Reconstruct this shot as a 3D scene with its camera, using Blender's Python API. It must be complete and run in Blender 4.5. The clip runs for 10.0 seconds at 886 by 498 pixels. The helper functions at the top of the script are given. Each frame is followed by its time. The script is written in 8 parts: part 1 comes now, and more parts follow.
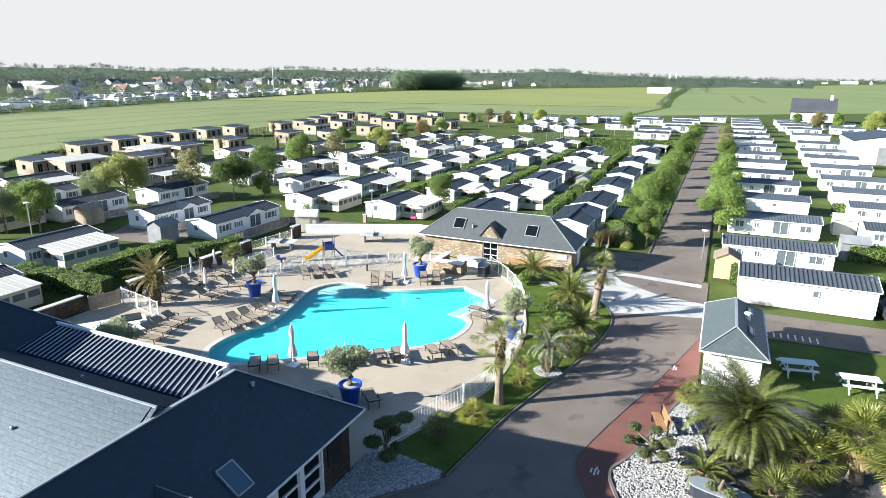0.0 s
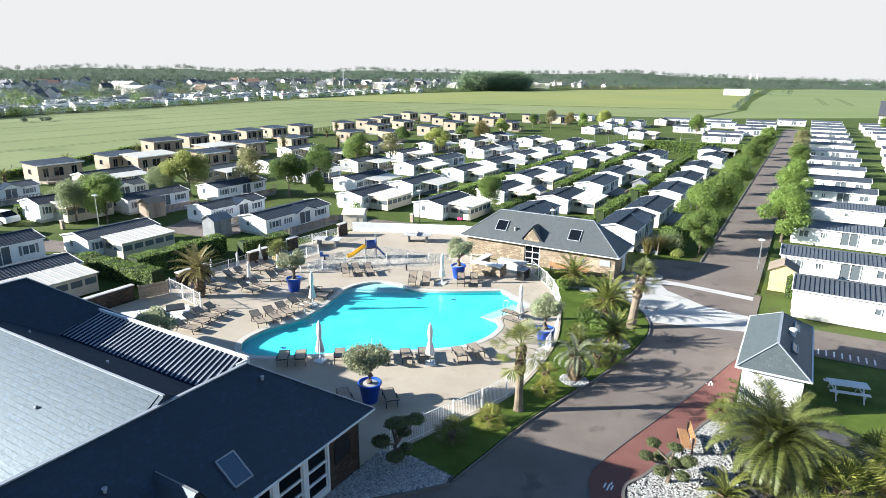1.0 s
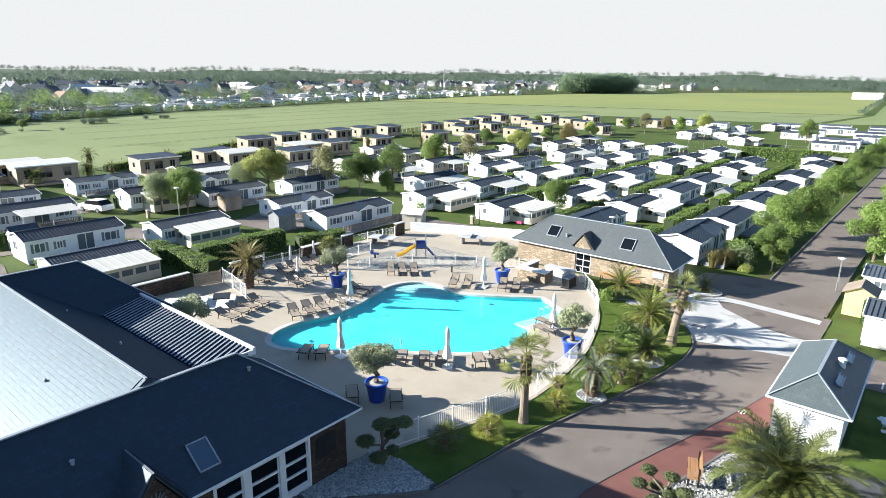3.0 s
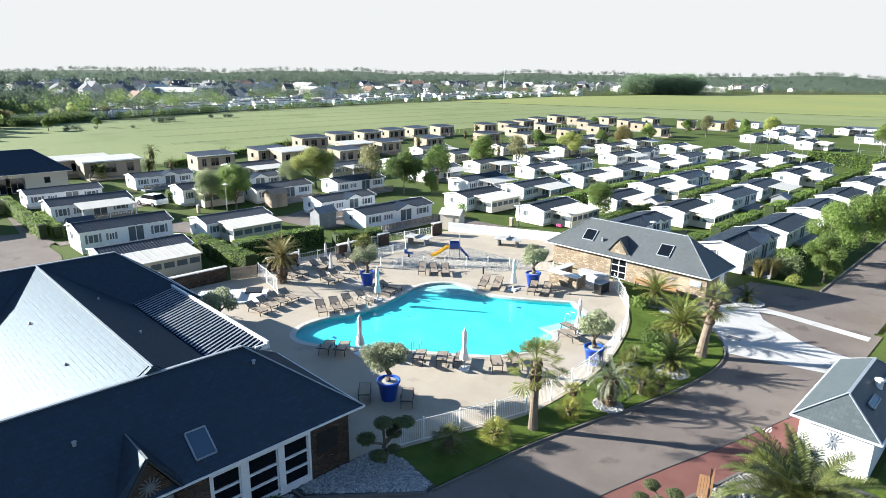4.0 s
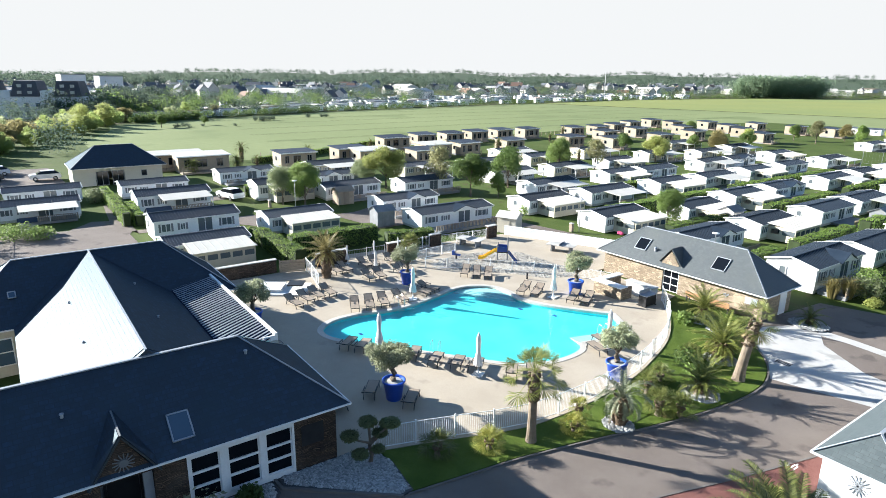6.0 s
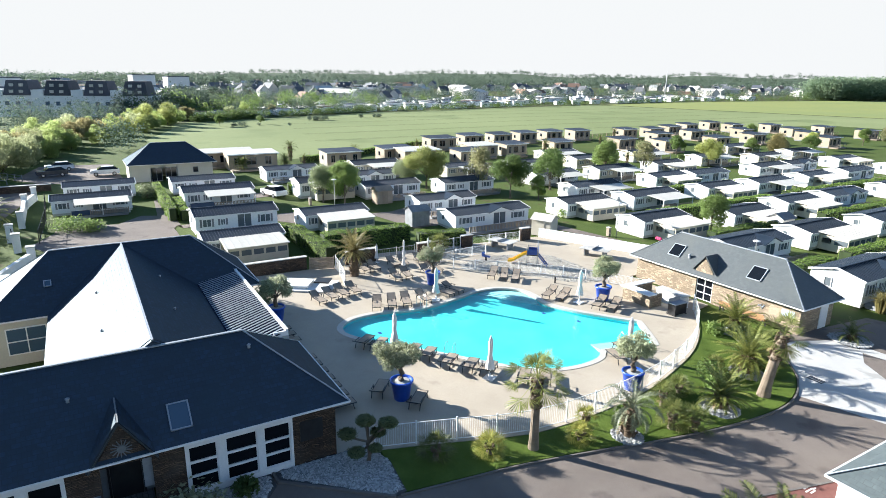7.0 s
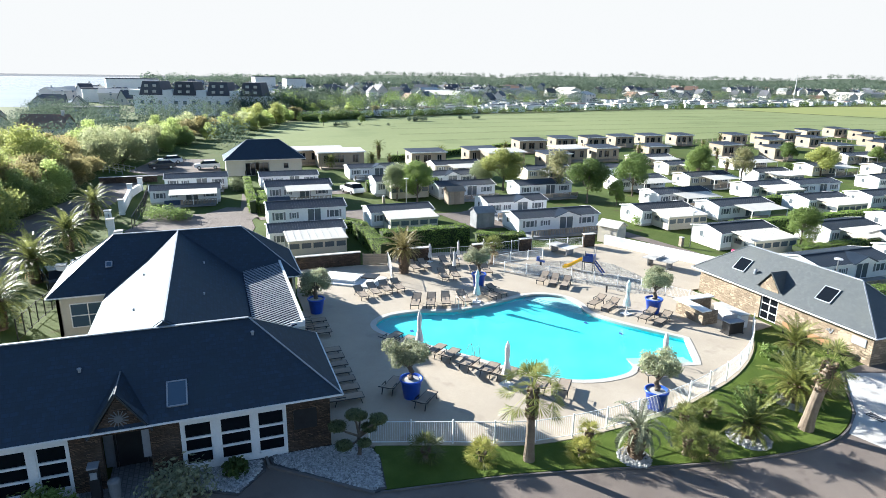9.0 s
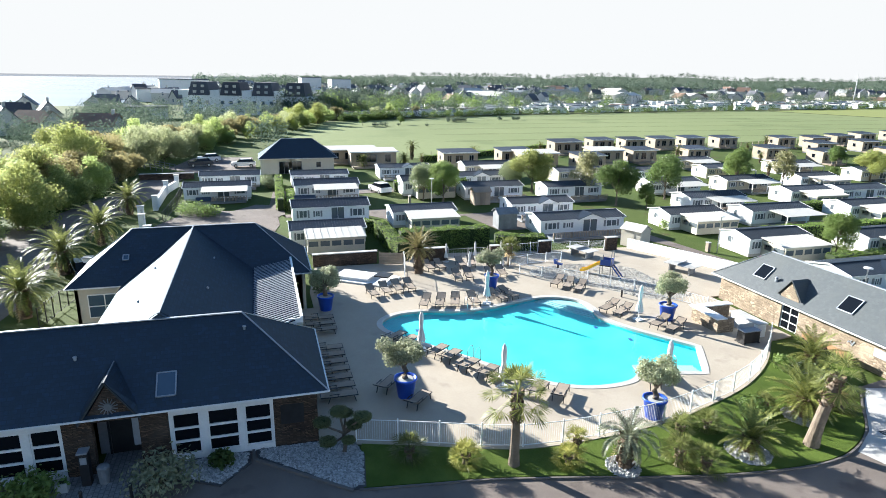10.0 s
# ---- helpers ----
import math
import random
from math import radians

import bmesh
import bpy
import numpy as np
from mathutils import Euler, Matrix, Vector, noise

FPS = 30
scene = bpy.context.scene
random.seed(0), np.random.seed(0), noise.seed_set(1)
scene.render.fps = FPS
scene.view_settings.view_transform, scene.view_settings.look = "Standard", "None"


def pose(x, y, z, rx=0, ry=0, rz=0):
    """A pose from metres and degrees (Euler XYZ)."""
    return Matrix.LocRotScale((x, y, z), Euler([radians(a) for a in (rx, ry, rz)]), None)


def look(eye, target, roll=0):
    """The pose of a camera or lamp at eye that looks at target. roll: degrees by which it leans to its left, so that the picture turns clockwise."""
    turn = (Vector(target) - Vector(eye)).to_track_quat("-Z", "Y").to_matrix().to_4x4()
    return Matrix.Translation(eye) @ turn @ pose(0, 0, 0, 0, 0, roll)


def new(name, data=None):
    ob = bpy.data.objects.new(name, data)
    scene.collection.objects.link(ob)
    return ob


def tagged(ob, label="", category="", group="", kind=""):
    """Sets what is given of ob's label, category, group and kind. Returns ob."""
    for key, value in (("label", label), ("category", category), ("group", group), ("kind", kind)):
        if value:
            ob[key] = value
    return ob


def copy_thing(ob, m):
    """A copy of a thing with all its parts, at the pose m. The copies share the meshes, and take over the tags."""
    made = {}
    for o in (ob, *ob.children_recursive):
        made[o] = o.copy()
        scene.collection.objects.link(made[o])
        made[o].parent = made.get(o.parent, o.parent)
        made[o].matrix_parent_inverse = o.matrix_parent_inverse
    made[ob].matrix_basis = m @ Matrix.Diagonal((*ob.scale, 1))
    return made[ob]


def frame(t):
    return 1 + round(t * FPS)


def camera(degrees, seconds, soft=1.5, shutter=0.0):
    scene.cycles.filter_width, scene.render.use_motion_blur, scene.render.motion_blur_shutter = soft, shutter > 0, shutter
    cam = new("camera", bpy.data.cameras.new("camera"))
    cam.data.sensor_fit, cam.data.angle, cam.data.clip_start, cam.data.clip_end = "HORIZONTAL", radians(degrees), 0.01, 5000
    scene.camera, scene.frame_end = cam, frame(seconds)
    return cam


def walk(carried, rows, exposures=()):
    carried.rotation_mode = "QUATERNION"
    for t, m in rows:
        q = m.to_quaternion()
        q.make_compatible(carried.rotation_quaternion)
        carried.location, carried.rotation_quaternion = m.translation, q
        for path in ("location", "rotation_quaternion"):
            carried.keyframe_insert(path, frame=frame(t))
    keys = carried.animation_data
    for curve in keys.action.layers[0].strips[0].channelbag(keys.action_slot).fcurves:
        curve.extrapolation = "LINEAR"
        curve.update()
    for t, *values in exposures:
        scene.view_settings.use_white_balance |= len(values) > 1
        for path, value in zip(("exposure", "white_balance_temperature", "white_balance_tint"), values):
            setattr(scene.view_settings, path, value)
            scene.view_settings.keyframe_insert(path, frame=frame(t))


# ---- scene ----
cam = camera(71.4, 10.0, soft=0.55)
METRES, EYE, TILT, LEAN, TURN = 22.1, 16.4, 0.6, 0.15, 24.0
ROWS = [
    (0.0, 0.0, 0.0, 0.0, 0.19, -16.42, -0.65),
    (0.5, 0.0461, 0.0074, -0.0002, 3.46, -16.41, -0.65),
    (1.0, 0.0931, 0.0173, -0.0005, 6.37, -16.41, -0.64),
    (1.5, 0.1412, 0.0286, -0.0008, 8.65, -16.42, -0.61),
    (2.0, 0.1878, 0.0416, -0.0011, 10.89, -16.4, -0.63),
    (3.5, 0.3265, 0.091, -0.0016, 18.36, -16.34, -0.59),
    (4.0, 0.3713, 0.1106, -0.0023, 21.19, -16.34, -0.59),
    (4.5, 0.4155, 0.1326, -0.0031, 23.53, -16.31, -0.58),
    (5.0, 0.4582, 0.1567, -0.0038, 25.72, -16.3, -0.58),
    (5.5, 0.4998, 0.183, -0.0044, 27.93, -16.28, -0.57),
    (7.0, 0.6193, 0.2722, -0.0055, 35.51, -16.24, -0.56),
    (7.5, 0.6577, 0.3055, -0.0067, 38.11, -16.22, -0.55),
    (8.0, 0.6954, 0.3405, -0.0082, 40.67, -16.2, -0.53),
    (8.5, 0.7318, 0.3771, -0.0103, 42.99, -16.17, -0.52),
    (9.0, 0.7673, 0.4152, -0.0121, 45.52, -16.13, -0.52),
    (9.5, 0.8024, 0.4558, -0.0134, 47.79, -16.12, -0.49),
    (10.0, 0.8365, 0.4986, -0.0148, 49.67, -16.09, -0.51),
]
walk(cam, [(t, pose(0, 0, EYE, TILT, LEAN, TURN) @ pose(METRES * x, METRES * y, METRES * z, 90 + pitch, roll, yaw)) for t, x, y, z, yaw, pitch, roll in ROWS], exposures=[(0, 1.8, 6300, 8), (10, 1.95, 6250, 8)])

# ---- light ----
SUN_EL = 18.8
SHADOW = Vector((0.824, 0.566, 0)).normalized()
world = bpy.data.worlds.new("world")
scene.world = world
world.use_nodes = True
wn = world.node_tree
for n in list(wn.nodes):
    wn.nodes.remove(n)
sky = wn.nodes.new("ShaderNodeTexSky")
sky.sky_type = "NISHITA"
sky.sun_disc = False
sky.sun_elevation = radians(SUN_EL)
sky.sun_rotation = math.atan2(-SHADOW.x, -SHADOW.y)
sky.air_density, sky.dust_density, sky.ozone_density = 1.0, 0.05, 3.0
bg = wn.nodes.new("ShaderNodeBackground")
bg.inputs["Strength"].default_value = 0.055
wo = wn.nodes.new("ShaderNodeOutputWorld")
wn.links.new(sky.outputs[0], bg.inputs[0])
wn.links.new(bg.outputs[0], wo.inputs[0])
sun = new("sun", bpy.data.lights.new("sun", "SUN"))
sun.data.energy, sun.data.angle, sun.data.color = 5.0, radians(0.55), (1.0, 0.955, 0.88)
sun.matrix_world = look((0, 0, 80), Vector((0, 0, 80)) + SHADOW * math.cos(radians(SUN_EL)) - Vector((0, 0, math.sin(radians(SUN_EL)))))


# ---- materials ----
def nodes_of(name):
    m = bpy.data.materials.new(name)
    m.use_nodes = True
    nt = m.node_tree
    return m, nt, nt.nodes["Principled BSDF"]


def lerp_rgb(nt, fac, a, b):
    n = nt.nodes.new("ShaderNodeMix")
    n.data_type = "RGBA"
    nt.links.new(fac, n.inputs[0])
    for sock, val in ((n.inputs[6], a), (n.inputs[7], b)):
        if isinstance(val, tuple):
            sock.default_value = (*val, 1)
        else:
            nt.links.new(val, sock)
    return n.outputs[2]


def noise_of(nt, vec, scale, detail=4, rough=0.6, lo=0.35, hi=0.65):
    n = nt.nodes.new("ShaderNodeTexNoise")
    n.inputs["Scale"].default_value = scale
    n.inputs["Detail"].default_value = detail
    n.inputs["Roughness"].default_value = rough
    nt.links.new(vec, n.inputs["Vector"])
    r = nt.nodes.new("ShaderNodeMapRange")
    r.inputs[1].default_value, r.inputs[2].default_value = lo, hi
    nt.links.new(n.outputs["Fac"], r.inputs[0])
    return r.outputs[0]


def surface(name, a, b, big=0.3, fine=6.0, rough=0.7, metal=0.0, bump=0.2, spots=None, vary=0.0, spec=0.5, coords="Object"):
    """Two tones mixed by a large noise, darkened a little by a fine one, with fine relief."""
    m, nt, p = nodes_of(name)
    tc = nt.nodes.new("ShaderNodeTexCoord").outputs[coords] if coords != "World" else nt.nodes.new("ShaderNodeNewGeometry").outputs["Position"]
    col = lerp_rgb(nt, noise_of(nt, tc, big), a, b)
    f = noise_of(nt, tc, fine, 6, 0.7, 0.3, 0.7)
    dark = tuple(0.72 * (x + y) / 2 for x, y in zip(a, b))
    half = nt.nodes.new("ShaderNodeMath")
    half.operation = "MULTIPLY"
    half.inputs[1].default_value = 0.45
    nt.links.new(f, half.inputs[0])
    col = lerp_rgb(nt, half.outputs[0], col, dark)
    if spots:
        col = lerp_rgb(nt, noise_of(nt, tc, spots[1], 3, 0.5, spots[2], spots[2] + 0.08), col, spots[0])
    if vary:
        oi = nt.nodes.new("ShaderNodeObjectInfo")
        hsv = nt.nodes.new("ShaderNodeHueSaturation")
        mr = nt.nodes.new("ShaderNodeMapRange")
        mr.inputs[3].default_value, mr.inputs[4].default_value = 1 - vary, 1 + vary
        nt.links.new(oi.outputs["Random"], mr.inputs[0])
        nt.links.new(mr.outputs[0], hsv.inputs["Value"])
        nt.links.new(col, hsv.inputs["Color"])
        col = hsv.outputs[0]
    nt.links.new(col, p.inputs["Base Color"])
    p.inputs["Roughness"].default_value = rough
    p.inputs["Metallic"].default_value = metal
    p.inputs["Specular IOR Level"].default_value = spec
    if bump:
        bn = nt.nodes.new("ShaderNodeBump")
        bn.inputs["Strength"].default_value = bump
        bn.inputs["Distance"].default_value = 0.03
        nt.links.new(f, bn.inputs["Height"])
        nt.links.new(bn.outputs[0], p.inputs["Normal"])
    return m


def bricked(name, a, b, mortar, w, h, gap=0.012, rough=0.7, spec=0.5, depth=0.02, blot=None, jitter=0.6, warp=0.0):
    """Courses of slate, stone or setts on the metre-scaled UV, each piece with its own tone."""
    m, nt, p = nodes_of(name)
    uv = nt.nodes.new("ShaderNodeTexCoord").outputs["UV"]
    br = nt.nodes.new("ShaderNodeTexBrick")
    br.inputs["Color1"].default_value, br.inputs["Color2"].default_value = (*a, 1), (*b, 1)
    br.inputs["Mortar"].default_value = (*mortar, 1)
    br.inputs["Scale"].default_value = 1.0
    br.inputs["Mortar Size"].default_value = gap
    br.inputs["Mortar Smooth"].default_value = 0.2
    br.inputs["Bias"].default_value = 0.0
    br.inputs["Brick Width"].default_value, br.inputs["Row Height"].default_value = w, h
    if warp:
        wn_ = nt.nodes.new("ShaderNodeTexNoise")
        wn_.inputs["Scale"].default_value = 2.2
        nt.links.new(uv, wn_.inputs["Vector"])
        ad = nt.nodes.new("ShaderNodeVectorMath")
        ad.operation = "MULTIPLY_ADD"
        ad.inputs[1].default_value = (warp, warp, 0)
        nt.links.new(wn_.outputs["Color"], ad.inputs[0])
        nt.links.new(uv, ad.inputs[2])
        nt.links.new(ad.outputs[0], br.inputs["Vector"])
    else:
        nt.links.new(uv, br.inputs["Vector"])
    f = noise_of(nt, uv, 1.2 / w, 4, 0.6, 0.3, 0.7)
    col = lerp_rgb(nt, f, br.outputs["Color"], tuple(jitter * (x + y) / 2 for x, y in zip(a, b)))
    if blot:
        col = lerp_rgb(nt, noise_of(nt, uv, 0.5, 5, 0.6, 0.5, 0.75), col, blot)
    nt.links.new(col, p.inputs["Base Color"])
    p.inputs["Roughness"].default_value = rough
    p.inputs["Specular IOR Level"].default_value = spec
    mul = nt.nodes.new("ShaderNodeMath")
    mul.operation = "SUBTRACT"
    nt.links.new(f, mul.inputs[0])
    nt.links.new(br.outputs["Fac"], mul.inputs[1])
    bn = nt.nodes.new("ShaderNodeBump")
    bn.inputs["Strength"].default_value = 0.6
    bn.inputs["Distance"].default_value = depth
    nt.links.new(mul.outputs[0], bn.inputs["Height"])
    nt.links.new(bn.outputs[0], p.inputs["Normal"])
    return m


def leafy(name, a, b, through_light=0.35, rough=0.55):
    """Foliage: tone by leaf, gloss, and light that comes through."""
    m, nt, p = nodes_of(name)
    geo = nt.nodes.new("ShaderNodeNewGeometry")
    oi = nt.nodes.new("ShaderNodeObjectInfo")
    col = lerp_rgb(nt, geo.outputs["Random Per Island"], a, b)
    hsv = nt.nodes.new("ShaderNodeHueSaturation")
    mr = nt.nodes.new("ShaderNodeMapRange")
    mr.inputs[3].default_value, mr.inputs[4].default_value = 0.8, 1.25
    nt.links.new(oi.outputs["Random"], mr.inputs[0])
    nt.links.new(mr.outputs[0], hsv.inputs["Value"])
    nt.links.new(col, hsv.inputs["Color"])
    nt.links.new(hsv.outputs[0], p.inputs["Base Color"])
    p.inputs["Roughness"].default_value = rough
    p.inputs["Specular IOR Level"].default_value = 0.3
    tr = nt.nodes.new("ShaderNodeBsdfTranslucent")
    bright = nt.nodes.new("ShaderNodeHueSaturation")
    bright.inputs["Value"].default_value = 2.0
    bright.inputs["Saturation"].default_value = 0.88
    bright.inputs["Hue"].default_value = 0.492
    nt.links.new(hsv.outputs[0], bright.inputs["Color"])
    nt.links.new(bright.outputs[0], tr.inputs["Color"])
    mx = nt.nodes.new("ShaderNodeMixShader")
    mx.inputs[0].default_value = through_light
    nt.links.new(p.outputs[0], mx.inputs[1])
    nt.links.new(tr.outputs[0], mx.inputs[2])
    nt.links.new(mx.outputs[0], nt.nodes["Material Output"].inputs["Surface"])
    return m


def stones(name, a, b):
    """Loose stones, each with its own tone."""
    m, nt, p = nodes_of(name)
    geo = nt.nodes.new("ShaderNodeNewGeometry")
    oc = nt.nodes.new("ShaderNodeTexCoord").outputs["Object"]
    col = lerp_rgb(nt, geo.outputs["Random Per Island"], a, b)
    col = lerp_rgb(nt, noise_of(nt, oc, 14.0, 4, 0.6, 0.45, 0.75), col, tuple(0.6 * x for x in b))
    nt.links.new(col, p.inputs["Base Color"])
    p.inputs["Roughness"].default_value = 0.7
    p.inputs["Specular IOR Level"].default_value = 0.3
    return m


def pane_glass(name, tint, rough=0.06, spec=0.5):
    m, nt, p = nodes_of(name)
    p.inputs["Base Color"].default_value = (*tint, 1)
    p.inputs["Roughness"].default_value = rough
    p.inputs["Specular IOR Level"].default_value = spec
    tc = nt.nodes.new("ShaderNodeTexCoord").outputs["Object"]
    bn = nt.nodes.new("ShaderNodeBump")
    bn.inputs["Strength"].default_value = 0.03
    nt.links.new(noise_of(nt, tc, 1.5), bn.inputs["Height"])
    nt.links.new(bn.outputs[0], p.inputs["Normal"])
    return m


M = {}
M["grass"] = surface("grass", (0.0559, 0.0895, 0.0167), (0.0839, 0.112, 0.028), 0.12, 3.0, 0.9, bump=0.6, spots=((0.0727, 0.0727, 0.028), 0.4, 0.62), coords="World", spec=0.15)
M["lawn"] = surface("lawn", (0.062, 0.102, 0.014), (0.115, 0.165, 0.030), 0.5, 14.0, 0.9, bump=0.8, coords="World", spec=0.15)
M["crop"] = surface("crop", (0.185, 0.222, 0.10), (0.235, 0.27, 0.128), 0.012, 0.6, 0.95, bump=0.4, spots=((0.16, 0.195, 0.088), 0.03, 0.58), coords="World", spec=0.1)
M["crop_far"] = surface("crop_far", (0.176, 0.224, 0.096), (0.224, 0.264, 0.12), 0.006, 0.2, 0.95, bump=0.2, coords="World", spec=0.1)
M["rape"] = surface("rape", (0.27, 0.285, 0.10), (0.21, 0.25, 0.10), 0.01, 0.3, 0.95, bump=0.2, coords="World", spec=0.1)
M["earth"] = surface("earth", (0.08, 0.075, 0.04), (0.06, 0.08, 0.03), 0.3, 3, 0.95, coords="World", spec=0.1)
M["asphalt"] = surface("asphalt", (0.165, 0.137, 0.12), (0.205, 0.174, 0.153), 0.35, 25, 0.85, bump=0.35, spots=((0.125, 0.105, 0.094), 0.6, 0.6), coords="World", spec=0.25)
M["asphalt_red"] = surface("asphalt_red", (0.179, 0.0741, 0.0624), (0.218, 0.0975, 0.0819), 0.5, 25, 0.85, bump=0.5, coords="World", spec=0.3)
M["concrete"] = surface("concrete", (0.47, 0.462, 0.445), (0.55, 0.54, 0.52), 0.4, 12, 0.8, bump=0.3, spots=((0.36, 0.35, 0.33), 0.7, 0.6), coords="World", spec=0.3)
M["deck"] = surface("deck", (0.4, 0.344, 0.272), (0.464, 0.404, 0.324), 0.35, 14, 0.8, bump=0.12, spots=((0.35, 0.30, 0.24), 0.55, 0.6), coords="World", spec=0.3)
M["coping"] = surface("coping", (0.496, 0.464, 0.416), (0.576, 0.552, 0.504), 0.8, 10, 0.6, bump=0.2, coords="World")
M["liner"] = surface("liner", (0.0688, 0.688, 0.757), (0.112, 0.731, 0.783), 0.5, 9, 0.5, bump=0.15, coords="World")
M["liner_pale"] = surface("liner_pale", (0.361, 0.671, 0.705), (0.43, 0.705, 0.731), 0.5, 9, 0.5, bump=0.1, coords="World")
M["gravel"] = surface("gravel", (0.05, 0.05, 0.052), (0.10, 0.10, 0.105), 1.5, 18, 0.8, bump=0.9, coords="World")
M["pebble"] = stones("pebble", (0.211, 0.211, 0.208), (0.484, 0.484, 0.471))
M["pebble_warm"] = stones("pebble_warm", (0.30, 0.275, 0.235), (0.52, 0.49, 0.44))
M["pebble_pale"] = stones("pebble_pale", (0.15, 0.15, 0.154), (0.54, 0.54, 0.532))
M["play_sand"] = surface("play_sand", (0.368, 0.336, 0.28), (0.448, 0.416, 0.352), 0.8, 10, 0.9, bump=0.3, coords="World")
M["kerb"] = surface("kerb", (0.12, 0.108, 0.1), (0.168, 0.152, 0.14), 0.8, 10, 0.8, coords="World")
M["slate"] = bricked("slate", (0.002, 0.007, 0.020), (0.008, 0.024, 0.056), (0.001, 0.003, 0.007), 0.30, 0.20, 0.014, 0.7, 0.0, 0.008, blot=(0.003, 0.012, 0.022), jitter=0.3)


def sheen(m, share, tint, rough):
    """A steady tinted sheen over a matt surface, as on riven slate."""
    nt = m.node_tree
    p = nt.nodes["Principled BSDF"]
    gl = nt.nodes.new("ShaderNodeBsdfGlossy")
    gl.inputs["Color"].default_value = (*tint, 1)
    gl.inputs["Roughness"].default_value = rough
    nt.links.new(p.inputs["Normal"].links[0].from_socket, gl.inputs["Normal"])
    mx = nt.nodes.new("ShaderNodeMixShader")
    mx.inputs[0].default_value = share
    nt.links.new(p.outputs[0], mx.inputs[1])
    nt.links.new(gl.outputs[0], mx.inputs[2])
    nt.links.new(mx.outputs[0], nt.nodes["Material Output"].inputs["Surface"])


sheen(M["slate"], 0.07, (0.80, 0.92, 1.0), 0.57)
M["slate_grey"] = bricked("slate_grey", (0.0552, 0.0667, 0.0736), (0.0828, 0.0954, 0.101), (0.0287, 0.0345, 0.0403), 0.24, 0.16, 0.006, 0.5, 0.5, 0.008, blot=(0.069, 0.0782, 0.0782), jitter=0.8)
M["slate_hut"] = bricked("slate_hut", (0.0653, 0.0841, 0.0899), (0.0943, 0.116, 0.122), (0.0435, 0.0508, 0.0508), 0.3, 0.2, 0.008, 0.55, 0.4, 0.006, jitter=0.8)
M["zinc"] = surface("zinc", (0.30, 0.33, 0.37), (0.40, 0.43, 0.47), 0.9, 8, 0.5, 0.3, 0.1)
M["stone"] = bricked("stone", (0.50, 0.40, 0.28), (0.20, 0.15, 0.105), (0.15, 0.12, 0.09), 0.42, 0.17, 0.022, 0.85, 0.3, 0.05, blot=(0.46, 0.38, 0.28), jitter=0.55, warp=0.5)
# Split stone whose dark tone also takes in shade on its walls
M["stone_shaded"] = bricked("stone_shaded", (0.24, 0.155, 0.10), (0.035, 0.026, 0.022), (0.01, 0.008, 0.007), 0.34, 0.06, 0.014, 0.75, 0.35, 0.06, blot=(0.09, 0.07, 0.058), jitter=0.35, warp=0.25)
M["setts"] = bricked("setts", (0.32, 0.32, 0.32), (0.24, 0.24, 0.248), (0.112, 0.112, 0.104), 0.28, 0.2, 0.02, 0.8, 0.3, 0.02)
M["render"] = surface("render", (0.528, 0.48, 0.392), (0.576, 0.528, 0.44), 0.5, 9, 0.9, bump=0.3, spots=((0.48, 0.44, 0.36), 0.4, 0.63))
M["white_render"] = surface("white_render", (0.74, 0.75, 0.74), (0.82, 0.82, 0.81), 0.5, 8, 0.85, bump=0.2, spots=((0.68, 0.68, 0.66), 0.5, 0.64))
M["cladding"] = surface("cladding", (0.80, 0.81, 0.81), (0.85, 0.85, 0.85), 0.4, 4, 0.55, bump=0.08, spots=((0.69, 0.69, 0.67), 0.6, 0.66), vary=0.06)
M["cream"] = surface("cream", (0.512, 0.456, 0.352), (0.56, 0.504, 0.4), 0.5, 4, 0.7, bump=0.1, vary=0.08)
M["awning"] = surface("awning", (0.52, 0.50, 0.45), (0.60, 0.58, 0.53), 0.5, 5, 0.65, bump=0.1, spots=((0.44, 0.42, 0.37), 0.8, 0.64), vary=0.06)
M["tile_roof"] = surface("tile_roof", (0.012, 0.020, 0.033), (0.024, 0.035, 0.052), 0.6, 7, 0.45, bump=0.15, spots=((0.0408, 0.0442, 0.0442), 0.9, 0.66), vary=0.25, spec=0.22)
# Lighter copy of tile_roof, with sun on the ribs put into its colour
M["tile_roof_sunlit"] = surface("tile_roof_sunlit", (0.075, 0.09, 0.11), (0.11, 0.125, 0.145), 0.6, 7, 0.45, bump=0.15, spots=((0.16, 0.17, 0.18), 0.9, 0.66), vary=0.25, spec=0.4)
M["flat_roof"] = surface("flat_roof", (0.035, 0.05, 0.075), (0.06, 0.075, 0.10), 0.4, 5, 0.85, bump=0.1, vary=0.2, spec=0.1)
M["timber"] = surface("timber", (0.24, 0.19, 0.14), (0.33, 0.27, 0.21), 0.8, 9, 0.8, bump=0.3, vary=0.15)
M["lodge_wood"] = surface("lodge_wood", (0.32, 0.256, 0.184), (0.376, 0.312, 0.232), 0.5, 6, 0.8, bump=0.2, vary=0.12)
M["bench_wood"] = surface("bench_wood", (0.30, 0.16, 0.07), (0.40, 0.23, 0.11), 2, 12, 0.6, bump=0.2)
M["grey_wood"] = surface("grey_wood", (0.16, 0.17, 0.18), (0.24, 0.25, 0.26), 1, 9, 0.8, bump=0.2, vary=0.15)
M["white_paint"] = surface("white_paint", (0.76, 0.77, 0.77), (0.82, 0.82, 0.81), 1.0, 9, 0.45, bump=0.05)
M["fabric"] = surface("fabric", (0.70, 0.69, 0.68), (0.78, 0.77, 0.75), 2.0, 14, 0.9, bump=0.4)
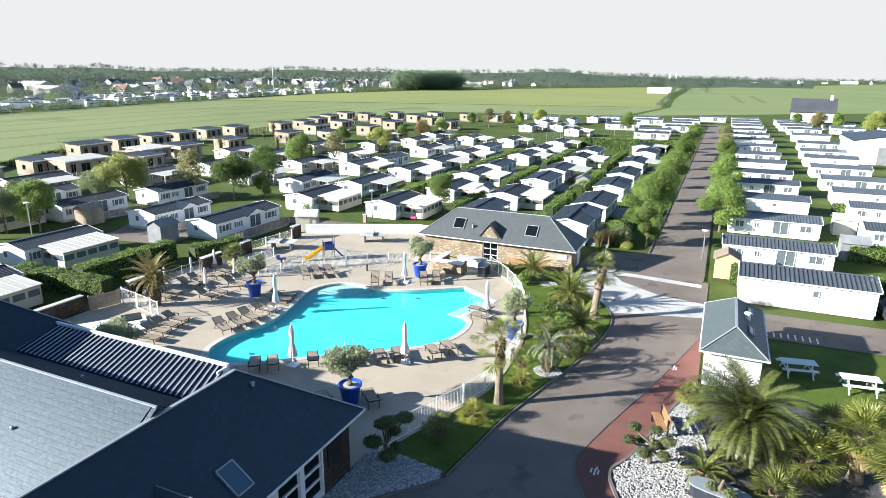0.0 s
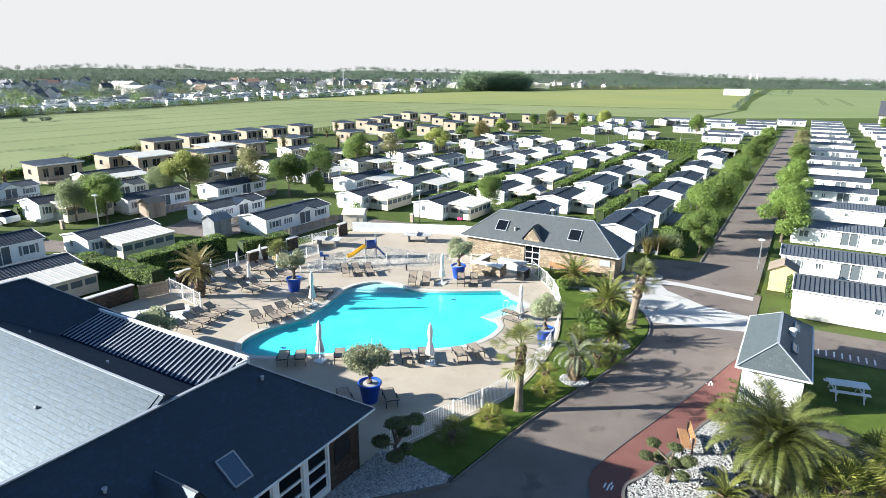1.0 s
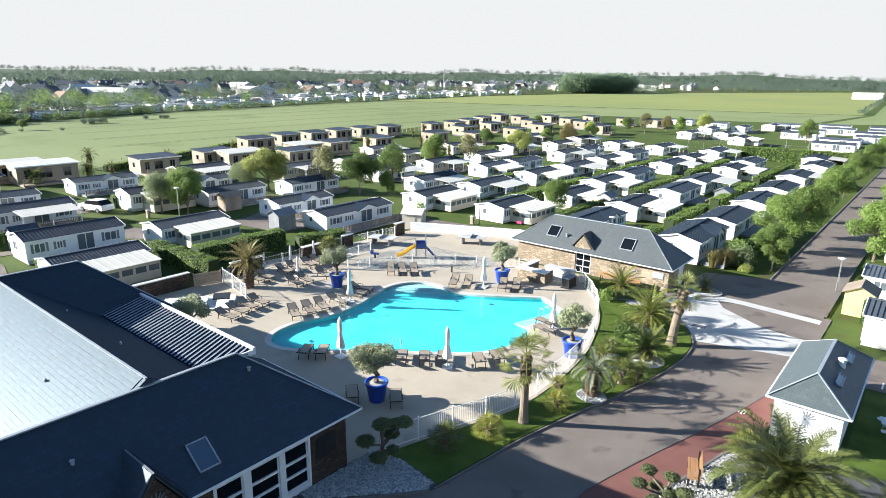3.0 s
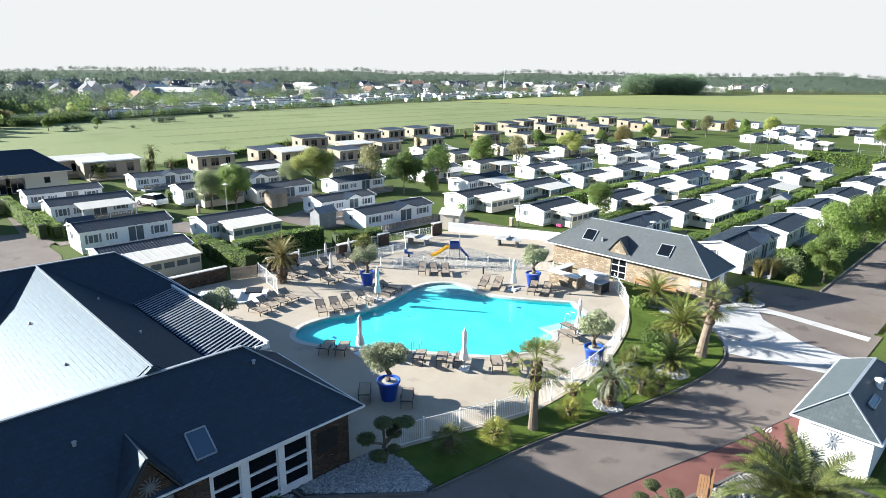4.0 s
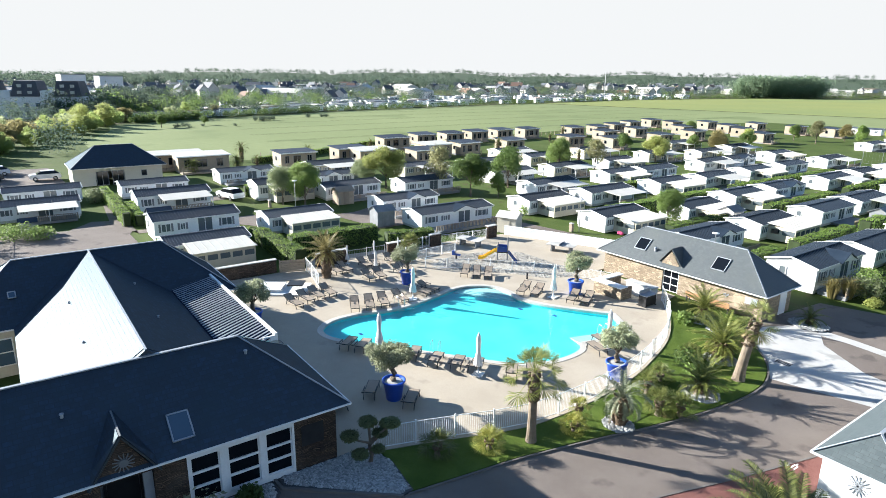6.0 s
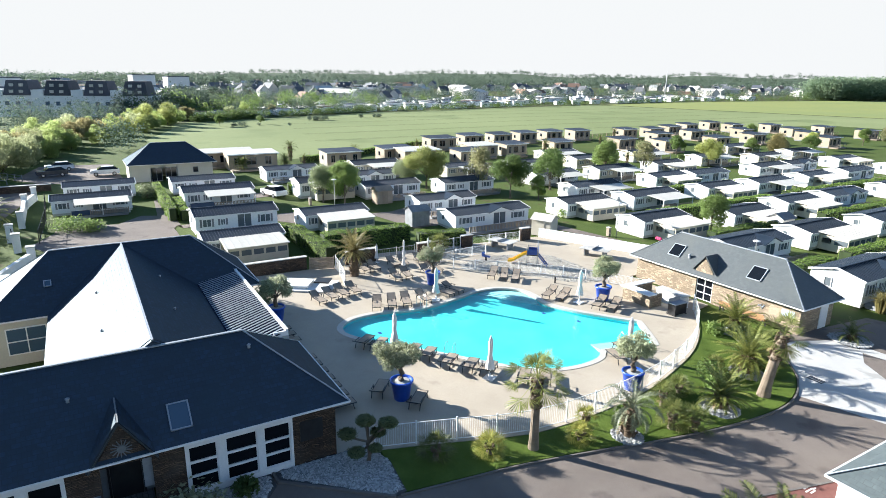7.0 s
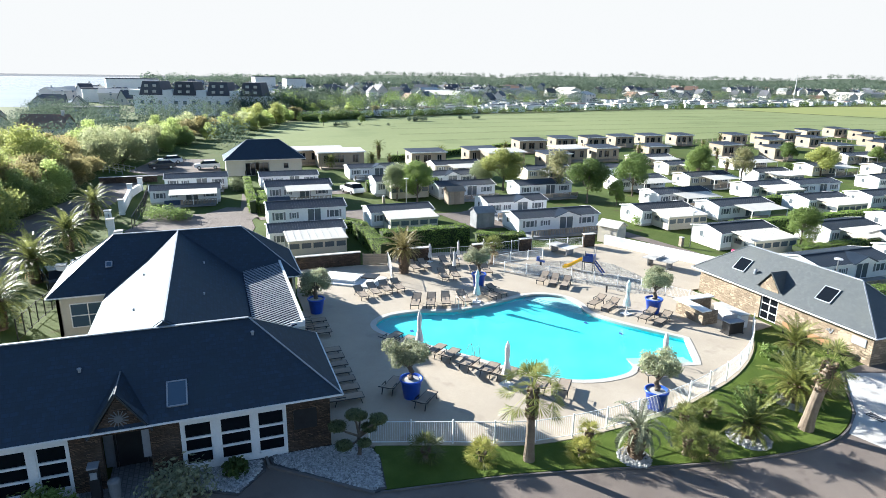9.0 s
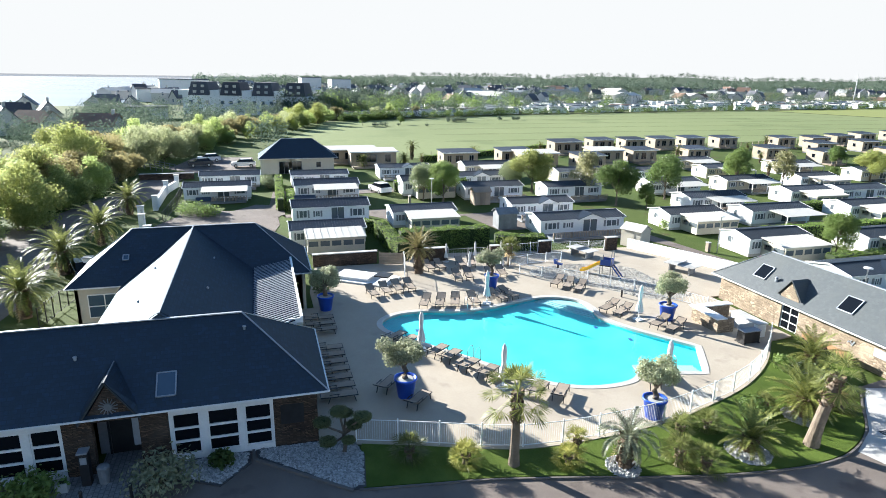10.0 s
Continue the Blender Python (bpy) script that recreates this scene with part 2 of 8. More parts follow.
M["sling"] = surface("sling", (0.29, 0.235, 0.18), (0.36, 0.29, 0.225), 2.0, 30, 0.75, bump=0.3, vary=0.12)
M["black_metal"] = surface("black_metal", (0.018, 0.018, 0.02), (0.03, 0.03, 0.032), 2, 12, 0.45, 0.2, 0.05)
M["steel"] = surface("steel", (0.45, 0.46, 0.48), (0.55, 0.56, 0.58), 2, 12, 0.3, 0.9, 0.03)
M["blue_pot"] = surface("blue_pot", (0.012, 0.07, 0.46), (0.02, 0.09, 0.54), 1.0, 8, 0.3, bump=0.05)
M["blue_paint"] = surface("blue_paint", (0.02, 0.06, 0.26), (0.03, 0.09, 0.34), 1.0, 8, 0.4, bump=0.05)
M["yellow_paint"] = surface("yellow_paint", (0.80, 0.48, 0.03), (0.86, 0.55, 0.05), 1.0, 8, 0.4, bump=0.05)
M["yellow_wood"] = surface("yellow_wood", (0.55, 0.44, 0.18), (0.62, 0.51, 0.24), 1.0, 8, 0.7, bump=0.2)
M["flower"] = surface("flower", (0.5, 0.03, 0.12), (0.65, 0.08, 0.2), 6, 20, 0.7, bump=0.2)
M["glass"] = pane_glass("glass", (0.006, 0.008, 0.011), 0.08, 0.25)
# Sky reflection is put into this pane's blue base colour
M["glass_sky"] = pane_glass("glass_sky", (0.06, 0.10, 0.15), 0.12, 0.6)
M["curtain_glass"] = pane_glass("curtain_glass", (0.11, 0.13, 0.145), 0.15)
M["polycarbonate"] = surface("polycarbonate", (0.012, 0.018, 0.042), (0.02, 0.027, 0.055), 0.8, 8, 0.75, bump=0.05, spec=0.04)
M["bark"] = surface("bark", (0.13, 0.10, 0.075), (0.20, 0.16, 0.12), 3, 14, 0.9, bump=0.9)
M["palm_bark"] = surface("palm_bark", (0.17, 0.13, 0.095), (0.26, 0.21, 0.155), 2.5, 16, 0.9, bump=0.9)
M["palm_boot"] = surface("palm_boot", (0.10, 0.07, 0.045), (0.20, 0.14, 0.09), 3, 14, 0.9, bump=0.8)
M["leaf"] = leafy("leaf", (0.10, 0.158, 0.034), (0.175, 0.242, 0.062), 0.34)
M["leaf_thin"] = leafy("leaf_thin", (0.15, 0.20, 0.06), (0.24, 0.29, 0.10), 0.72)
M["leaf_thin_grey"] = leafy("leaf_thin_grey", (0.18, 0.21, 0.10), (0.27, 0.29, 0.16), 0.7)
M["leaf_dark"] = leafy("leaf_dark", (0.055, 0.095, 0.024), (0.10, 0.15, 0.036), 0.45)
M["leaf_lime"] = leafy("leaf_lime", (0.20, 0.235, 0.058), (0.30, 0.325, 0.10), 0.42)
M["leaf_pale"] = leafy("leaf_pale", (0.16, 0.17, 0.075), (0.25, 0.24, 0.12), 0.45)
M["leaf_grey"] = leafy("leaf_grey", (0.11, 0.145, 0.065), (0.19, 0.22, 0.11), 0.3)
M["olive_leaf"] = leafy("olive_leaf", (0.17, 0.19, 0.11), (0.30, 0.32, 0.20), 0.3)
M["leaf_brown"] = leafy("leaf_brown", (0.16, 0.15, 0.06), (0.24, 0.21, 0.085), 0.64)
# Far foliage: distance haze is put into these paler, bluer greens
M["leaf_hazy"] = leafy("leaf_hazy", (0.072, 0.105, 0.075), (0.10, 0.138, 0.095), 0.25, 0.8)
M["leaf_wood_hazy"] = leafy("leaf_wood_hazy", (0.11, 0.165, 0.10), (0.17, 0.225, 0.13), 0.5)
M["hedge"] = leafy("hedge", (0.085, 0.15, 0.026), (0.16, 0.23, 0.045), 0.35)
M["track"] = surface("track", (0.088, 0.12, 0.048), (0.12, 0.144, 0.064), 0.2, 2, 0.95, bump=0.2, coords="World", spec=0.1)
# Near-black green: the shade between leaves put into the core's colour
M["shaded_leaf_core"] = surface("shaded_leaf_core", (0.02, 0.035, 0.008), (0.03, 0.05, 0.012), 2, 9, 0.95)
M["topiary"] = leafy("topiary", (0.07, 0.09, 0.036), (0.14, 0.16, 0.07), 0.2)
M["palm_leaf"] = leafy("palm_leaf", (0.06, 0.08, 0.02), (0.175, 0.19, 0.052), 0.28, 0.45)
M["palm_leaf_lime"] = leafy("palm_leaf_lime", (0.15, 0.17, 0.03), (0.34, 0.33, 0.08), 0.25, 0.45)
M["palm_leaf_dark"] = leafy("palm_leaf_dark", (0.022, 0.034, 0.010), (0.115, 0.128, 0.034), 0.1, 0.45)
M["palm_leaf_bright"] = leafy("palm_leaf_bright", (0.075, 0.10, 0.022), (0.235, 0.245, 0.062), 0.28, 0.42)
M["palm_leaf_blue"] = leafy("palm_leaf_blue", (0.085, 0.10, 0.06), (0.24, 0.26, 0.165), 0.2, 0.45)
M["palm_leaf_brown"] = leafy("palm_leaf_brown", (0.10, 0.095, 0.03), (0.27, 0.23, 0.09), 0.25, 0.45)
M["palm_dry"] = leafy("palm_dry", (0.30, 0.22, 0.10), (0.42, 0.33, 0.17), 0.2, 0.8)
M["car_white"] = surface("car_white", (0.75, 0.76, 0.77), (0.8, 0.8, 0.8), 1, 5, 0.25, bump=0.0)
M["car_dark"] = surface("car_dark", (0.03, 0.035, 0.045), (0.04, 0.045, 0.055), 1, 5, 0.22, bump=0.0)
M["rubber"] = surface("rubber", (0.02, 0.02, 0.02), (0.03, 0.03, 0.03), 3, 15, 0.85)
M["town_wall"] = surface("town_wall", (0.58, 0.55, 0.50), (0.70, 0.67, 0.62), 0.2, 3, 0.9, bump=0.1, vary=0.2)
M["town_roof"] = surface("town_roof", (0.06, 0.07, 0.09), (0.10, 0.10, 0.115), 0.3, 3, 0.7, bump=0.1, vary=0.4)
M["town_roof_red"] = surface("town_roof_red", (0.20, 0.12, 0.085), (0.26, 0.16, 0.11), 0.3, 3, 0.8, bump=0.1, vary=0.3)


def far_roof_material():
    """Roofs of slate, zinc and tile, one tone for each house."""
    m, nt, p = nodes_of("far_roof")
    geo = nt.nodes.new("ShaderNodeNewGeometry")
    ramp = nt.nodes.new("ShaderNodeValToRGB")
    ramp.color_ramp.interpolation = "CONSTANT"
    ramp.color_ramp.elements[0].color = (0.06, 0.07, 0.09, 1)
    ramp.color_ramp.elements[1].position, ramp.color_ramp.elements[1].color = 0.45, (0.10, 0.11, 0.125, 1)
    for at_, c_ in ((0.68, (0.20, 0.125, 0.09, 1)), (0.84, (0.30, 0.31, 0.32, 1)), (0.93, (0.6, 0.6, 0.58, 1))):
        ramp.color_ramp.elements.new(at_).color = c_
    nt.links.new(geo.outputs["Random Per Island"], ramp.inputs[0])
    nt.links.new(ramp.outputs[0], p.inputs["Base Color"])
    p.inputs["Roughness"].default_value = 0.65
    return m


M["far_roof"] = far_roof_material()


def water_material():
    m, nt, p = nodes_of("water")
    nt.nodes.remove(p)
    tr = nt.nodes.new("ShaderNodeBsdfTransparent")
    tr.inputs[0].default_value = (0.88, 1.0, 1.0, 1)
    gl = nt.nodes.new("ShaderNodeBsdfGlossy")
    gl.inputs["Roughness"].default_value = 0.05
    fr = nt.nodes.new("ShaderNodeFresnel")
    fr.inputs[0].default_value = 1.33
    pos = nt.nodes.new("ShaderNodeNewGeometry").outputs["Position"]
    bn = nt.nodes.new("ShaderNodeBump")
    bn.inputs["Strength"].default_value = 0.35
    bn.inputs["Distance"].default_value = 0.05
    nt.links.new(noise_of(nt, pos, 2.6, 3, 0.5, 0.2, 0.8), bn.inputs["Height"])
    nt.links.new(bn.outputs[0], gl.inputs["Normal"])
    nt.links.new(bn.outputs[0], fr.inputs["Normal"])
    mx = nt.nodes.new("ShaderNodeMixShader")
    nt.links.new(fr.outputs[0], mx.inputs[0])
    nt.links.new(tr.outputs[0], mx.inputs[1])
    nt.links.new(gl.outputs[0], mx.inputs[2])
    nt.links.new(mx.outputs[0], nt.nodes["Material Output"].inputs["Surface"])
    return m


M["water"] = water_material()
M["haze"] = bpy.data.materials.new("haze")
M["haze"].use_nodes = True
M["haze"].node_tree.nodes.remove(M["haze"].node_tree.nodes["Principled BSDF"])
haze = M["haze"].node_tree.nodes.new("ShaderNodeEmission")
haze.inputs[0].default_value, haze.inputs[1].default_value = (0.995, 0.985, 0.975, 1), 0.252
M["haze"].node_tree.links.new(haze.outputs[0], M["haze"].node_tree.nodes["Material Output"].inputs["Surface"])
# Hill green tinted bluish, with distance haze in the base colour
M["hill_hazy"] = surface("hill_hazy", (0.066, 0.092, 0.062), (0.088, 0.115, 0.076), 0.01, 0.1, 0.95, bump=0.3, coords="World", spec=0.1)
# Sea base colour made pale to stand for sun glare on the water
M["sea"] = surface("sea", (0.30, 0.34, 0.36), (0.36, 0.40, 0.42), 0.01, 0.3, 0.25, bump=0.02, coords="World", spec=1.0)


# ---- building blocks ----
class Geo:
    """Collects vertices and faces for one mesh."""

    def __init__(self):
        self.v, self.f = [], []

    def add(self, verts, faces, m=None):
        k = len(self.v)
        self.v += [tuple(m @ Vector(p)) for p in verts] if m is not None else [tuple(p) for p in verts]
        self.f += [tuple(i + k for i in f) for f in faces]
        return self

    def box(self, x0, y0, z0, x1, y1, z1, m=None):
        return self.add([(x0, y0, z0), (x1, y0, z0), (x1, y1, z0), (x0, y1, z0), (x0, y0, z1), (x1, y0, z1), (x1, y1, z1), (x0, y1, z1)],
                        [(0, 3, 2, 1), (4, 5, 6, 7), (0, 1, 5, 4), (1, 2, 6, 5), (2, 3, 7, 6), (3, 0, 4, 7)], m)

    def bar(self, a, b, w, h=None):
        """A square bar from a to b."""
        a, b = Vector(a), Vector(b)
        h = h or w
        m = Matrix.Translation(a) @ (b - a).to_track_quat("X", "Z").to_matrix().to_4x4()
        return self.box(0, -w / 2, -h / 2, (b - a).length, w / 2, h / 2, m)

    def tube(self, pts, radii, n=8, cap=True):
        k = len(self.v)
        pts = [Vector(p) for p in pts]
        for i, p in enumerate(pts):
            d = (pts[min(i + 1, len(pts) - 1)] - pts[max(i - 1, 0)]).normalized()
            q = d.to_track_quat("Z", "Y").to_matrix()
            r = radii[i] if isinstance(radii, (list, tuple)) else radii
            for j in range(n):
                a = 2 * math.pi * j / n
                self.v.append(tuple(p + q @ Vector((r * math.cos(a), r * math.sin(a), 0))))
        for i in range(len(pts) - 1):
            for j in range(n):
                self.f.append((k + i * n + j, k + i * n + (j + 1) % n, k + (i + 1) * n + (j + 1) % n, k + (i + 1) * n + j))
        if cap:
            self.f.append(tuple(k + j for j in reversed(range(n))))
            self.f.append(tuple(k + (len(pts) - 1) * n + j for j in range(n)))
        return self

    def ring(self, profile, n=20, m=None):
        """A body turned about z from (radius, height) pairs."""
        verts = [(r * math.cos(2 * math.pi * j / n), r * math.sin(2 * math.pi * j / n), z) for r, z in profile for j in range(n)]
        faces = [(i * n + j, i * n + (j + 1) % n, (i + 1) * n + (j + 1) % n, (i + 1) * n + j) for i in range(len(profile) - 1) for j in range(n)]
        faces += [tuple(reversed(range(n))), tuple((len(profile) - 1) * n + j for j in range(n))]
        return self.add(verts, faces, m)

    def prism(self, outline, z0, z1):
        n = len(outline)
        return self.add([(x, y, z0) for x, y in outline] + [(x, y, z1) for x, y in outline],
                        [tuple(reversed(range(n))), tuple(range(n, 2 * n))] + [(i, (i + 1) % n, n + (i + 1) % n, n + i) for i in range(n)])

    def slab(self, quad, t):
        """A sheet of thickness t below the given corners."""
        n = len(quad)
        q = [Vector(p) for p in quad]
        d = (q[1] - q[0]).cross(q[2] - q[0]).normalized() * t
        return self.add([tuple(p) for p in q] + [tuple(p - d) for p in q],
                        [tuple(range(n)), tuple(reversed(range(n, 2 * n)))] + [(i, n + i, n + (i + 1) % n, (i + 1) % n) for i in range(n)])


def finish(name, g, mat, uv=False, smooth=False):
    me = bpy.data.meshes.new(name)
    if isinstance(g, Geo):
        me.from_pydata(g.v, [], g.f)
    else:
        me.from_pydata(g[0], [], g[1])
    me.materials.append(M[mat])
    if uv:
        layer = me.uv_layers.new(name="UVMap")
        for poly in me.polygons:
            n = poly.normal
            u = Vector((0, 0, 1)).cross(n)
            u = u.normalized() if u.length > 0.05 else Vector((1, 0, 0))
            v = n.cross(u)
            for li in poly.loop_indices:
                p = me.vertices[me.loops[li].vertex_index].co
                layer.data[li].uv = (p.dot(u), p.dot(v))
    if smooth:
        me.polygons.foreach_set("use_smooth", [True] * len(me.polygons))
    return me


def part(name, g, mat, parent, label="", uv=False, smooth=False, kind=""):
    ob = new(name, finish(name, g, mat, uv, smooth))
    ob.parent = parent
    return tagged(ob, label=label, kind=kind)


def thing(name, label, category, group="", m=None):
    ob = new(name)
    ob.empty_display_size = 0.3
    if m is not None:
        ob.matrix_basis = m
    return tagged(ob, label, category, group)


def solid(name, g, mat, label, category="", kind="", uv=False, smooth=False, group=""):
    return tagged(new(name, finish(name, g, mat, uv, smooth)), label, category, group, kind)


def sheet(name, outline, z, mat, label, holes=(), uv=False, skirt=0.0):
    """A flat piece of the setting with holes, and a small edge downwards."""
    bm = bmesh.new()
    loops = [outline, *holes]
    edges = []
    for lp in loops:
        vs = [bm.verts.new((x, y, z)) for x, y in lp]
        edges += [bm.edges.new((vs[i], vs[(i + 1) % len(vs)])) for i in range(len(vs))]
    bmesh.ops.triangle_fill(bm, use_beauty=True, use_dissolve=False, edges=edges)
    for f in bm.faces:
        if f.normal.z < 0:
            f.normal_flip()
    if skirt:
        rim = [e for e in bm.edges if e.is_boundary]
        ext = bmesh.ops.extrude_edge_only(bm, edges=rim)
        bmesh.ops.translate(bm, vec=(0, 0, -skirt), verts=[v for v in ext["geom"] if isinstance(v, bmesh.types.BMVert)])
    me = bpy.data.meshes.new(name)
    bm.to_mesh(me)
    bm.free()
    me.materials.append(M[mat])
    if uv:
        layer = me.uv_layers.new(name="UVMap")
        for lp in me.loops:
            layer.data[lp.index].uv = me.vertices[lp.vertex_index].co.xy
    return tagged(new(name, me), label, "", "", "structure")


def smooth_loop(pts, steps=6, closed=True, sharp=()):
    """A Catmull-Rom curve through pts; corners named in sharp stay."""
    out, n = [], len(pts)
    for i in range(n if closed else n - 1):
        p1, p2 = Vector(pts[i]), Vector(pts[(i + 1) % n])
        p0 = Vector(pts[(i - 1) % n]) if (closed or i > 0) else p1
        p3 = Vector(pts[(i + 2) % n]) if (closed or i + 2 < n) else p2
        if i in sharp:
            p0 = p1 - (p2 - p1)
        if (i + 1) % n in sharp:
            p3 = p2 + (p2 - p1)
        for s in range(steps):
            t = s / steps
            out.append(tuple(0.5 * (2 * p1 + (p2 - p0) * t + (2 * p0 - 5 * p1 + 4 * p2 - p3) * t * t + (3 * p1 - p0 - 3 * p2 + p3) * t ** 3)))
    if not closed:
        out.append(tuple(pts[-1]))
    return out


def offset_loop(pts, d):
    """Each point moved outwards by d (loop runs anticlockwise if d > 0 grows)."""
    n, out = len(pts), []
    area = sum(pts[i][0] * pts[(i + 1) % n][1] - pts[(i + 1) % n][0] * pts[i][1] for i in range(n))
    s = 1 if area > 0 else -1
    for i in range(n):
        a, b = Vector(pts[i - 1]), Vector(pts[(i + 1) % n])
        t = (b - a).normalized()
        out.append((pts[i][0] + s * d * t.y, pts[i][1] - s * d * t.x))
    return out


def leaves(centres, sizes, rng, count, leaf, flat=0.3, shell=0.55):
    """Leaf quads scattered over blobs: arrays of vertices and faces."""
    c = np.array(centres, float)
    s = np.array(sizes, float)
    w = (s[:, 0] * s[:, 1]) ** 0.9
    which = rng.choice(len(c), count, p=w / w.sum())
    d = rng.normal(size=(count, 3))
    d /= np.linalg.norm(d, axis=1)[:, None]
    r = shell + (1 - shell) * rng.random(count) ** 0.7
    r *= 1 + 0.14 * rng.normal(size=count)
    pos = c[which] + d * s[which] * r[:, None]
    nrm = d + rng.normal(size=(count, 3)) * 0.7
    nrm[:, 2] += flat
    nrm /= np.linalg.norm(nrm, axis=1)[:, None]
    a = np.cross(nrm, rng.normal(size=(count, 3)))
    a /= np.linalg.norm(a, axis=1)[:, None] + 1e-9
    b = np.cross(nrm, a)
    sz = leaf * (0.6 + 0.8 * rng.random(count))[:, None]
    quad = np.stack([pos - a * sz, pos - b * sz * 0.55 + nrm * sz * 0.15, pos + a * sz, pos + b * sz * 0.55 + nrm * sz * 0.15], 1)
    v = quad.reshape(-1, 3)
    f = np.arange(count * 4).reshape(-1, 4)
    return v.tolist(), f.tolist()


def in_poly(x, y, poly):
    c, j = False, len(poly) - 1
    for i in range(len(poly)):
        if (poly[i][1] > y) != (poly[j][1] > y) and x < (poly[j][0] - poly[i][0]) * (y - poly[i][1]) / (poly[j][1] - poly[i][1]) + poly[i][0]:
            c = not c
        j = i
    return c


# ---- the ground and its surfaces ----
POOL = smooth_loop([(-26.4, 25.0), (-25.2, 24.8), (-23.8, 25.5), (-22.0, 26.9), (-19.9, 28.6), (-18.3, 29.8), (-17.0, 30.8), (-15.7, 31.9), (-14.8, 33.2), (-14.35, 34.8),
                    (-14.5, 36.6), (-15.3, 37.7), (-14.3, 41.3), (-17.4, 43.2), (-19.2, 41.9), (-21.4, 40.5), (-23.4, 39.8), (-25.0, 40.1), (-26.6, 39.9), (-27.7, 38.8),
                    (-28.0, 37.2), (-27.5, 35.2), (-26.9, 32.8), (-26.8, 30.3), (-27.4, 28.2), (-27.3, 26.2)], 6, True, (11, 12, 13))
COPING = offset_loop(POOL, 0.38)
HOLE = offset_loop(POOL, 0.2)
ground = sheet("ground", [(-4200, -4200), (4200, -4200), (4200, 4200), (-4200, 4200)], -0.06, "grass", "grassy ground of the holiday park reaching the horizon", [HOLE])
sheet("crop_field", [(-160, 26), (-111.5, 25), (-111.5, 55), (-123, 72), (-126, 86), (-129, 136), (-138, 200), (-120, 262), (-62, 272), (-40, 280), (-31, 365), (-160, 330), (-292, 296), (-278, 210), (-257, 128), (-234, 70), (-220, 40), (-190, 36)],
      -0.03, "crop", "even green cereal field beyond the mobile homes")
sheet("rape_field", [(-296, 300), (-160, 334), (-33, 368), (-40, 500), (-53, 690), (-60, 1000), (-130, 1000), (-245, 735), (-292, 600), (-312, 424)], -0.03, "rape", "yellow-green flowering field in the distance")
sheet("far_field", [(-28, 366), (-36, 280), (75, 372), (400, 420), (1200, 420), (2600, 1500), (1800, 2400), (380, 2080), (-50, 1010), (-36, 500)], -0.03, "crop_far", "pale green cereal field on the plain")
sheet("field_path", [(-296, 297), (-160, 331), (-32, 365.5), (-33, 367.5), (-160, 334), (-296, 300)], -0.02, "earth", "dark grassy strip between two fields")
sheet("town_ground", [(-216, 42), (-230, 72), (-252, 128), (-276, 232), (-310, 424), (-308, 600), (-252, 735), (-120, 1016), (-600, 1500), (-1400, 1300), (-1400, 0), (-300, -20), (-215, 10)], -0.028, "earth", "dark gardens and verges between the houses of the town")
sheet("sea", [(-4200, -4200), (-420, -4200), (-330, -60), (-480, -30), (-4200, 600)], -0.02, "sea", "calm sea beyond the village, glare put into its pale colour")

g = Geo()
NB = 96
g.add([(4100 * math.cos(2 * math.pi * i / NB), 4100 * math.sin(2 * math.pi * i / NB), z) for z in (-20, 640) for i in range(NB)], [(i, NB + i, NB + (i + 1) % NB, (i + 1) % NB) for i in range(NB)])
solid("backdrop", g, "haze", "bright white hazy sky low over the horizon", "", "structure")

KERB = smooth_loop([(-9.0, 20.6), (-8.6, 23.4), (-8.2, 26.1), (-7.3, 30.0), (-6.6, 32.6), (-5.8, 36.4), (-5.45, 40.0), (-5.8, 42.5), (-7.0, 44.8), (-9.0, 46.9), (-10.6, 48.6)], 5, False)
FENCE = smooth_loop([(-12.3, 21.0), (-11.3, 24.0), (-10.3, 26.7), (-9.8, 29.0), (-9.8, 32.5), (-10.2, 36.1), (-11.0, 39.1), (-12.3, 42.6), (-14.3, 45.8), (-16.9, 48.6)], 4, False)
sheet("road", [(-12.9, -14), (-12.9, 20.6), (-9.0, 20.6)] + KERB[1:] + [(-10.9, 50.5), (-10.0, 58.5), (-5.1, 60.2), (-5.1, 240), (-0.1, 240), (-0.1, 53), (0.4, 53), (0.4, 47.3), (40, 49), (40, 43.5), (0.4, 42.6), (0.2, 20), (3, -14)],
      -0.02, "asphalt", "warm grey asphalt road of the park")
sheet("pavement", [(-8.9, 52.4), (-9.9, 50.4), (-10.4, 48.8), (-9.0, 47.1), (-7.0, 45.0), (-5.8, 42.9), (0.3, 44.6), (0.3, 47.6), (-3.0, 48.2), (-6.2, 50.4), (-7.2, 52.2)], -0.012, "concrete", "pale concrete crossing beside the pool house", skirt=0.0)
sheet("road_band", [(-7.2, 51.8), (-5.4, 52.0), (-0.1, 51.4), (-0.1, 52.3), (-5.4, 52.9), (-7.6, 52.9)], -0.009, "concrete", "pale concrete band across the asphalt")
sheet("red_path", smooth_loop([(0.35, 42.0), (-1.8, 33.2), (-3.0, 29.2), (-4.0, 25.6), (-4.25, 24.0), (-3.7, 22.4), (-2.4, 20.2)], 5, False) + [(-1.2, 20.8), (-2.3, 22.6), (-2.7, 24.0), (-2.1, 25.4), (-1.0, 29.4), (-0.6, 30.9), (0.1, 32.6), (0.38, 34)],
      -0.010, "asphalt_red", "red asphalt footpath beside the road")
sheet("hut_lawn", [(3.6, 32.5), (3.6, 42.4), (22, 43), (22, 31), (8, 31)], -0.008, "lawn", "short lawn with picnic tables")
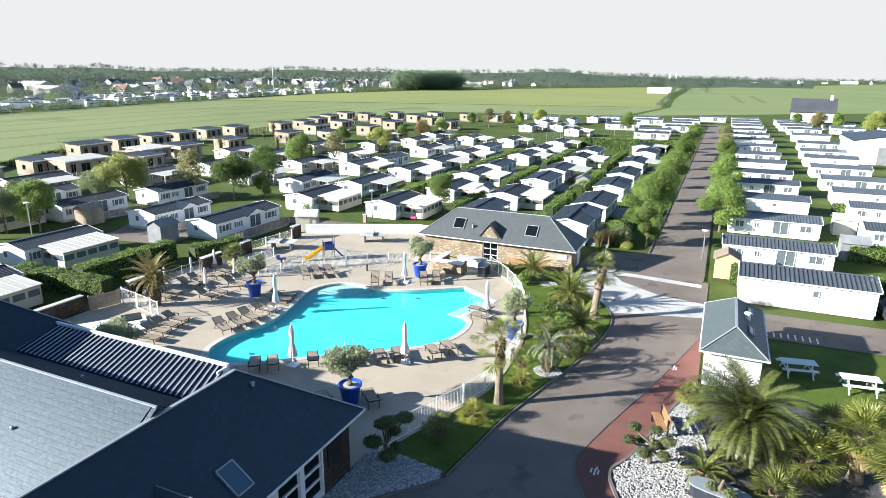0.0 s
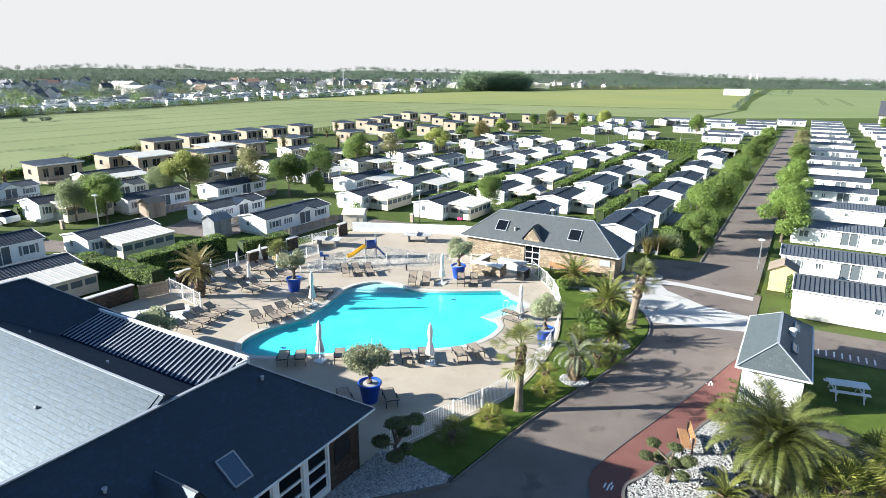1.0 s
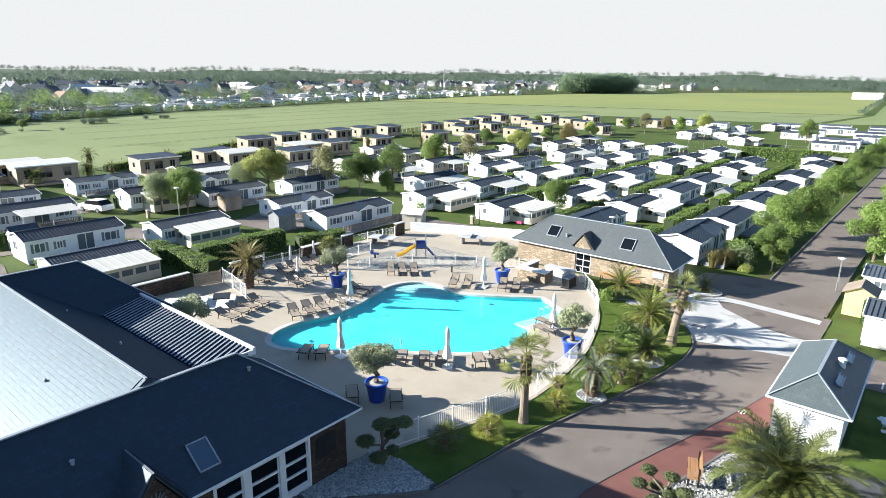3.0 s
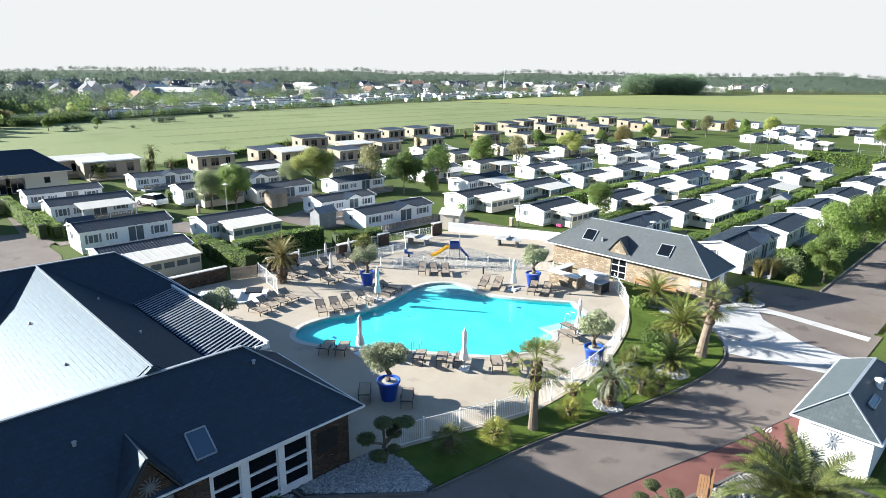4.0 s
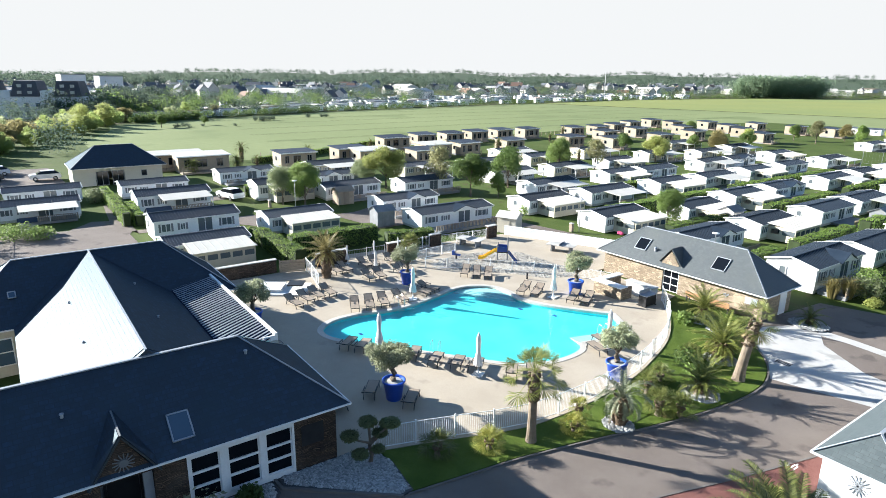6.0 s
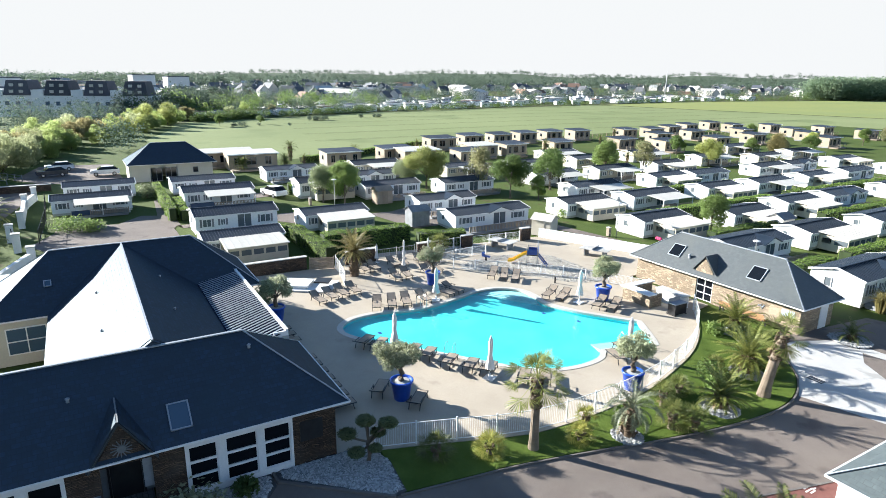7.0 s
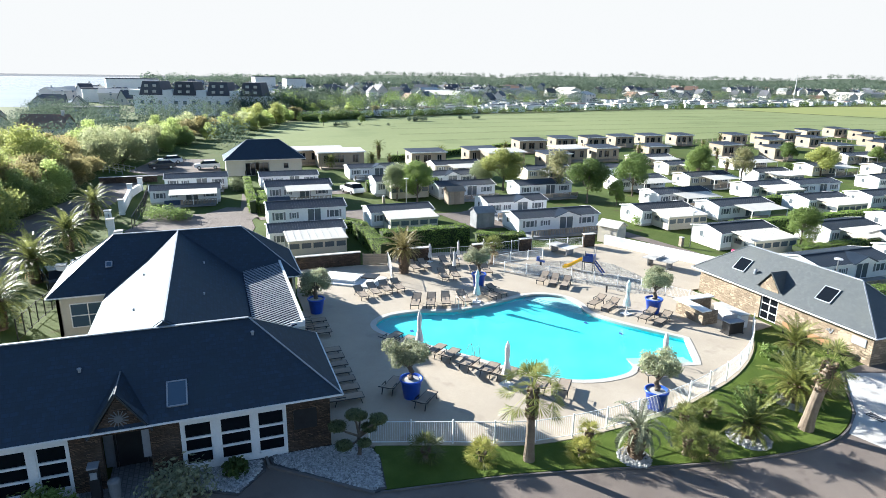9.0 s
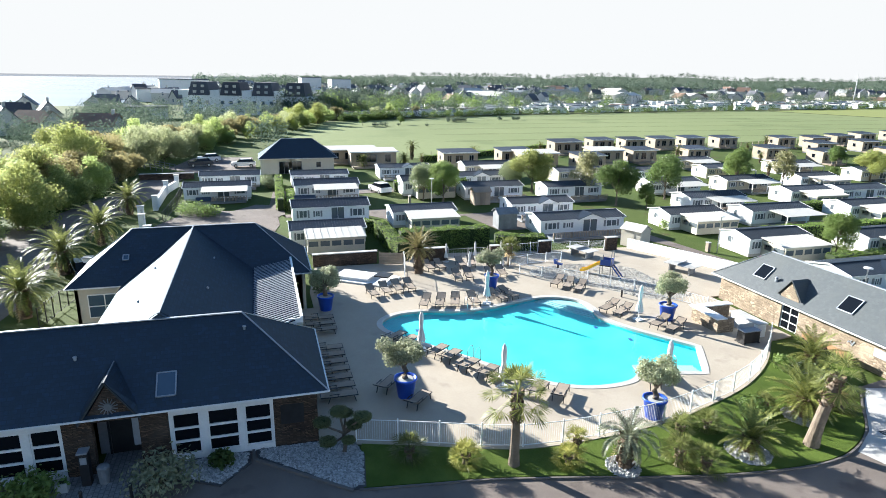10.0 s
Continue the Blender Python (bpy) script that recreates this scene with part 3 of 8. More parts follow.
sheet("island_bed", [(-0.6, 30.9), (-1.0, 29.4), (-2.1, 25.4), (-2.7, 24.0), (-2.3, 22.6), (-1.2, 20.8), (3, 18), (16, 18), (16, 33), (3.6, 33.4), (0.4, 33.4)], 0.03, "gravel", "gravel planting bed with palms", skirt=0.09)
sheet("lawn_bed", [(-12.2, 21.2)] + [(x + 0.05, y) for x, y in FENCE[1:]] + [(-16.6, 50.2), (-12, 50.2), (-10.9, 49.2)] + [(x - 0.12, y) for x, y in reversed(KERB)] + [(-11.2, 21.0)], 0.035, "lawn", "clipped lawn with palms between fence and kerb", skirt=0.09)
sheet("gravel_bed", [(-12.9, 16.6), (-12.25, 16.7), (-10.6, 18.5), (-9.05, 20.3), (-9.1, 20.9), (-11.3, 21.2), (-12.4, 20.9), (-12.9, 19.6)], 0.05, "gravel", "grey gravel bed at the corner of the slate-roofed building", skirt=0.1)
sheet("gravel_bed_small", [(-12.9, 12.4), (-12.1, 12.6), (-10.7, 15.2), (-12.0, 16.4), (-12.9, 16.4)], 0.05, "gravel", "small triangular gravel bed under the windows", skirt=0.1)
sheet("entrance_paving", [(-14.5, 10.32), (-12.9, 10.32), (-12.9, 8.6), (-10.3, 8.4), (-10.2, 12.0), (-12.9, 12.04), (-14.5, 12.04)], 0.0, "setts", "grey stone setts before the entrance", uv=True)
DECK = [(-12.6, 19.4)] + FENCE[1:] + [(-17.2, 50.5), (-25.0, 50.5), (-25.0, 56.6), (-28.6, 57.0), (-39.4, 52.0), (-40.2, 44.5), (-41.8, 31.0), (-39.5, 29.5), (-39.8, 21.5), (-33.6, 20.6), (-30.0, 20.6), (-29.9, 19.4)]
sheet("pool_deck", DECK, 0.03, "deck", "sandy concrete deck round the swimming pool", [offset_loop(POOL, 0.3)], skirt=0.08)
sheet("camp_road", [(-59, 6), (-55, 8), (-54.5, 17), (-62, 19.6), (-63, 33), (-58, 34), (-58, 44), (-62, 52), (-50.2, 56.5), (-38.5, 58.4), (-28.8, 60.0), (-28, 59.0), (-38.5, 57.0), (-49.2, 53.6), (-48.8, 42.4), (-57, 41), (-57, 31.5), (-60.5, 29), (-60.5, 20), (-73, 20), (-75, 40), (-72, 46), (-64, 46), (-64, 50), (-77, 46), (-78, 19), (-64, 18), (-64, 8)],
      -0.02, "asphalt", "asphalt lane between the mobile homes")
sheet("camp_yard", [(-67, 8.2), (-55, 7.2), (-52, 18.2), (-57, 19.2), (-68, 19.0), (-69, 16.6), (-65.5, 14)], -0.017, "asphalt", "asphalt turning place before the mobile homes")
sheet("west_road", smooth_loop([(-22, -2), (-35, 0.5), (-50, -0.5), (-66, 1.5), (-84, 4.6), (-100, 6.5)], 4, False) + smooth_loop([(-99, -0.5), (-85, -1), (-70, -5), (-56, -9), (-40, -9), (-22, -10)], 4, False), -0.02, "asphalt", "asphalt access road under the trees")
sheet("car_park", [(-98, 7), (-97, 17), (-118, 16), (-119, 5), (-104, 2)], -0.018, "asphalt", "asphalt car park by the pavilion")


def ribbon(name, pts, w, z0, z1, mat, label):
    g = Geo()
    for a, b in zip(pts, pts[1:]):
        d = (Vector(b) - Vector(a)).normalized()
        nx, ny = -d.y * w / 2, d.x * w / 2
        g.add([(a[0] + nx, a[1] + ny, z0), (a[0] - nx, a[1] - ny, z0), (b[0] - nx, b[1] - ny, z0), (b[0] + nx, b[1] + ny, z0),
               (a[0] + nx, a[1] + ny, z1), (a[0] - nx, a[1] - ny, z1), (b[0] - nx, b[1] - ny, z1), (b[0] + nx, b[1] + ny, z1)],
              [(4, 5, 6, 7), (0, 1, 5, 4), (1, 2, 6, 5), (2, 3, 7, 6), (3, 0, 4, 7)])
    return solid(name, g, mat, label, "", "structure")


ribbon("kerb", KERB, 0.09, -0.03, 0.05, "kerb", "low concrete kerb round the lawn bed")
ribbon("kerb_gravel", [(-12.9, 16.5), (-12.2, 16.55), (-9.0, 20.35)], 0.12, -0.03, 0.09, "kerb", "concrete edging of the gravel bed")
ribbon("kerb_path", smooth_loop([(0.35, 41.5), (-1.8, 33.2), (-3.0, 29.2), (-4.0, 25.6), (-4.25, 24.0), (-3.7, 22.4), (-2.4, 20.2)], 5, False), 0.1, -0.02, 0.012, "kerb", "flush edging of the red footpath")
ribbon("kerb_island", smooth_loop([(0.4, 33.4), (-0.6, 30.9), (-1.0, 29.4), (-2.1, 25.4), (-2.7, 24.0), (-2.3, 22.6), (-1.2, 20.8), (2, 18.5)], 5, False), 0.13, -0.03, 0.08, "kerb", "concrete kerb round the palm island")
ribbon("kerb_lane", [(-5.15, 60.2), (-5.15, 238)], 0.14, -0.03, 0.06, "kerb", "kerb along the tree-lined lane")
ribbon("kerb_lane_east", [(-0.05, 53.4), (-0.05, 238)], 0.14, -0.03, 0.06, "kerb", "kerb along the tree-lined lane")

# the pool
pool = thing("swimming_pool", "free-form swimming pool with turquoise water and pale coping", "pool")
basin = Geo()
n = len(POOL)
basin.add([(x, y, 0.0) for x, y in offset_loop(POOL, 0.05)] + [(x, y, -0.30) for x, y in offset_loop(POOL, 0.05)], [(i, n + i, n + (i + 1) % n, (i + 1) % n) for i in range(n)])
part("basin_wall", basin, "liner", pool)
floor_ob = sheet("basin_floor", offset_loop(POOL, 0.2), -0.30, "liner", "")
for k in ("kind", "label"):
    if k in floor_ob:
        del floor_ob[k]
floor_ob.parent = pool
rim = Geo()
rim.add([(x, y, 0.05) for x, y in POOL] + [(x, y, 0.05) for x, y in COPING] + [(x, y, -0.12) for x, y in POOL] + [(x, y, -0.02) for x, y in COPING],
        [(i, (i + 1) % n, n + (i + 1) % n, n + i) for i in range(n)] + [(i, 2 * n + i, 2 * n + (i + 1) % n, (i + 1) % n) for i in range(n)] + [(n + i, n + (i + 1) % n, 3 * n + (i + 1) % n, 3 * n + i) for i in range(n)])
part("coping", rim, "coping", pool, "pale stone coping")
water_ob = sheet("water", offset_loop(POOL, 0.03), -0.07, "water", "")
for k in ("kind", "label"):
    if k in water_ob:
        del water_ob[k]
water_ob.parent = pool
water_ob.visible_shadow = False
for i, (grow, z) in enumerate(((0.0, -0.12), (0.45, -0.16), (0.9, -0.20), (1.35, -0.25))):
    # curved beach steps in the north-west lobe
    c = Vector((-26.6, 38.6))
    lobe = [(x, y) for x, y in offset_loop(POOL, -0.06) if y > 37.3 - 0.5 * grow and x < -24.4 + 0.6 * grow]
    cut = [((x - c.x) * 1.0 + c.x, y) for x, y in lobe]
    part("step", Geo().prism(cut, -0.32, z), "liner_pale", pool)
for i in range(3):
    a, b, c2, d2 = Vector((-15.35, 37.75)), Vector((-14.35, 41.25)), Vector((-17.3, 43.1)), Vector((-18.6, 42.2))
    off = 0.45 * (3 - i)
    inn = Vector((-0.95, 0.28)) * off
    part("step", Geo().prism([tuple(a + Vector((0.02, 0.05))), tuple(b), tuple(b + inn), tuple(a + inn)], -0.32, -0.26 + 0.07 * i), "liner_pale", pool)


def grab_rail(x, y, ang):
    ob = thing("pool_ladder", "bent stainless steel pool ladder at the water's edge", "ladder", "pool ladders", pose(x, y, 0.04, 0, 0, ang))
    for s in (-0.25, 0.25):
        part("rail", Geo().tube([(-0.45, s, 0), (-0.45, s, 0.6), (-0.25, s, 0.82), (0.05, s, 0.8), (0.18, s, 0.5), (0.2, s, -0.28)], 0.02, 6), "steel", ob)
    for z in (-0.12, -0.24):
        part("rung", Geo().bar((0.2, -0.25, z), (0.2, 0.25, z), 0.05), "steel", ob)


grab_rail(-19.2, 29.1, 128)
grab_rail(-27.0, 31.4, 0)
grab_rail(-15.2, 39.6, 165)
for x, y in ((-24.9, 27.0), (-22.4, 39.0), (-20.0, 40.2)):
    solid("pool_inlet", Geo().box(x - 0.18, y - 0.12, -0.299, x + 0.18, y + 0.12, -0.285), "blue_paint", "dark grating on the pool floor", "drain grating")


# ---- roofs ----
def hip_roof(parent, x0, y0, x1, y1, ze, zr, mat, along, inset=None, ridge_mat="zinc", t=0.08, name="roof", flat_end=None):
    """A hipped roof over a rectangle, with ridge and hip flashings as parts."""
    if along == "x":
        k = inset if inset is not None else (y1 - y0) / 2
        ym = (y0 + y1) / 2
        r0, r1 = Vector((x0 + k, ym, zr)), Vector((x1 - k, ym, zr))
    else:
        k = inset if inset is not None else (x1 - x0) / 2
        xm = (x0 + x1) / 2
        r0, r1 = Vector((xm, y0 + k, zr)), Vector((xm, y1 - k, zr))
    a, b, c, d = Vector((x0, y0, ze)), Vector((x1, y0, ze)), Vector((x1, y1, ze)), Vector((x0, y1, ze))
    g = Geo()
    if along == "x":
        faces = [(a, b, r1, r0), (b, c, r1), (c, d, r0, r1), (d, a, r0)]
    else:
        faces = [(a, b, r0), (b, c, r1, r0), (c, d, r1), (d, a, r0, r1)]
    for f in faces:
        g.slab(f, t)
    rf = part(name, g, mat, parent, uv=True)
    up = Vector((0, 0, 0.03))
    part("ridge_cap", Geo().bar(r0 + up, r1 + up, 0.14, 0.05), ridge_mat, rf)
    for e, r in (((a, r0), (b, r1), (c, r1), (d, r0)) if along == "x" else ((a, r0), (b, r0), (c, r1), (d, r1))):
        part("hip_cap", Geo().bar(e + up, r + up, 0.075, 0.03), ridge_mat, rf)
    return rf


def gutter(parent, x0, y0, x1, y1, z, sides="nsew"):
    for s, (a, b) in dict(s=((x0, y0), (x1, y0)), n=((x0, y1), (x1, y1)), w=((x0, y0), (x0, y1)), e=((x1, y0), (x1, y1))).items():
        if s in sides:
            part("gutter", Geo().bar((*a, z), (*b, z), 0.07, 0.07), "white_paint", parent)


def skylight(parent, c, u, v, nrm, w, h, glass="glass_sky"):
    """A roof window lying in the slope spanned by u (level) and v (up the slope)."""
    m = Matrix.Translation(c) @ Matrix((u, v, nrm)).transposed().to_4x4()
    g = Geo()
    for q in ((-w / 2, -h / 2, w / 2, -h / 2 + 0.055), (-w / 2, h / 2 - 0.055, w / 2, h / 2), (-w / 2, -h / 2, -w / 2 + 0.055, h / 2), (w / 2 - 0.055, -h / 2, w / 2, h / 2)):
        g.box(q[0], q[1], 0, q[2], q[3], 0.075, m)
    fr = part("roof_window", g, "zinc", parent, "grey metal roof window")
    part("pane", Geo().box(-w / 2 + 0.055, -h / 2 + 0.055, 0.0, w / 2 - 0.055, h / 2 - 0.055, 0.05, m), glass, fr)


def wall_window(parent, m, w, h, frame_mat="white_paint", glass_mat="curtain_glass", mull=1, bars=0, fw=0.06, depth=0.06):
    """A window in the local xz plane, facing -y, its centre at the pose m."""
    g = Geo()
    g.box(-w / 2, -depth, -h / 2, w / 2, 0.02, -h / 2 + fw, m).box(-w / 2, -depth, h / 2 - fw, w / 2, 0.02, h / 2, m)
    g.box(-w / 2, -depth, -h / 2 + fw, -w / 2 + fw, 0.02, h / 2 - fw, m).box(w / 2 - fw, -depth, -h / 2 + fw, w / 2, 0.02, h / 2 - fw, m)
    for i in range(mull):
        x = -w / 2 + (i + 1) * w / (mull + 1)
        g.box(x - fw / 2, -depth, -h / 2 + fw, x + fw / 2, 0.02, h / 2 - fw, m)
    rails = []
    for i in range(bars):
        z = -h / 2 + (i + 1) * h / (bars + 1)
        rails.append(Geo().box(-w / 2 + fw, -depth - 0.01, z - fw / 2, w / 2 - fw, 0.015, z + fw / 2, m))
    fr = part("window", g, frame_mat, parent)
    for rail in rails:
        part("glazing_bar", rail, frame_mat, fr)
    part("pane", Geo().box(-w / 2 + fw, -depth * 0.45, -h / 2 + fw, w / 2 - fw, -0.005, h / 2 - fw, m), glass_mat, fr)
    return fr


# ---- the reception building ----
rec = thing("reception_building", "low stone and white building with steep dark slate hipped roofs", "building")
WX, WY0, WY1 = -12.9, -14.0, 19.35
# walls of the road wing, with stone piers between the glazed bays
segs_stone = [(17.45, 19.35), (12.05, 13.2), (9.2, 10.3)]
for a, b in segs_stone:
    part("stone_wall", Geo().box(WX - 0.35, a, 0, WX, b, 2.72), "stone_shaded", rec, "dark brown split stone, part shade in its colour", uv=True)
part("stone_wall", Geo().box(WX - 6.1, WY1 - 0.35, 0, WX - 0.35, WY1, 2.72), "stone_shaded", rec, uv=True)
part("wall", Geo().box(WX - 6.1, WY0, 0, WX - 5.8, WY1 - 0.35, 2.72), "render", rec)
bays = [(13.2, 17.45, [13.32, 14.4, 14.72, 15.97, 16.24, 17.35]), (4.9, 9.2, [5.1, 6.2, 6.5, 7.75, 8.05, 9.1]), (0.4, 4.6, [0.6, 1.7, 2.0, 3.2, 3.5, 4.5])]
for a, b, e in bays:
    part("lintel", Geo().box(WX - 0.3, a, 2.25, WX + 0.02, b, 2.72), "white_paint", rec)
    part("sill_wall", Geo().box(WX - 0.3, a, 0, WX + 0.0, b, 0.32), "white_paint", rec)
    piers = [(a, e[0]), (e[1], e[2]), (e[3], e[4]), (e[5], b)]
    for p0, p1 in piers:
        part("pier", Geo().box(WX - 0.3, p0, 0.32, WX + 0.01, p1, 2.25), "white_paint", rec)
    for w0, w1 in ((e[0], e[1]), (e[2], e[3]), (e[4], e[5])):
        wf = part("window", Geo().box(WX - 0.16, w0, 0.32, WX - 0.06, w0 + 0.05, 2.25).box(WX - 0.16, w1 - 0.05, 0.32, WX - 0.06, w1, 2.25).box(WX - 0.16, w0 + 0.05, 0.32, WX - 0.06, w1 - 0.05, 0.36).box(WX - 0.16, w0 + 0.05, 2.21, WX - 0.06, w1 - 0.05, 2.25), "white_paint", rec)
        part("pane", Geo().box(WX - 0.14, w0 + 0.05, 0.32, WX - 0.1, w1 - 0.05, 2.25), "glass", wf)
        for z in (0.88, 1.5):
            part("glazing_bar", Geo().box(WX - 0.15, w0, z, WX - 0.04, w1, z + 0.1), "white_paint", wf)
part("wall", Geo().box(WX - 0.3, WY0, 0, WX, 0.4, 2.72).box(WX - 0.3, 4.6, 0, WX, 4.9, 2.72), "white_paint", rec)
part("wall", Geo().box(WX - 1.6, 10.1, 0, WX - 1.5, 12.2, 2.72), "grey_wood", rec)
part("entrance_door", Geo().box(WX - 1.48, 10.6, 0, WX - 1.42, 11.7, 2.1).box(WX - 1.46, 10.5, 0, WX - 1.38, 10.58, 2.2).box(WX - 1.46, 11.72, 0, WX - 1.38, 11.8, 2.2), "black_metal", rec)
part("notice_board", Geo().box(WX - 0.42, 11.72, 0.9, WX - 0.34, 12.06, 2.2), "zinc", rec)
part("sign_panel", Geo().box(WX, 17.75, 1.15, WX + 0.03, 18.75, 2.1), "black_metal", rec, "dull dark sign panel on the stone")
hip_roof(rec, -19.45, WY0 - 0.5, -12.42, 19.82, 2.8, 5.45, "slate", "y")
gutter(rec, -19.5, WY0 - 0.5, -12.4, 19.85, 2.76)
rise = Vector((-3.515, 0, 2.65)).normalized()
skylight(rec, Vector((-13.35, 13.2, 3.5)), Vector((0, 1, 0)), rise, Vector((0, 1, 0)).cross(rise), 0.8, 1.15)
for y, x in ((9.6, -14.6), (16.4, -15.2), (3.0, -14.8)):
    z = 2.8 + (-12.42 - x) * 2.65 / 3.515
    part("roof_vent", Geo().ring([(0.06, 0), (0.06, 0.12), (0.085, 0.13), (0.085, 0.17), (0.03, 0.2)], 10, pose(x, y, z)), "zinc", rec)
# entrance gable
gb = Geo()
gb.add([(-12.55, 10.1, 2.55), (-12.55, 12.1, 2.55), (-12.55, 11.1, 4.15), (-12.9, 10.1, 2.55), (-12.9, 12.1, 2.55), (-12.9, 11.1, 4.15)], [(0, 1, 2), (5, 4, 3), (0, 3, 4, 1), (1, 4, 5, 2), (2, 5, 3, 0)])
part("gable_wall", gb, "stone_shaded", rec, "stone entrance gable", uv=True)
g = Geo()
g.slab([(-12.42, 9.95, 2.55), (-12.42, 11.1, 4.3), (-14.5, 11.1, 4.3), (-12.8, 9.95, 2.78)], -0.07)
g.slab([(-12.42, 12.25, 2.55), (-12.8, 12.25, 2.78), (-14.5, 11.1, 4.3), (-12.42, 11.1, 4.3)], -0.07)
gr = part("gable_roof", g, "slate", rec, uv=True)
part("ridge_cap", Geo().bar((-12.4, 11.1, 4.33), (-14.4, 11.1, 4.33), 0.07, 0.03), "grey_wood", gr)
for s in (-1, 1):
    part("verge_board", Geo().bar((-12.41, 11.1 + 1.15 * s, 2.53), (-12.41, 11.1, 4.26), 0.03, 0.05), "slate_grey", gr)
g = Geo()
for i in range(14):
    a = 2 * math.pi * i / 14
    g.bar((-12.52, 11.1 + 0.13 * math.cos(a), 3.2 + 0.13 * math.sin(a)), (-12.52, 11.1 + 0.36 * math.cos(a + 0.15), 3.2 + 0.36 * math.sin(a + 0.15)), 0.035)
g.tube([(-12.55, 11.1, 3.2), (-12.48, 11.1, 3.2)], 0.15, 14)
part("sun_ornament", g, "grey_wood", rec, "rayed metal sun ornament", kind="stuff")
# linking wing and west wing
RZ = 5.75
part("wall", Geo().box(-30, 9.2, 0, -18.9, 9.5, 2.72).box(-30, 18.9, 0, -18.9, 19.2, 3.4), "render", rec)
g = Geo()
g.slab([(-33.0, 8.45, 2.85), (-16.2, 8.45, 2.85), (-16.2, 12.75, RZ), (-33.0, 12.75, RZ)], 0.08)
g.slab([(-16.2, 16.65, 3.22), (-33.0, 16.65, 3.22), (-33.0, 12.75, RZ), (-16.2, 12.75, RZ)], 0.08)
lr = part("roof", g, "slate", rec, uv=True)
part("ridge_cap", Geo().bar((-33, 12.75, RZ + 0.03), (-16.0, 12.75, RZ - 0.02), 0.09, 0.05), "zinc", lr)
part("roof_cheek", Geo().add([(-15.98, 8.5, 2.8), (-15.98, 16.6, 3.15), (-15.98, 12.75, RZ - 0.03), (-16.3, 8.5, 2.8), (-16.3, 16.6, 3.15), (-16.3, 12.75, RZ - 0.03)], [(0, 1, 2), (1, 4, 5, 2), (0, 2, 5, 3)]), "slate", lr, uv=True)
for x in (-22, -28):
    z = RZ - 1.6 * 2.53 / 3.9
    part("roof_vent", Geo().ring([(0.05, 0), (0.05, 0.08), (0.07, 0.09), (0.03, 0.13)], 8, pose(x, 14.35, z)), "zinc", lr)
    part("roof_vent", Geo().ring([(0.05, 0), (0.05, 0.08), (0.07, 0.09), (0.03, 0.13)], 8, pose(x + 1, 11.0, RZ - 1.75 * 2.9 / 4.3)), "zinc", lr)
hip_roof(rec, -36.6, 5.2, -29.6, 20.5, 2.85, 5.75, "slate", "y", inset=3.6)
gutter(rec, -36.65, 5.15, -29.55, 20.55, 2.8)
part("wall", Geo().box(-36.2, 5.6, 0, -36.0, 20.1, 2.8).box(-30.2, 5.6, 0, -30.0, 9.2, 2.8).box(-36.2, 5.6, 0, -30.0, 5.8, 2.8).box(-36.2, 19.9, 0, -30.0, 20.1, 2.8), "render", rec, "cream rendered wall")
wall_window(rec, pose(-29.99, 7.3, 1.45, 0, 0, 90), 2.0, 1.6, mull=1, bars=1, glass_mat="glass_sky")
skylight(rec, Vector((-31.2, 8.6, 4.25)), Vector((0, 1, 0)), Vector((-3.5, 0, 2.9)).normalized(), Vector((0, 1, 0)).cross(Vector((-3.5, 0, 2.9)).normalized()), 0.4, 0.45)
# ribbed lean-to roof over the pool side
veranda = part("veranda_roof", Geo().slab([(-30.6, 16.65, 3.26), (-18.3, 16.65, 3.26), (-19.2, 19.1, 3.62), (-31.0, 19.1, 3.62)], 0.05), "polycarbonate", rec, "dark translucent ribbed lean-to roof")
for i in range(38):
    t = i / 37
    part("glazing_bar", Geo().bar((-30.5 + 12.1 * t, 16.68, 3.29), (-30.95 + 11.7 * t, 19.08, 3.65), 0.085, 0.03), "zinc", veranda)
part("parapet", Geo().box(-31.1, 19.1, 3.3, -19.1, 19.24, 3.76).box(-19.18, 18.5, 3.3, -19.1, 19.1, 3.66), "white_paint", rec)

ticket = thing("ticket_machine", "dark upright payment terminal with a small screen at the entrance", "machine", m=pose(-12.3, 10.05, 0))
part("body", Geo().box(-0.18, -0.17, 0, 0.18, 0.17, 1.5), "black_metal", ticket)
part("screen", Geo().box(0.18, -0.12, 1.0, 0.2, 0.12, 1.3), "zinc", ticket)
part("hood", Geo().box(-0.2, -0.2, 1.5, 0.28, 0.2, 1.56), "zinc", ticket)
planter = thing("planter", "square pale concrete planter beside the entrance", "planter", m=pose(-12.1, 9.2, 0))
part("tub", Geo().box(-0.22, -0.22, 0, 0.22, 0.22, 0.06).box(-0.22, -0.22, 0.06, -0.17, 0.22, 0.4).box(0.17, -0.22, 0.06, 0.22, 0.22, 0.4).box(-0.17, -0.22, 0.06, 0.17, -0.17, 0.4).box(-0.17, 0.17, 0.06, 0.17, 0.22, 0.4), "concrete", planter)
part("soil", Geo().box(-0.17, -0.17, 0.06, 0.17, 0.17, 0.33), "earth", planter)
bins = solid("waste_bin", Geo().ring([(0.2, 0), (0.24, 0.7), (0.25, 0.72), (0.2, 0.8), (0.03, 0.86)], 14, pose(-12.2, 10.7, 0)), "grey_wood", "grey waste bin at the entrance", "bin")

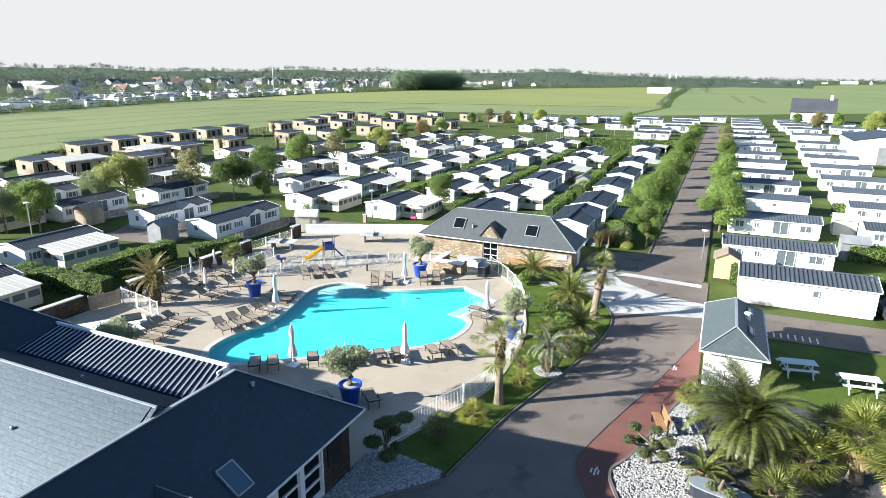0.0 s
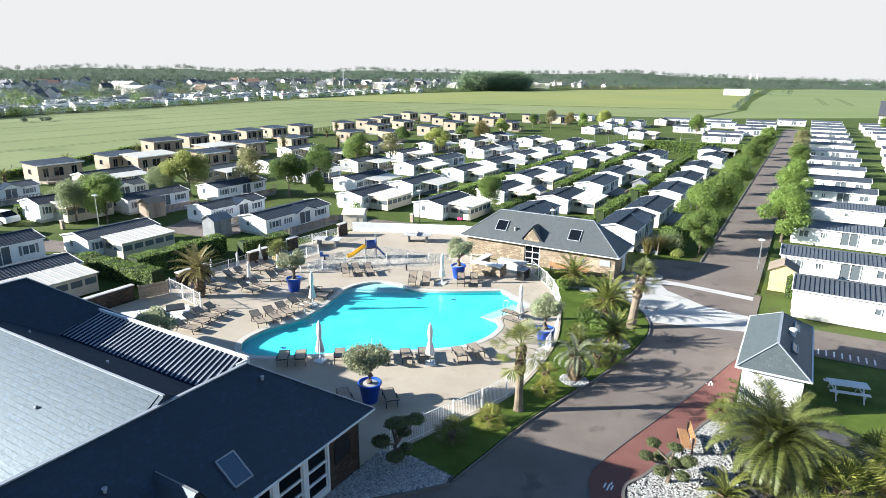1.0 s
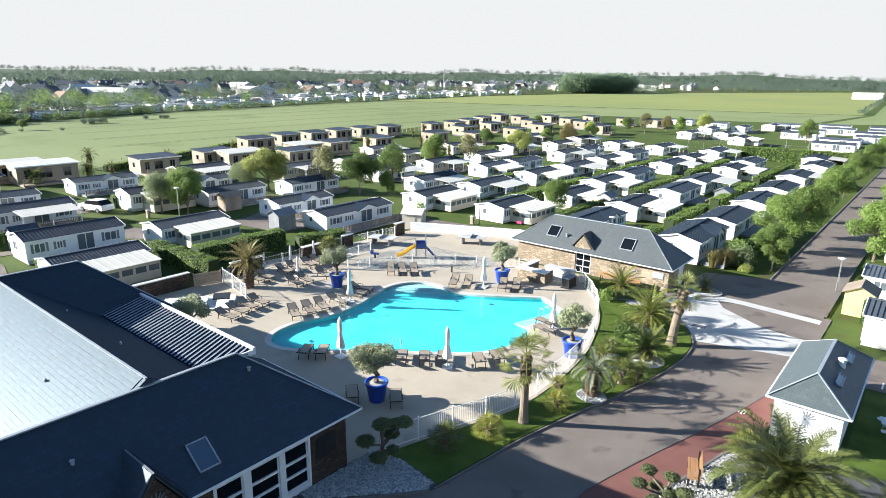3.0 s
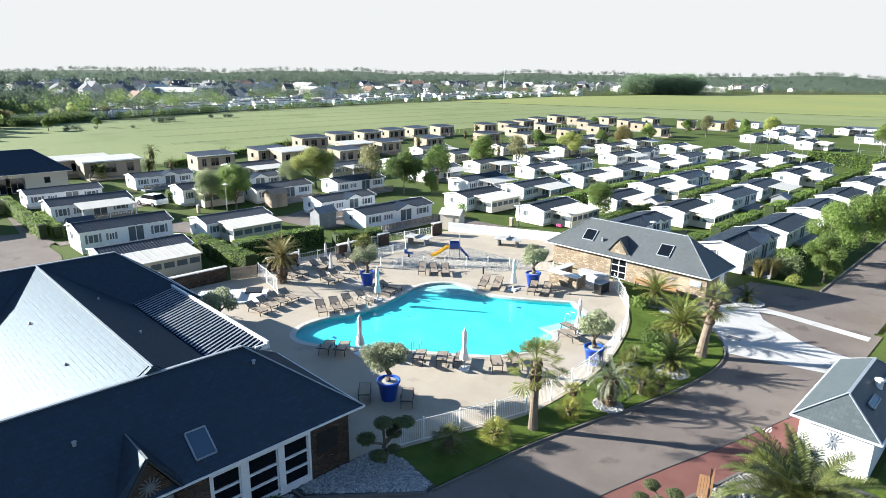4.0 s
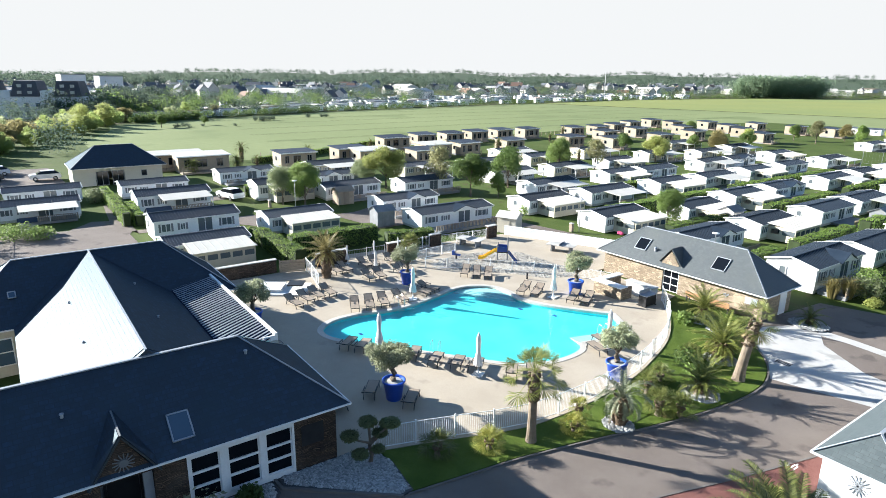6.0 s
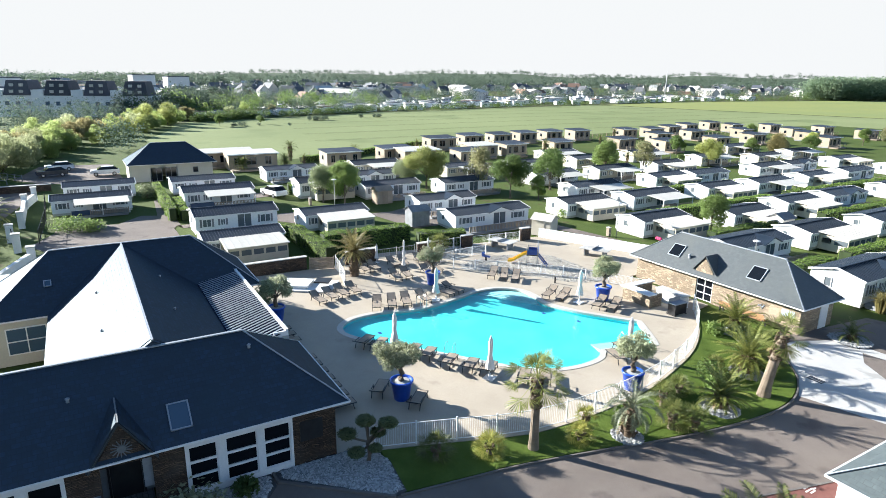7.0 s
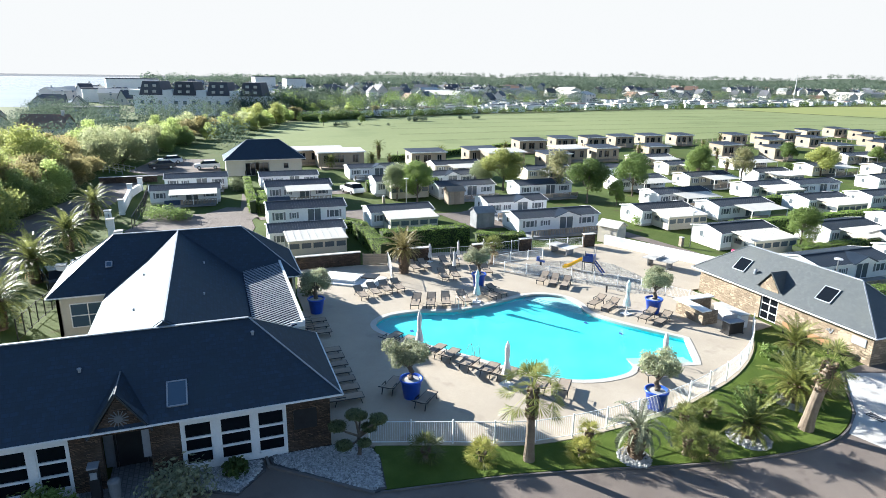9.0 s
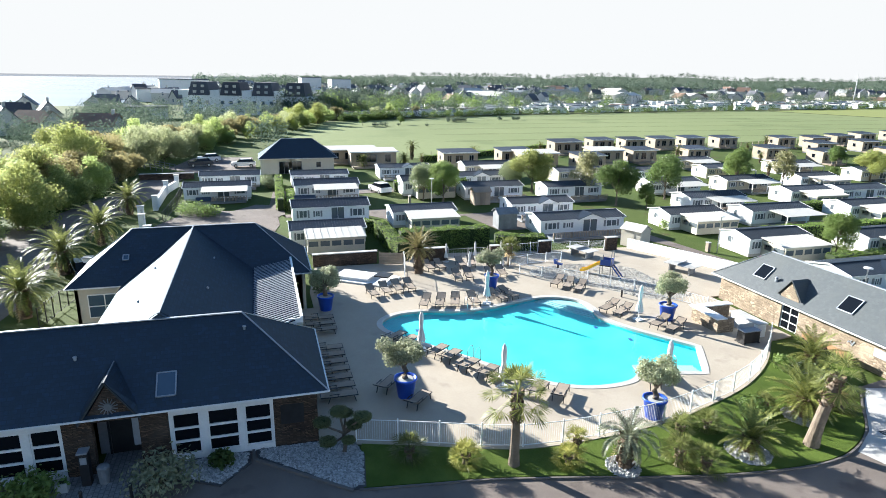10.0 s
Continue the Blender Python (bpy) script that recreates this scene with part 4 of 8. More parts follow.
# ---- the pool house ----
ph = thing("pool_house", "brown stone pool house with a grey slate hipped roof", "building")
part("wall", Geo().box(-24.6, 50.9, 0, -18.75, 51.2, 2.0), "stone", ph, "brown stone wall", uv=True)
part("wall", Geo().box(-17.3, 50.9, 0, -10.6, 51.2, 2.0), "stone", ph, "brown stone wall", uv=True)
part("wall", Geo().box(-10.9, 51.2, 0, -10.6, 54.8, 2.0).box(-24.6, 51.2, 0, -24.3, 54.8, 2.0).box(-24.3, 54.5, 0, -10.9, 54.8, 2.0), "stone", ph, "brown stone wall", uv=True)
wall_window(ph, pose(-18.02, 51.02, 1.2, 0, 0, 0), 1.4, 2.3, mull=1, bars=3, glass_mat="glass")
hip_roof(ph, -25.05, 50.4, -10.2, 55.2, 2.0, 4.3, "slate_grey", "x", inset=3.0)
gutter(ph, -25.1, 50.35, -10.15, 55.25, 1.96)
part("door", Geo().box(-10.62, 53.2, 0, -10.55, 54.1, 1.85), "white_paint", ph)
part("window_shutter", Geo().box(-24.65, 52.0, 0.5, -24.58, 53.4, 1.7), "white_paint", ph)
dg = Geo()
dg.add([(-18.75, 50.7, 1.95), (-17.3, 50.7, 1.95), (-18.02, 50.7, 3.35), (-18.75, 51.2, 1.95), (-17.3, 51.2, 1.95), (-18.02, 51.2, 3.35), (-18.75, 50.7, 2.45), (-17.3, 50.7, 2.45)],
       [(0, 1, 7, 2, 6), (3, 5, 4), (0, 3, 4, 1)])
part("dormer_wall", dg, "stone", ph, uv=True)
g = Geo()
g.slab([(-19.0, 50.62, 2.35), (-18.02, 50.62, 3.55), (-18.02, 52.0, 3.55), (-19.0, 51.0, 2.35)], -0.06)
g.slab([(-17.05, 50.62, 2.35), (-17.05, 51.0, 2.35), (-18.02, 52.0, 3.55), (-18.02, 50.62, 3.55)], -0.06)
part("dormer_roof", g, "slate_grey", ph, uv=True)
up2 = Vector((0, 2.4, 2.3)).normalized()
for x in (-21.3, -14.4):
    skylight(ph, Vector((x, 51.55, 3.12)), Vector((1, 0, 0)), up2, Vector((1, 0, 0)).cross(up2), 1.1, 1.15, "glass")
part("roof_vent", Geo().ring([(0.1, 0), (0.1, 0.25), (0.14, 0.28), (0.05, 0.36)], 8, pose(-19.9, 51.3, 2.85)), "zinc", ph)
g = Geo()
for i in range(8):
    g.bar((-13.6 + 0.06 * i, 50.87, 1.1 + 0.12 * math.sin(i)), (-13.54 + 0.06 * i, 50.87, 1.25 - 0.1 * math.sin(i * 1.7)), 0.03)
part("wall_ornament", g, "zinc", ph, kind="stuff")
part("wall_plaque", Geo().box(-11.9, 50.86, 1.0, -11.0, 50.9, 1.5), "zinc", ph)
bar = thing("pool_bar", "stone-faced outdoor bar counter with white worktop", "counter")
part("front_wall", Geo().box(-21.4, 45.9, 0.03, -18.9, 46.2, 1.0), "stone", bar, "honey-brown stone facing", uv=True)
part("side_wall", Geo().box(-21.4, 46.2, 0.03, -21.1, 48.8, 1.0), "stone", bar, uv=True)
part("end_wall", Geo().box(-18.9, 45.9, 0.03, -18.78, 47.2, 1.0), "stone", bar, "", uv=True)
part("worktop", Geo().box(-21.55, 45.72, 1.0, -18.7, 46.55, 1.08), "white_paint", bar, "white worktop")
part("worktop", Geo().box(-21.55, 46.56, 1.0, -20.95, 48.9, 1.08), "white_paint", bar, "white worktop")
part("back_counter", Geo().box(-19.9, 47.9, 0.03, -17.5, 48.6, 0.95), "white_render", bar)
part("counter_top", Geo().box(-20.0, 47.82, 0.95, -17.4, 48.66, 1.02), "concrete", bar, "pale stone top")
grill = thing("grill_station", "dark metal grill cabinet beside the bar counter", "grill", "", pose(-17.1, 46.9, 0.03))
part("body", Geo().box(-0.35, -0.6, 0.06, 0.3, 0.6, 0.82), "black_metal", grill)
part("lid", Geo().box(-0.38, -0.63, 0.82, 0.33, 0.63, 0.88).box(-0.36, -0.6, 0.88, -0.31, 0.6, 1.15), "zinc", grill, "grey metal rim")
for yy in (-0.6, 0.6):
    part("foot", Geo().box(-0.45, yy - 0.05, 0, 0.35, yy + 0.05, 0.06), "black_metal", grill)


# ---- small sanitary hut ----
hut = thing("utility_hut", "small white hut with a pale slate hipped roof", "building")
part("wall", Geo().box(0.55, 34.1, 0, 3.35, 34.3, 2.15).box(0.55, 41.1, 0, 3.35, 41.3, 2.15).box(0.55, 34.3, 0, 0.75, 41.1, 2.15).box(3.15, 34.3, 0, 3.35, 41.1, 2.15), "white_render", hut)
hip_roof(hut, 0.28, 33.7, 3.62, 41.7, 2.15, 3.25, "slate_hut", "y", inset=1.5)
gutter(hut, 0.24, 33.66, 3.66, 41.74, 2.12)
upe = Vector((-1.67, 0, 1.1)).normalized()
for y in (36.2, 39.4):
    skylight(hut, Vector((2.75, y, 2.76)), Vector((0, 1, 0)), upe, Vector((0, 1, 0)).cross(upe), 1.3, 0.34)
part("roof_vent", Geo().ring([(0.16, 0), (0.16, 0.4), (0.22, 0.42), (0.22, 0.5), (0.1, 0.55)], 10, pose(2.6, 37.9, 2.7)), "white_paint", hut)
g = Geo()
for i in range(16):
    a = 2 * math.pi * i / 16
    g.bar((1.9, 34.07, 1.35), (1.9 + 0.42 * math.cos(a), 34.07, 1.35 + 0.42 * math.sin(a)), 0.025)
part("wall_ornament", g, "zinc", hut, "rayed metal ornament", kind="stuff")


# ---- mobile homes ----
def ribbed_gable(x0, y0, x1, y1, ze, zr, pitch=0.3):
    """Two tiled slopes with the ridge along x and upstanding ribs."""
    g = Geo()
    ym = (y0 + y1) / 2
    g.slab([(x0, y0, ze), (x1, y0, ze), (x1, ym, zr), (x0, ym, zr)], 0.06)
    g.slab([(x1, y1, ze), (x0, y1, ze), (x0, ym, zr), (x1, ym, zr)], 0.06)
    n = int((x1 - x0) / pitch)
    for i in range(n + 1):
        x = x0 + 0.05 + i * (x1 - x0 - 0.1) / n
        for ya in (y0, y1):
            g.bar((x, ya, ze + 0.02), (x, ym, zr + 0.02), 0.09, 0.07)
    g.bar((x0, ym, zr + 0.04), (x1, ym, zr + 0.04), 0.18, 0.07)
    return g


def mobile_home(kind, length=8.4, width=4.0, tone="cladding", label="", roof="tile_roof"):
    """Length along x, the front with its door towards -y."""
    L, W = length / 2, width / 2
    home = thing("mobile_home", label, "mobile home", "mobile homes of the park")
    g = Geo()
    g.add([(-L, -W, 0.4), (L, -W, 0.4), (L, W, 0.4), (-L, W, 0.4), (-L, -W, 2.5), (L, -W, 2.5), (L, W, 2.5), (-L, W, 2.5), (-L, 0, 3.05), (L, 0, 3.05)],
          [(0, 1, 5, 4), (1, 2, 6, 9, 5), (2, 3, 7, 6), (3, 0, 4, 8, 7), (3, 2, 1, 0), (4, 5, 9, 8), (6, 7, 8, 9)])
    body = part("body", g, tone, home)
    part("skirting", Geo().box(-L + 0.06, -W + 0.06, 0, L - 0.06, W - 0.06, 0.4), "awning", home)
    part("roof", ribbed_gable(-L - 0.12, -W - 0.14, L + 0.12, W + 0.14, 2.50, 3.12), roof, home, "dark tiled roof", kind="stuff")
    for y, z in ((-W - 0.15, 2.48), (W + 0.15, 2.48)):
        part("fascia", Geo().box(-L - 0.1, y - 0.03, z - 0.1, L + 0.1, y + 0.03, z + 0.02), "white_paint", home)
    for x in (-L - 0.14, L + 0.14):
        part("verge", Geo().bar((x, -W - 0.16, 2.49), (x, 0, 3.13), 0.06, 0.16).bar((x, W + 0.16, 2.49), (x, 0, 3.13), 0.06, 0.16), "white_paint", home)
    front, back = [(-3.1, 0.9, 1.0), (-1.5, 0.5, 0.8), (2.9, 1.1, 1.0)], [(-2.9, 0.6, 0.7), (-0.6, 0.45, 0.6), (2.3, 0.9, 0.9)]
    k = L / 4.2
    for x, w, h in front:
        wall_window(home, pose(x * k, -W, 1.6), w, h)
        for s in (-1, 1) if kind != "rear" else ():
            part("shutter", Geo().box(x * k + s * (w / 2 + 0.14) - 0.1, -W - 0.03, 1.6 - h / 2, x * k + s * (w / 2 + 0.14) + 0.1, -W - 0.004, 1.6 + h / 2), "grey_wood", home)
    for x, w, h in back if kind != "rear" else back[1:2]:
        wall_window(home, pose(x * k, W, 1.65, 0, 0, 180), w, h, mull=0)
    if kind != "rear":
        wall_window(home, pose(-L, 0.6, 1.65, 0, 0, -90), 0.6, 0.9, mull=0)
    wall_window(home, pose(0.7, -W, 1.45), 1.5, 1.95, mull=1, glass_mat="curtain_glass")
    if kind == "porch":
        g = Geo()
        g.add([(-0.5, -W - 0.3, 2.5), (1.9, -W - 0.3, 2.5), (0.7, -W - 0.3, 3.2), (-0.5, -W + 0.1, 2.5), (1.9, -W + 0.1, 2.5), (0.7, -0.6, 3.2)],
              [(0, 1, 2), (0, 2, 5, 3), (2, 1, 4, 5)])
        part("porch_gable", g, "white_paint", home)
        g = Geo()
        g.slab([(-0.7, -W - 0.4, 2.42), (0.7, -W - 0.4, 3.26), (0.7, -0.3, 3.26), (-0.7, -W + 0.2, 2.42)], -0.05)
        g.slab([(2.1, -W - 0.4, 2.42), (2.1, -W + 0.2, 2.42), (0.7, -0.3, 3.26), (0.7, -W - 0.4, 3.26)], -0.05)
        part("porch_roof", g, roof, home)
    if kind in ("porch", "deck", "veranda"):
        x0, x1, d = (-L + 0.4, L - 1.0, 2.2) if kind == "porch" else (-1.8, 3.6, 2.6)
        deck = part("terrace", Geo().box(x0, -W - d, 0.28, x1, -W - 0.02, 0.4).box(x0 + 0.05, -W - d + 0.05, 0, x1 - 0.05, -W - 0.1, 0.28), "grey_wood", home)
        for x in np.arange(x0, x1 + 0.01, (x1 - x0) / 4):
            part("post", Geo().box(x - 0.05, -W - d, 0.4, x + 0.05, -W - d + 0.1, 1.35), "timber", deck)
        g = Geo()
        for x in np.arange(x0 + 0.1, x1, 0.17):
            g.box(x - 0.04, -W - d + 0.03, 0.5, x + 0.04, -W - d + 0.06, 1.25)
        g.box(x0, -W - d + 0.02, 1.27, x1, -W - d + 0.08, 1.34)
        part("railing", g, "timber", deck, kind="stuff")
    if kind == "veranda":
        part("veranda_roof", Geo().slab([(-1.9, -W - 2.8, 2.3), (3.8, -W - 2.8, 2.3), (3.8, -W + 0.05, 2.62), (-1.9, -W + 0.05, 2.62)], 0.07), "awning", home, "pale flat veranda roof")
        for x in (-1.8, 0.9, 3.7):
            part("roof_post", Geo().box(x - 0.04, -W - 2.7, 0.4, x + 0.04, -W - 2.62, 2.3), "white_paint", home)
    if kind == "awning":
        x0, x1, d = -2.6, 3.6, 2.9
        part("awning_roof", Geo().slab([(x0 - 0.15, -W - d - 0.15, 2.28), (x1 + 0.15, -W - d - 0.15, 2.28), (x1 + 0.15, -W + 0.05, 2.66), (x0 - 0.15, -W + 0.05, 2.66)], 0.09), "awning", home, "cream sloping annexe roof")
        g = Geo()
        for i in range(9):
            x = x0 + (x1 - x0) * i / 8
            g.bar((x, -W - d - 0.13, 2.30), (x, -W + 0.03, 2.68), 0.05, 0.05)
        part("roof_rib", g, "awning", home, kind="stuff")
        g = Geo()
        t = 0.07
        g.box(x0, -W - d, 0.15, x1, -W - d + t, 1.15).box(x0, -W - d, 1.85, x1, -W - d + t, 2.2)
        g.box(x0, -W - d + t, 0.15, x0 + t, -W - 0.03, 1.15).box(x1 - t, -W - d + t, 0.15, x1, -W - 0.03, 1.15)
        g.box(x0, -W - d + t, 1.85, x0 + t, -W - 0.03, 2.25).box(x1 - t, -W - d + t, 1.85, x1, -W - 0.03, 2.25)
        for i in range(6):
            x = x0 + i * (x1 - x0) / 5
            g.box(x - 0.12 if i else x, -W - d, 1.15, x + 0.12 if i < 5 else x, -W - d + t, 1.85)
        for x in (x0, x1 - t):
            for y in (-W - 0.35, -W - 1.55):
                g.box(x, y, 1.15, x + t, y + 0.3, 1.85)
        ann = part("annexe_wall", g, "cream", home, "cream panelled annexe")
        for i in range(5):
            xa = x0 + i * (x1 - x0) / 5 + 0.12
            part("pane", Geo().box(xa, -W - d + 0.02, 1.15, xa + (x1 - x0) / 5 - 0.24, -W - d + 0.05, 1.85), "curtain_glass", ann)
        for x in (x0 + 0.02, x1 - 0.05):
            part("pane", Geo().box(x, -W - d + 0.1, 1.15, x + 0.03, -W - 1.55, 1.85), "curtain_glass", ann)
    return home


def put(proto, places, used, tall=0.84):
    for p in places:
        m = pose(*p[:2], 0, 0, 0, p[2]) @ Matrix.Diagonal((p[3] if len(p) > 3 else 1, 1, tall, 1))
        if id(proto) in used:
            copy_thing(proto, m)
        else:
            proto.matrix_basis = m
            used.add(id(proto))


USED = set()
R90 = 90
porch = mobile_home("porch", label="white mobile home with dark tiled roof and small porch gable")
awn = mobile_home("awning", label="white mobile home with dark roof and cream glazed annexe")
ver = mobile_home("veranda", label="white mobile home with dark roof and open covered veranda")
rear = mobile_home("rear", 8.8, 3.9, label="long white mobile home with ribbed dark grey roof", roof="tile_roof_sunlit")
cosy = mobile_home("deck", label="pale mobile home with dark ribbed roof and timber terrace")
beige = mobile_home("veranda", 8.2, 4.0, "cream", "cream mobile home with dark roof and pale veranda roof")
put(porch, [(-13.2, 64.2, R90), (-88.0, 40.2, R90), (-47.2, 50.4, R90, 1.18), (-56.0, 49.8, R90, 0.95), (-24.2, 65.1, R90), (-13.3, 88.9, R90), (-34.7, 100.6, R90), (-56.0, 126.4, R90), (-77.5, 49.0, R90)], USED)
put(awn, [(-72.6, 40.0, R90, 0.86), (-48.6, 23.5, R90), (-54.6, 34.8, R90), (-46.7, 64.5, R90), (-35.6, 65.3, R90), (-24.4, 76.5, R90), (-34.7, 89.7, R90), (-46.1, 89.7, R90), (-24.2, 117.1, R90), (-56.1, 90.7, R90), (-45.9, 113.8, R90),
          (-34.5, 127.6, R90), (-56.2, 142.3, R90), (-33.3, 77.2, R90), (-66.5, 103.0, R90), (-38.6, 177.5, R90)], USED)
put(ver, [(-72.0, 25.9, R90), (-74.9, 11.9, R90), (-46.2, 75.8, R90), (-24.0, 100.6, R90), (-34.5, 116.1, R90), (-45.7, 101.2, R90), (-34.3, 142.3, R90), (-46.1, 142.8, R90), (-56.2, 117.5, R90), (-13.9, 115.4, R90), (-54.8, 74.0, R90), (-66.0, 76.0, R90),
          (-54.0, 184.7, R90), (-45.9, 189.9, R90), (-15.5, 143.4, R90)], USED)
put(cosy, [(-57.6, 24.8, R90), (-83.2, 26.0, R90), (-84.6, 13.1, R90), (-13.3, 75.8, R90), (-23.8, 89.6, R90), (-13.5, 100.8, R90), (-24.2, 128.4, R90), (-46.1, 126.4, R90), (-55.6, 99.8, R90), (-68.1, 48.2, R90), (-13.5, 131.5, R90), (-66.0, 59.4, R90), (-77.5, 80.0, R90), (-54.4, 203.7, R90), (-48.8, 218.2, R90)], USED)
put(beige, [(-86.0, 54.0, R90), (-79.0, 67.5, R90), (-78.0, 95.0, R90), (-88.0, 96.0, R90), (-70.0, 120.0, R90), (-80.0, 112.0, R90), (-66.0, 132.0, R90), (-80.0, 142.0, R90), (-68.0, 147.0, R90), (-43.6, 233.2, R90), (-66.0, 89.0, R90)], USED)
rows = [(6.8, 49.8), (5.6, 60.4), (6.0, 72.6), (6.2, 85.0), (6.2, 97.6), (6.2, 108.2), (6.2, 121.6), (6.2, 134.4), (6.4, 150.6), (6.6, 165.6), (6.6, 180), (6.6, 196), (6.6, 212)]
rows += [(18.5, 72.0), (19.0, 84.2), (18.6, 94.8), (18.6, 106.4), (18.6, 119.8), (19.0, 134.2), (19.4, 146), (20.4, 163.4), (21, 186), (21.5, 207)]
rows += [(32, 92), (32, 104), (32, 117), (32, 130), (32, 145), (33, 162), (34, 180), (34, 198), (45, 128), (45, 142), (46, 158), (46, 174), (47, 190)]
put(rear, [(x * 1.01, y * 1.028, 0 if i % 3 else 180) for i, (x, y) in enumerate(rows)] + [(-17.5, 177, 0), (-18, 190, 0), (-30, 205, 0), (-30, 218, 0), (-12, 205, 0), (-14, 219, 0), (-40, 240, 0), (-60, 228, 0), (-74, 236, 0), (6.6, 230, 0), (6.6, 243, 0), (6.6, 256, 0), (20.5, 226, 0), (20.5, 239, 0), (20.5, 252, 0), (-12, 232, 0), (-24, 231, 0), (-13, 246, 0), (-27, 246, 0), (-4, 258, 0), (34, 222, 0), (34, 240, 0), (47, 208, 0), (47, 226, 0), (19.5, 62.5, 0)], USED)


def lodge(label, roof="flat_roof"):
    home = thing("lodge", label, "lodge", "timber lodges along the field")
    part("body", Geo().box(-4.2, -2.1, 0.35, 4.2, 2.1, 2.85), "lodge_wood", home)
    part("skirting", Geo().box(-4.1, -2.0, 0, 4.1, 2.0, 0.35), "grey_wood", home)
    part("roof", Geo().slab([(-4.5, -2.5, 2.95), (4.5, -2.5, 2.95), (4.5, 2.4, 3.25), (-4.5, 2.4, 3.25)], 0.12), roof, home)
    part("fascia", Geo().box(-4.52, -2.55, 2.78, 4.52, -2.48, 2.97), "white_paint", home)
    for x, w in ((-2.8, 1.0), (-0.4, 1.8), (2.6, 1.1)):
        wall_window(home, pose(x, -2.1, 1.6), w, 1.5, "grey_wood", "glass")
    wall_window(home, pose(-4.2, 0.2, 1.7, 0, 0, -90), 0.8, 0.9, "grey_wood", "glass", 0)
    deck = part("terrace", Geo().box(-4.2, -4.4, 0.22, 2.0, -2.12, 0.34).box(-4.1, -4.3, 0, 1.9, -2.2, 0.22), "timber", home)
    for x in (-4.1, -2.1, -0.1, 1.9):
        part("post", Geo().box(x - 0.05, -4.4, 0.34, x + 0.05, -4.3, 1.3), "timber", deck)
    part("railing", Geo().box(-4.1, -4.38, 1.2, 1.9, -4.32, 1.28).box(-4.1, -4.38, 0.75, 1.9, -4.32, 0.8), "timber", deck)
    return home


put(lodge("beige timber-clad lodge with dark low-pitched roof"),
    [(-114, 83.3, R90, 0.8), (-118.5, 94.6, R90, 0.8), (-118.2, 103, R90, 0.8), (-119.5, 112, R90, 0.8), (-120.2, 121.3, R90, 0.8), (-119.3, 130.4, R90, 0.8), (-117.3, 146.6, R90, 0.8), (-116.4, 156.5, R90, 0.8), (-120, 168.6, R90, 0.8), (-106, 161, R90, 0.8), (-124.4, 182, R90, 0.8),
     (-89.5, 131, R90, 0.8), (-97, 124, R90, 0.8), (-101, 65.5, R90, 0.95), (-91.3, 76.4, R90, 0.8), (-99.5, 53.5, R90, 1.0), (-118, 196, R90, 0.8), (-112, 207, R90, 0.8), (-104, 181, R90, 0.8), (-100, 199, R90, 0.8), (-90, 190, R90, 0.8), (-86, 214, R90, 0.8),
     (-104, 145, R90, 0.8), (-98, 92, R90, 0.8), (-98, 105, R90, 0.8), (-90, 150, R90, 0.8), (-92, 168, R90, 0.8), (-128, 198, R90, 0.8), (-100, 216, R90, 0.8), (-78, 178, R90, 0.8), (-76, 215, R90, 0.8)], USED, 0.95)
put(lodge("beige timber-clad lodge with pale flat roof", "awning"), [(-102.3, 37.6, R90, 1.0), (-107.6, 34.4, R90, 1.1), (-96.0, 68.0, R90, 0.9), (-98.5, 84.0, R90, 0.8)], USED, 0.95)

# the pavilion at the west end
pav = thing("pavilion", "cream rendered pavilion with a tall dark slate hipped roof", "building")
part("wall", Geo().box(-100.5, 17.5, 0, -94.2, 17.8, 2.7).box(-100.5, 29.3, 0, -94.2, 29.6, 2.7).box(-100.5, 17.8, 0, -100.2, 29.3, 2.7), "render", pav)
part("wall", Geo().box(-94.5, 17.8, 0, -94.2, 20.4, 2.7).box(-94.5, 24.3, 0, -94.2, 29.3, 2.7).box(-94.5, 20.4, 2.1, -94.2, 24.3, 2.7), "render", pav)
wall_window(pav, pose(-94.3, 21.3, 1.05, 0, 0, 90), 1.6, 2.1, "grey_wood", "glass", 1)
wall_window(pav, pose(-94.3, 23.4, 1.05, 0, 0, 90), 1.6, 2.1, "grey_wood", "glass", 1)
wall_window(pav, pose(-94.2, 27, 1.5, 0, 0, 90), 0.8, 0.9, "grey_wood", "glass", 0)
hip_roof(pav, -101.2, 17.2, -93.4, 30.2, 2.7, 5.6, "slate", "y", inset=3.9)
gutter(pav, -101.2, 17.2, -93.4, 30.2, 2.66)

# garden sheds
def shed(x, y, ang, mat, roof, label, s=1.0):
    ob = thing("garden_shed", label, "shed", "garden sheds", pose(x, y, 0, 0, 0, ang) @ Matrix.Diagonal((s, s, s, 1)))
    part("body", Geo().add([(-1.1, -0.9, 0), (1.1, -0.9, 0), (1.1, 0.9, 0), (-1.1, 0.9, 0), (-1.1, -0.9, 1.8), (1.1, -0.9, 1.8), (1.1, 0.9, 1.8), (-1.1, 0.9, 1.8), (-1.1, 0, 2.25), (1.1, 0, 2.25)],
                           [(0, 1, 5, 4), (1, 2, 6, 9, 5), (2, 3, 7, 6), (3, 0, 4, 8, 7)]), mat, ob)
    part("roof", Geo().slab([(-1.25, -1.1, 1.72), (1.25, -1.1, 1.72), (1.25, 0, 2.3), (-1.25, 0, 2.3)], 0.05).slab([(1.25, 1.1, 1.72), (-1.25, 1.1, 1.72), (-1.25, 0, 2.3), (1.25, 0, 2.3)], 0.05), roof, ob)
    part("door", Geo().box(-0.4, -0.94, 0.05, 0.4, -0.9, 1.7), mat, ob)


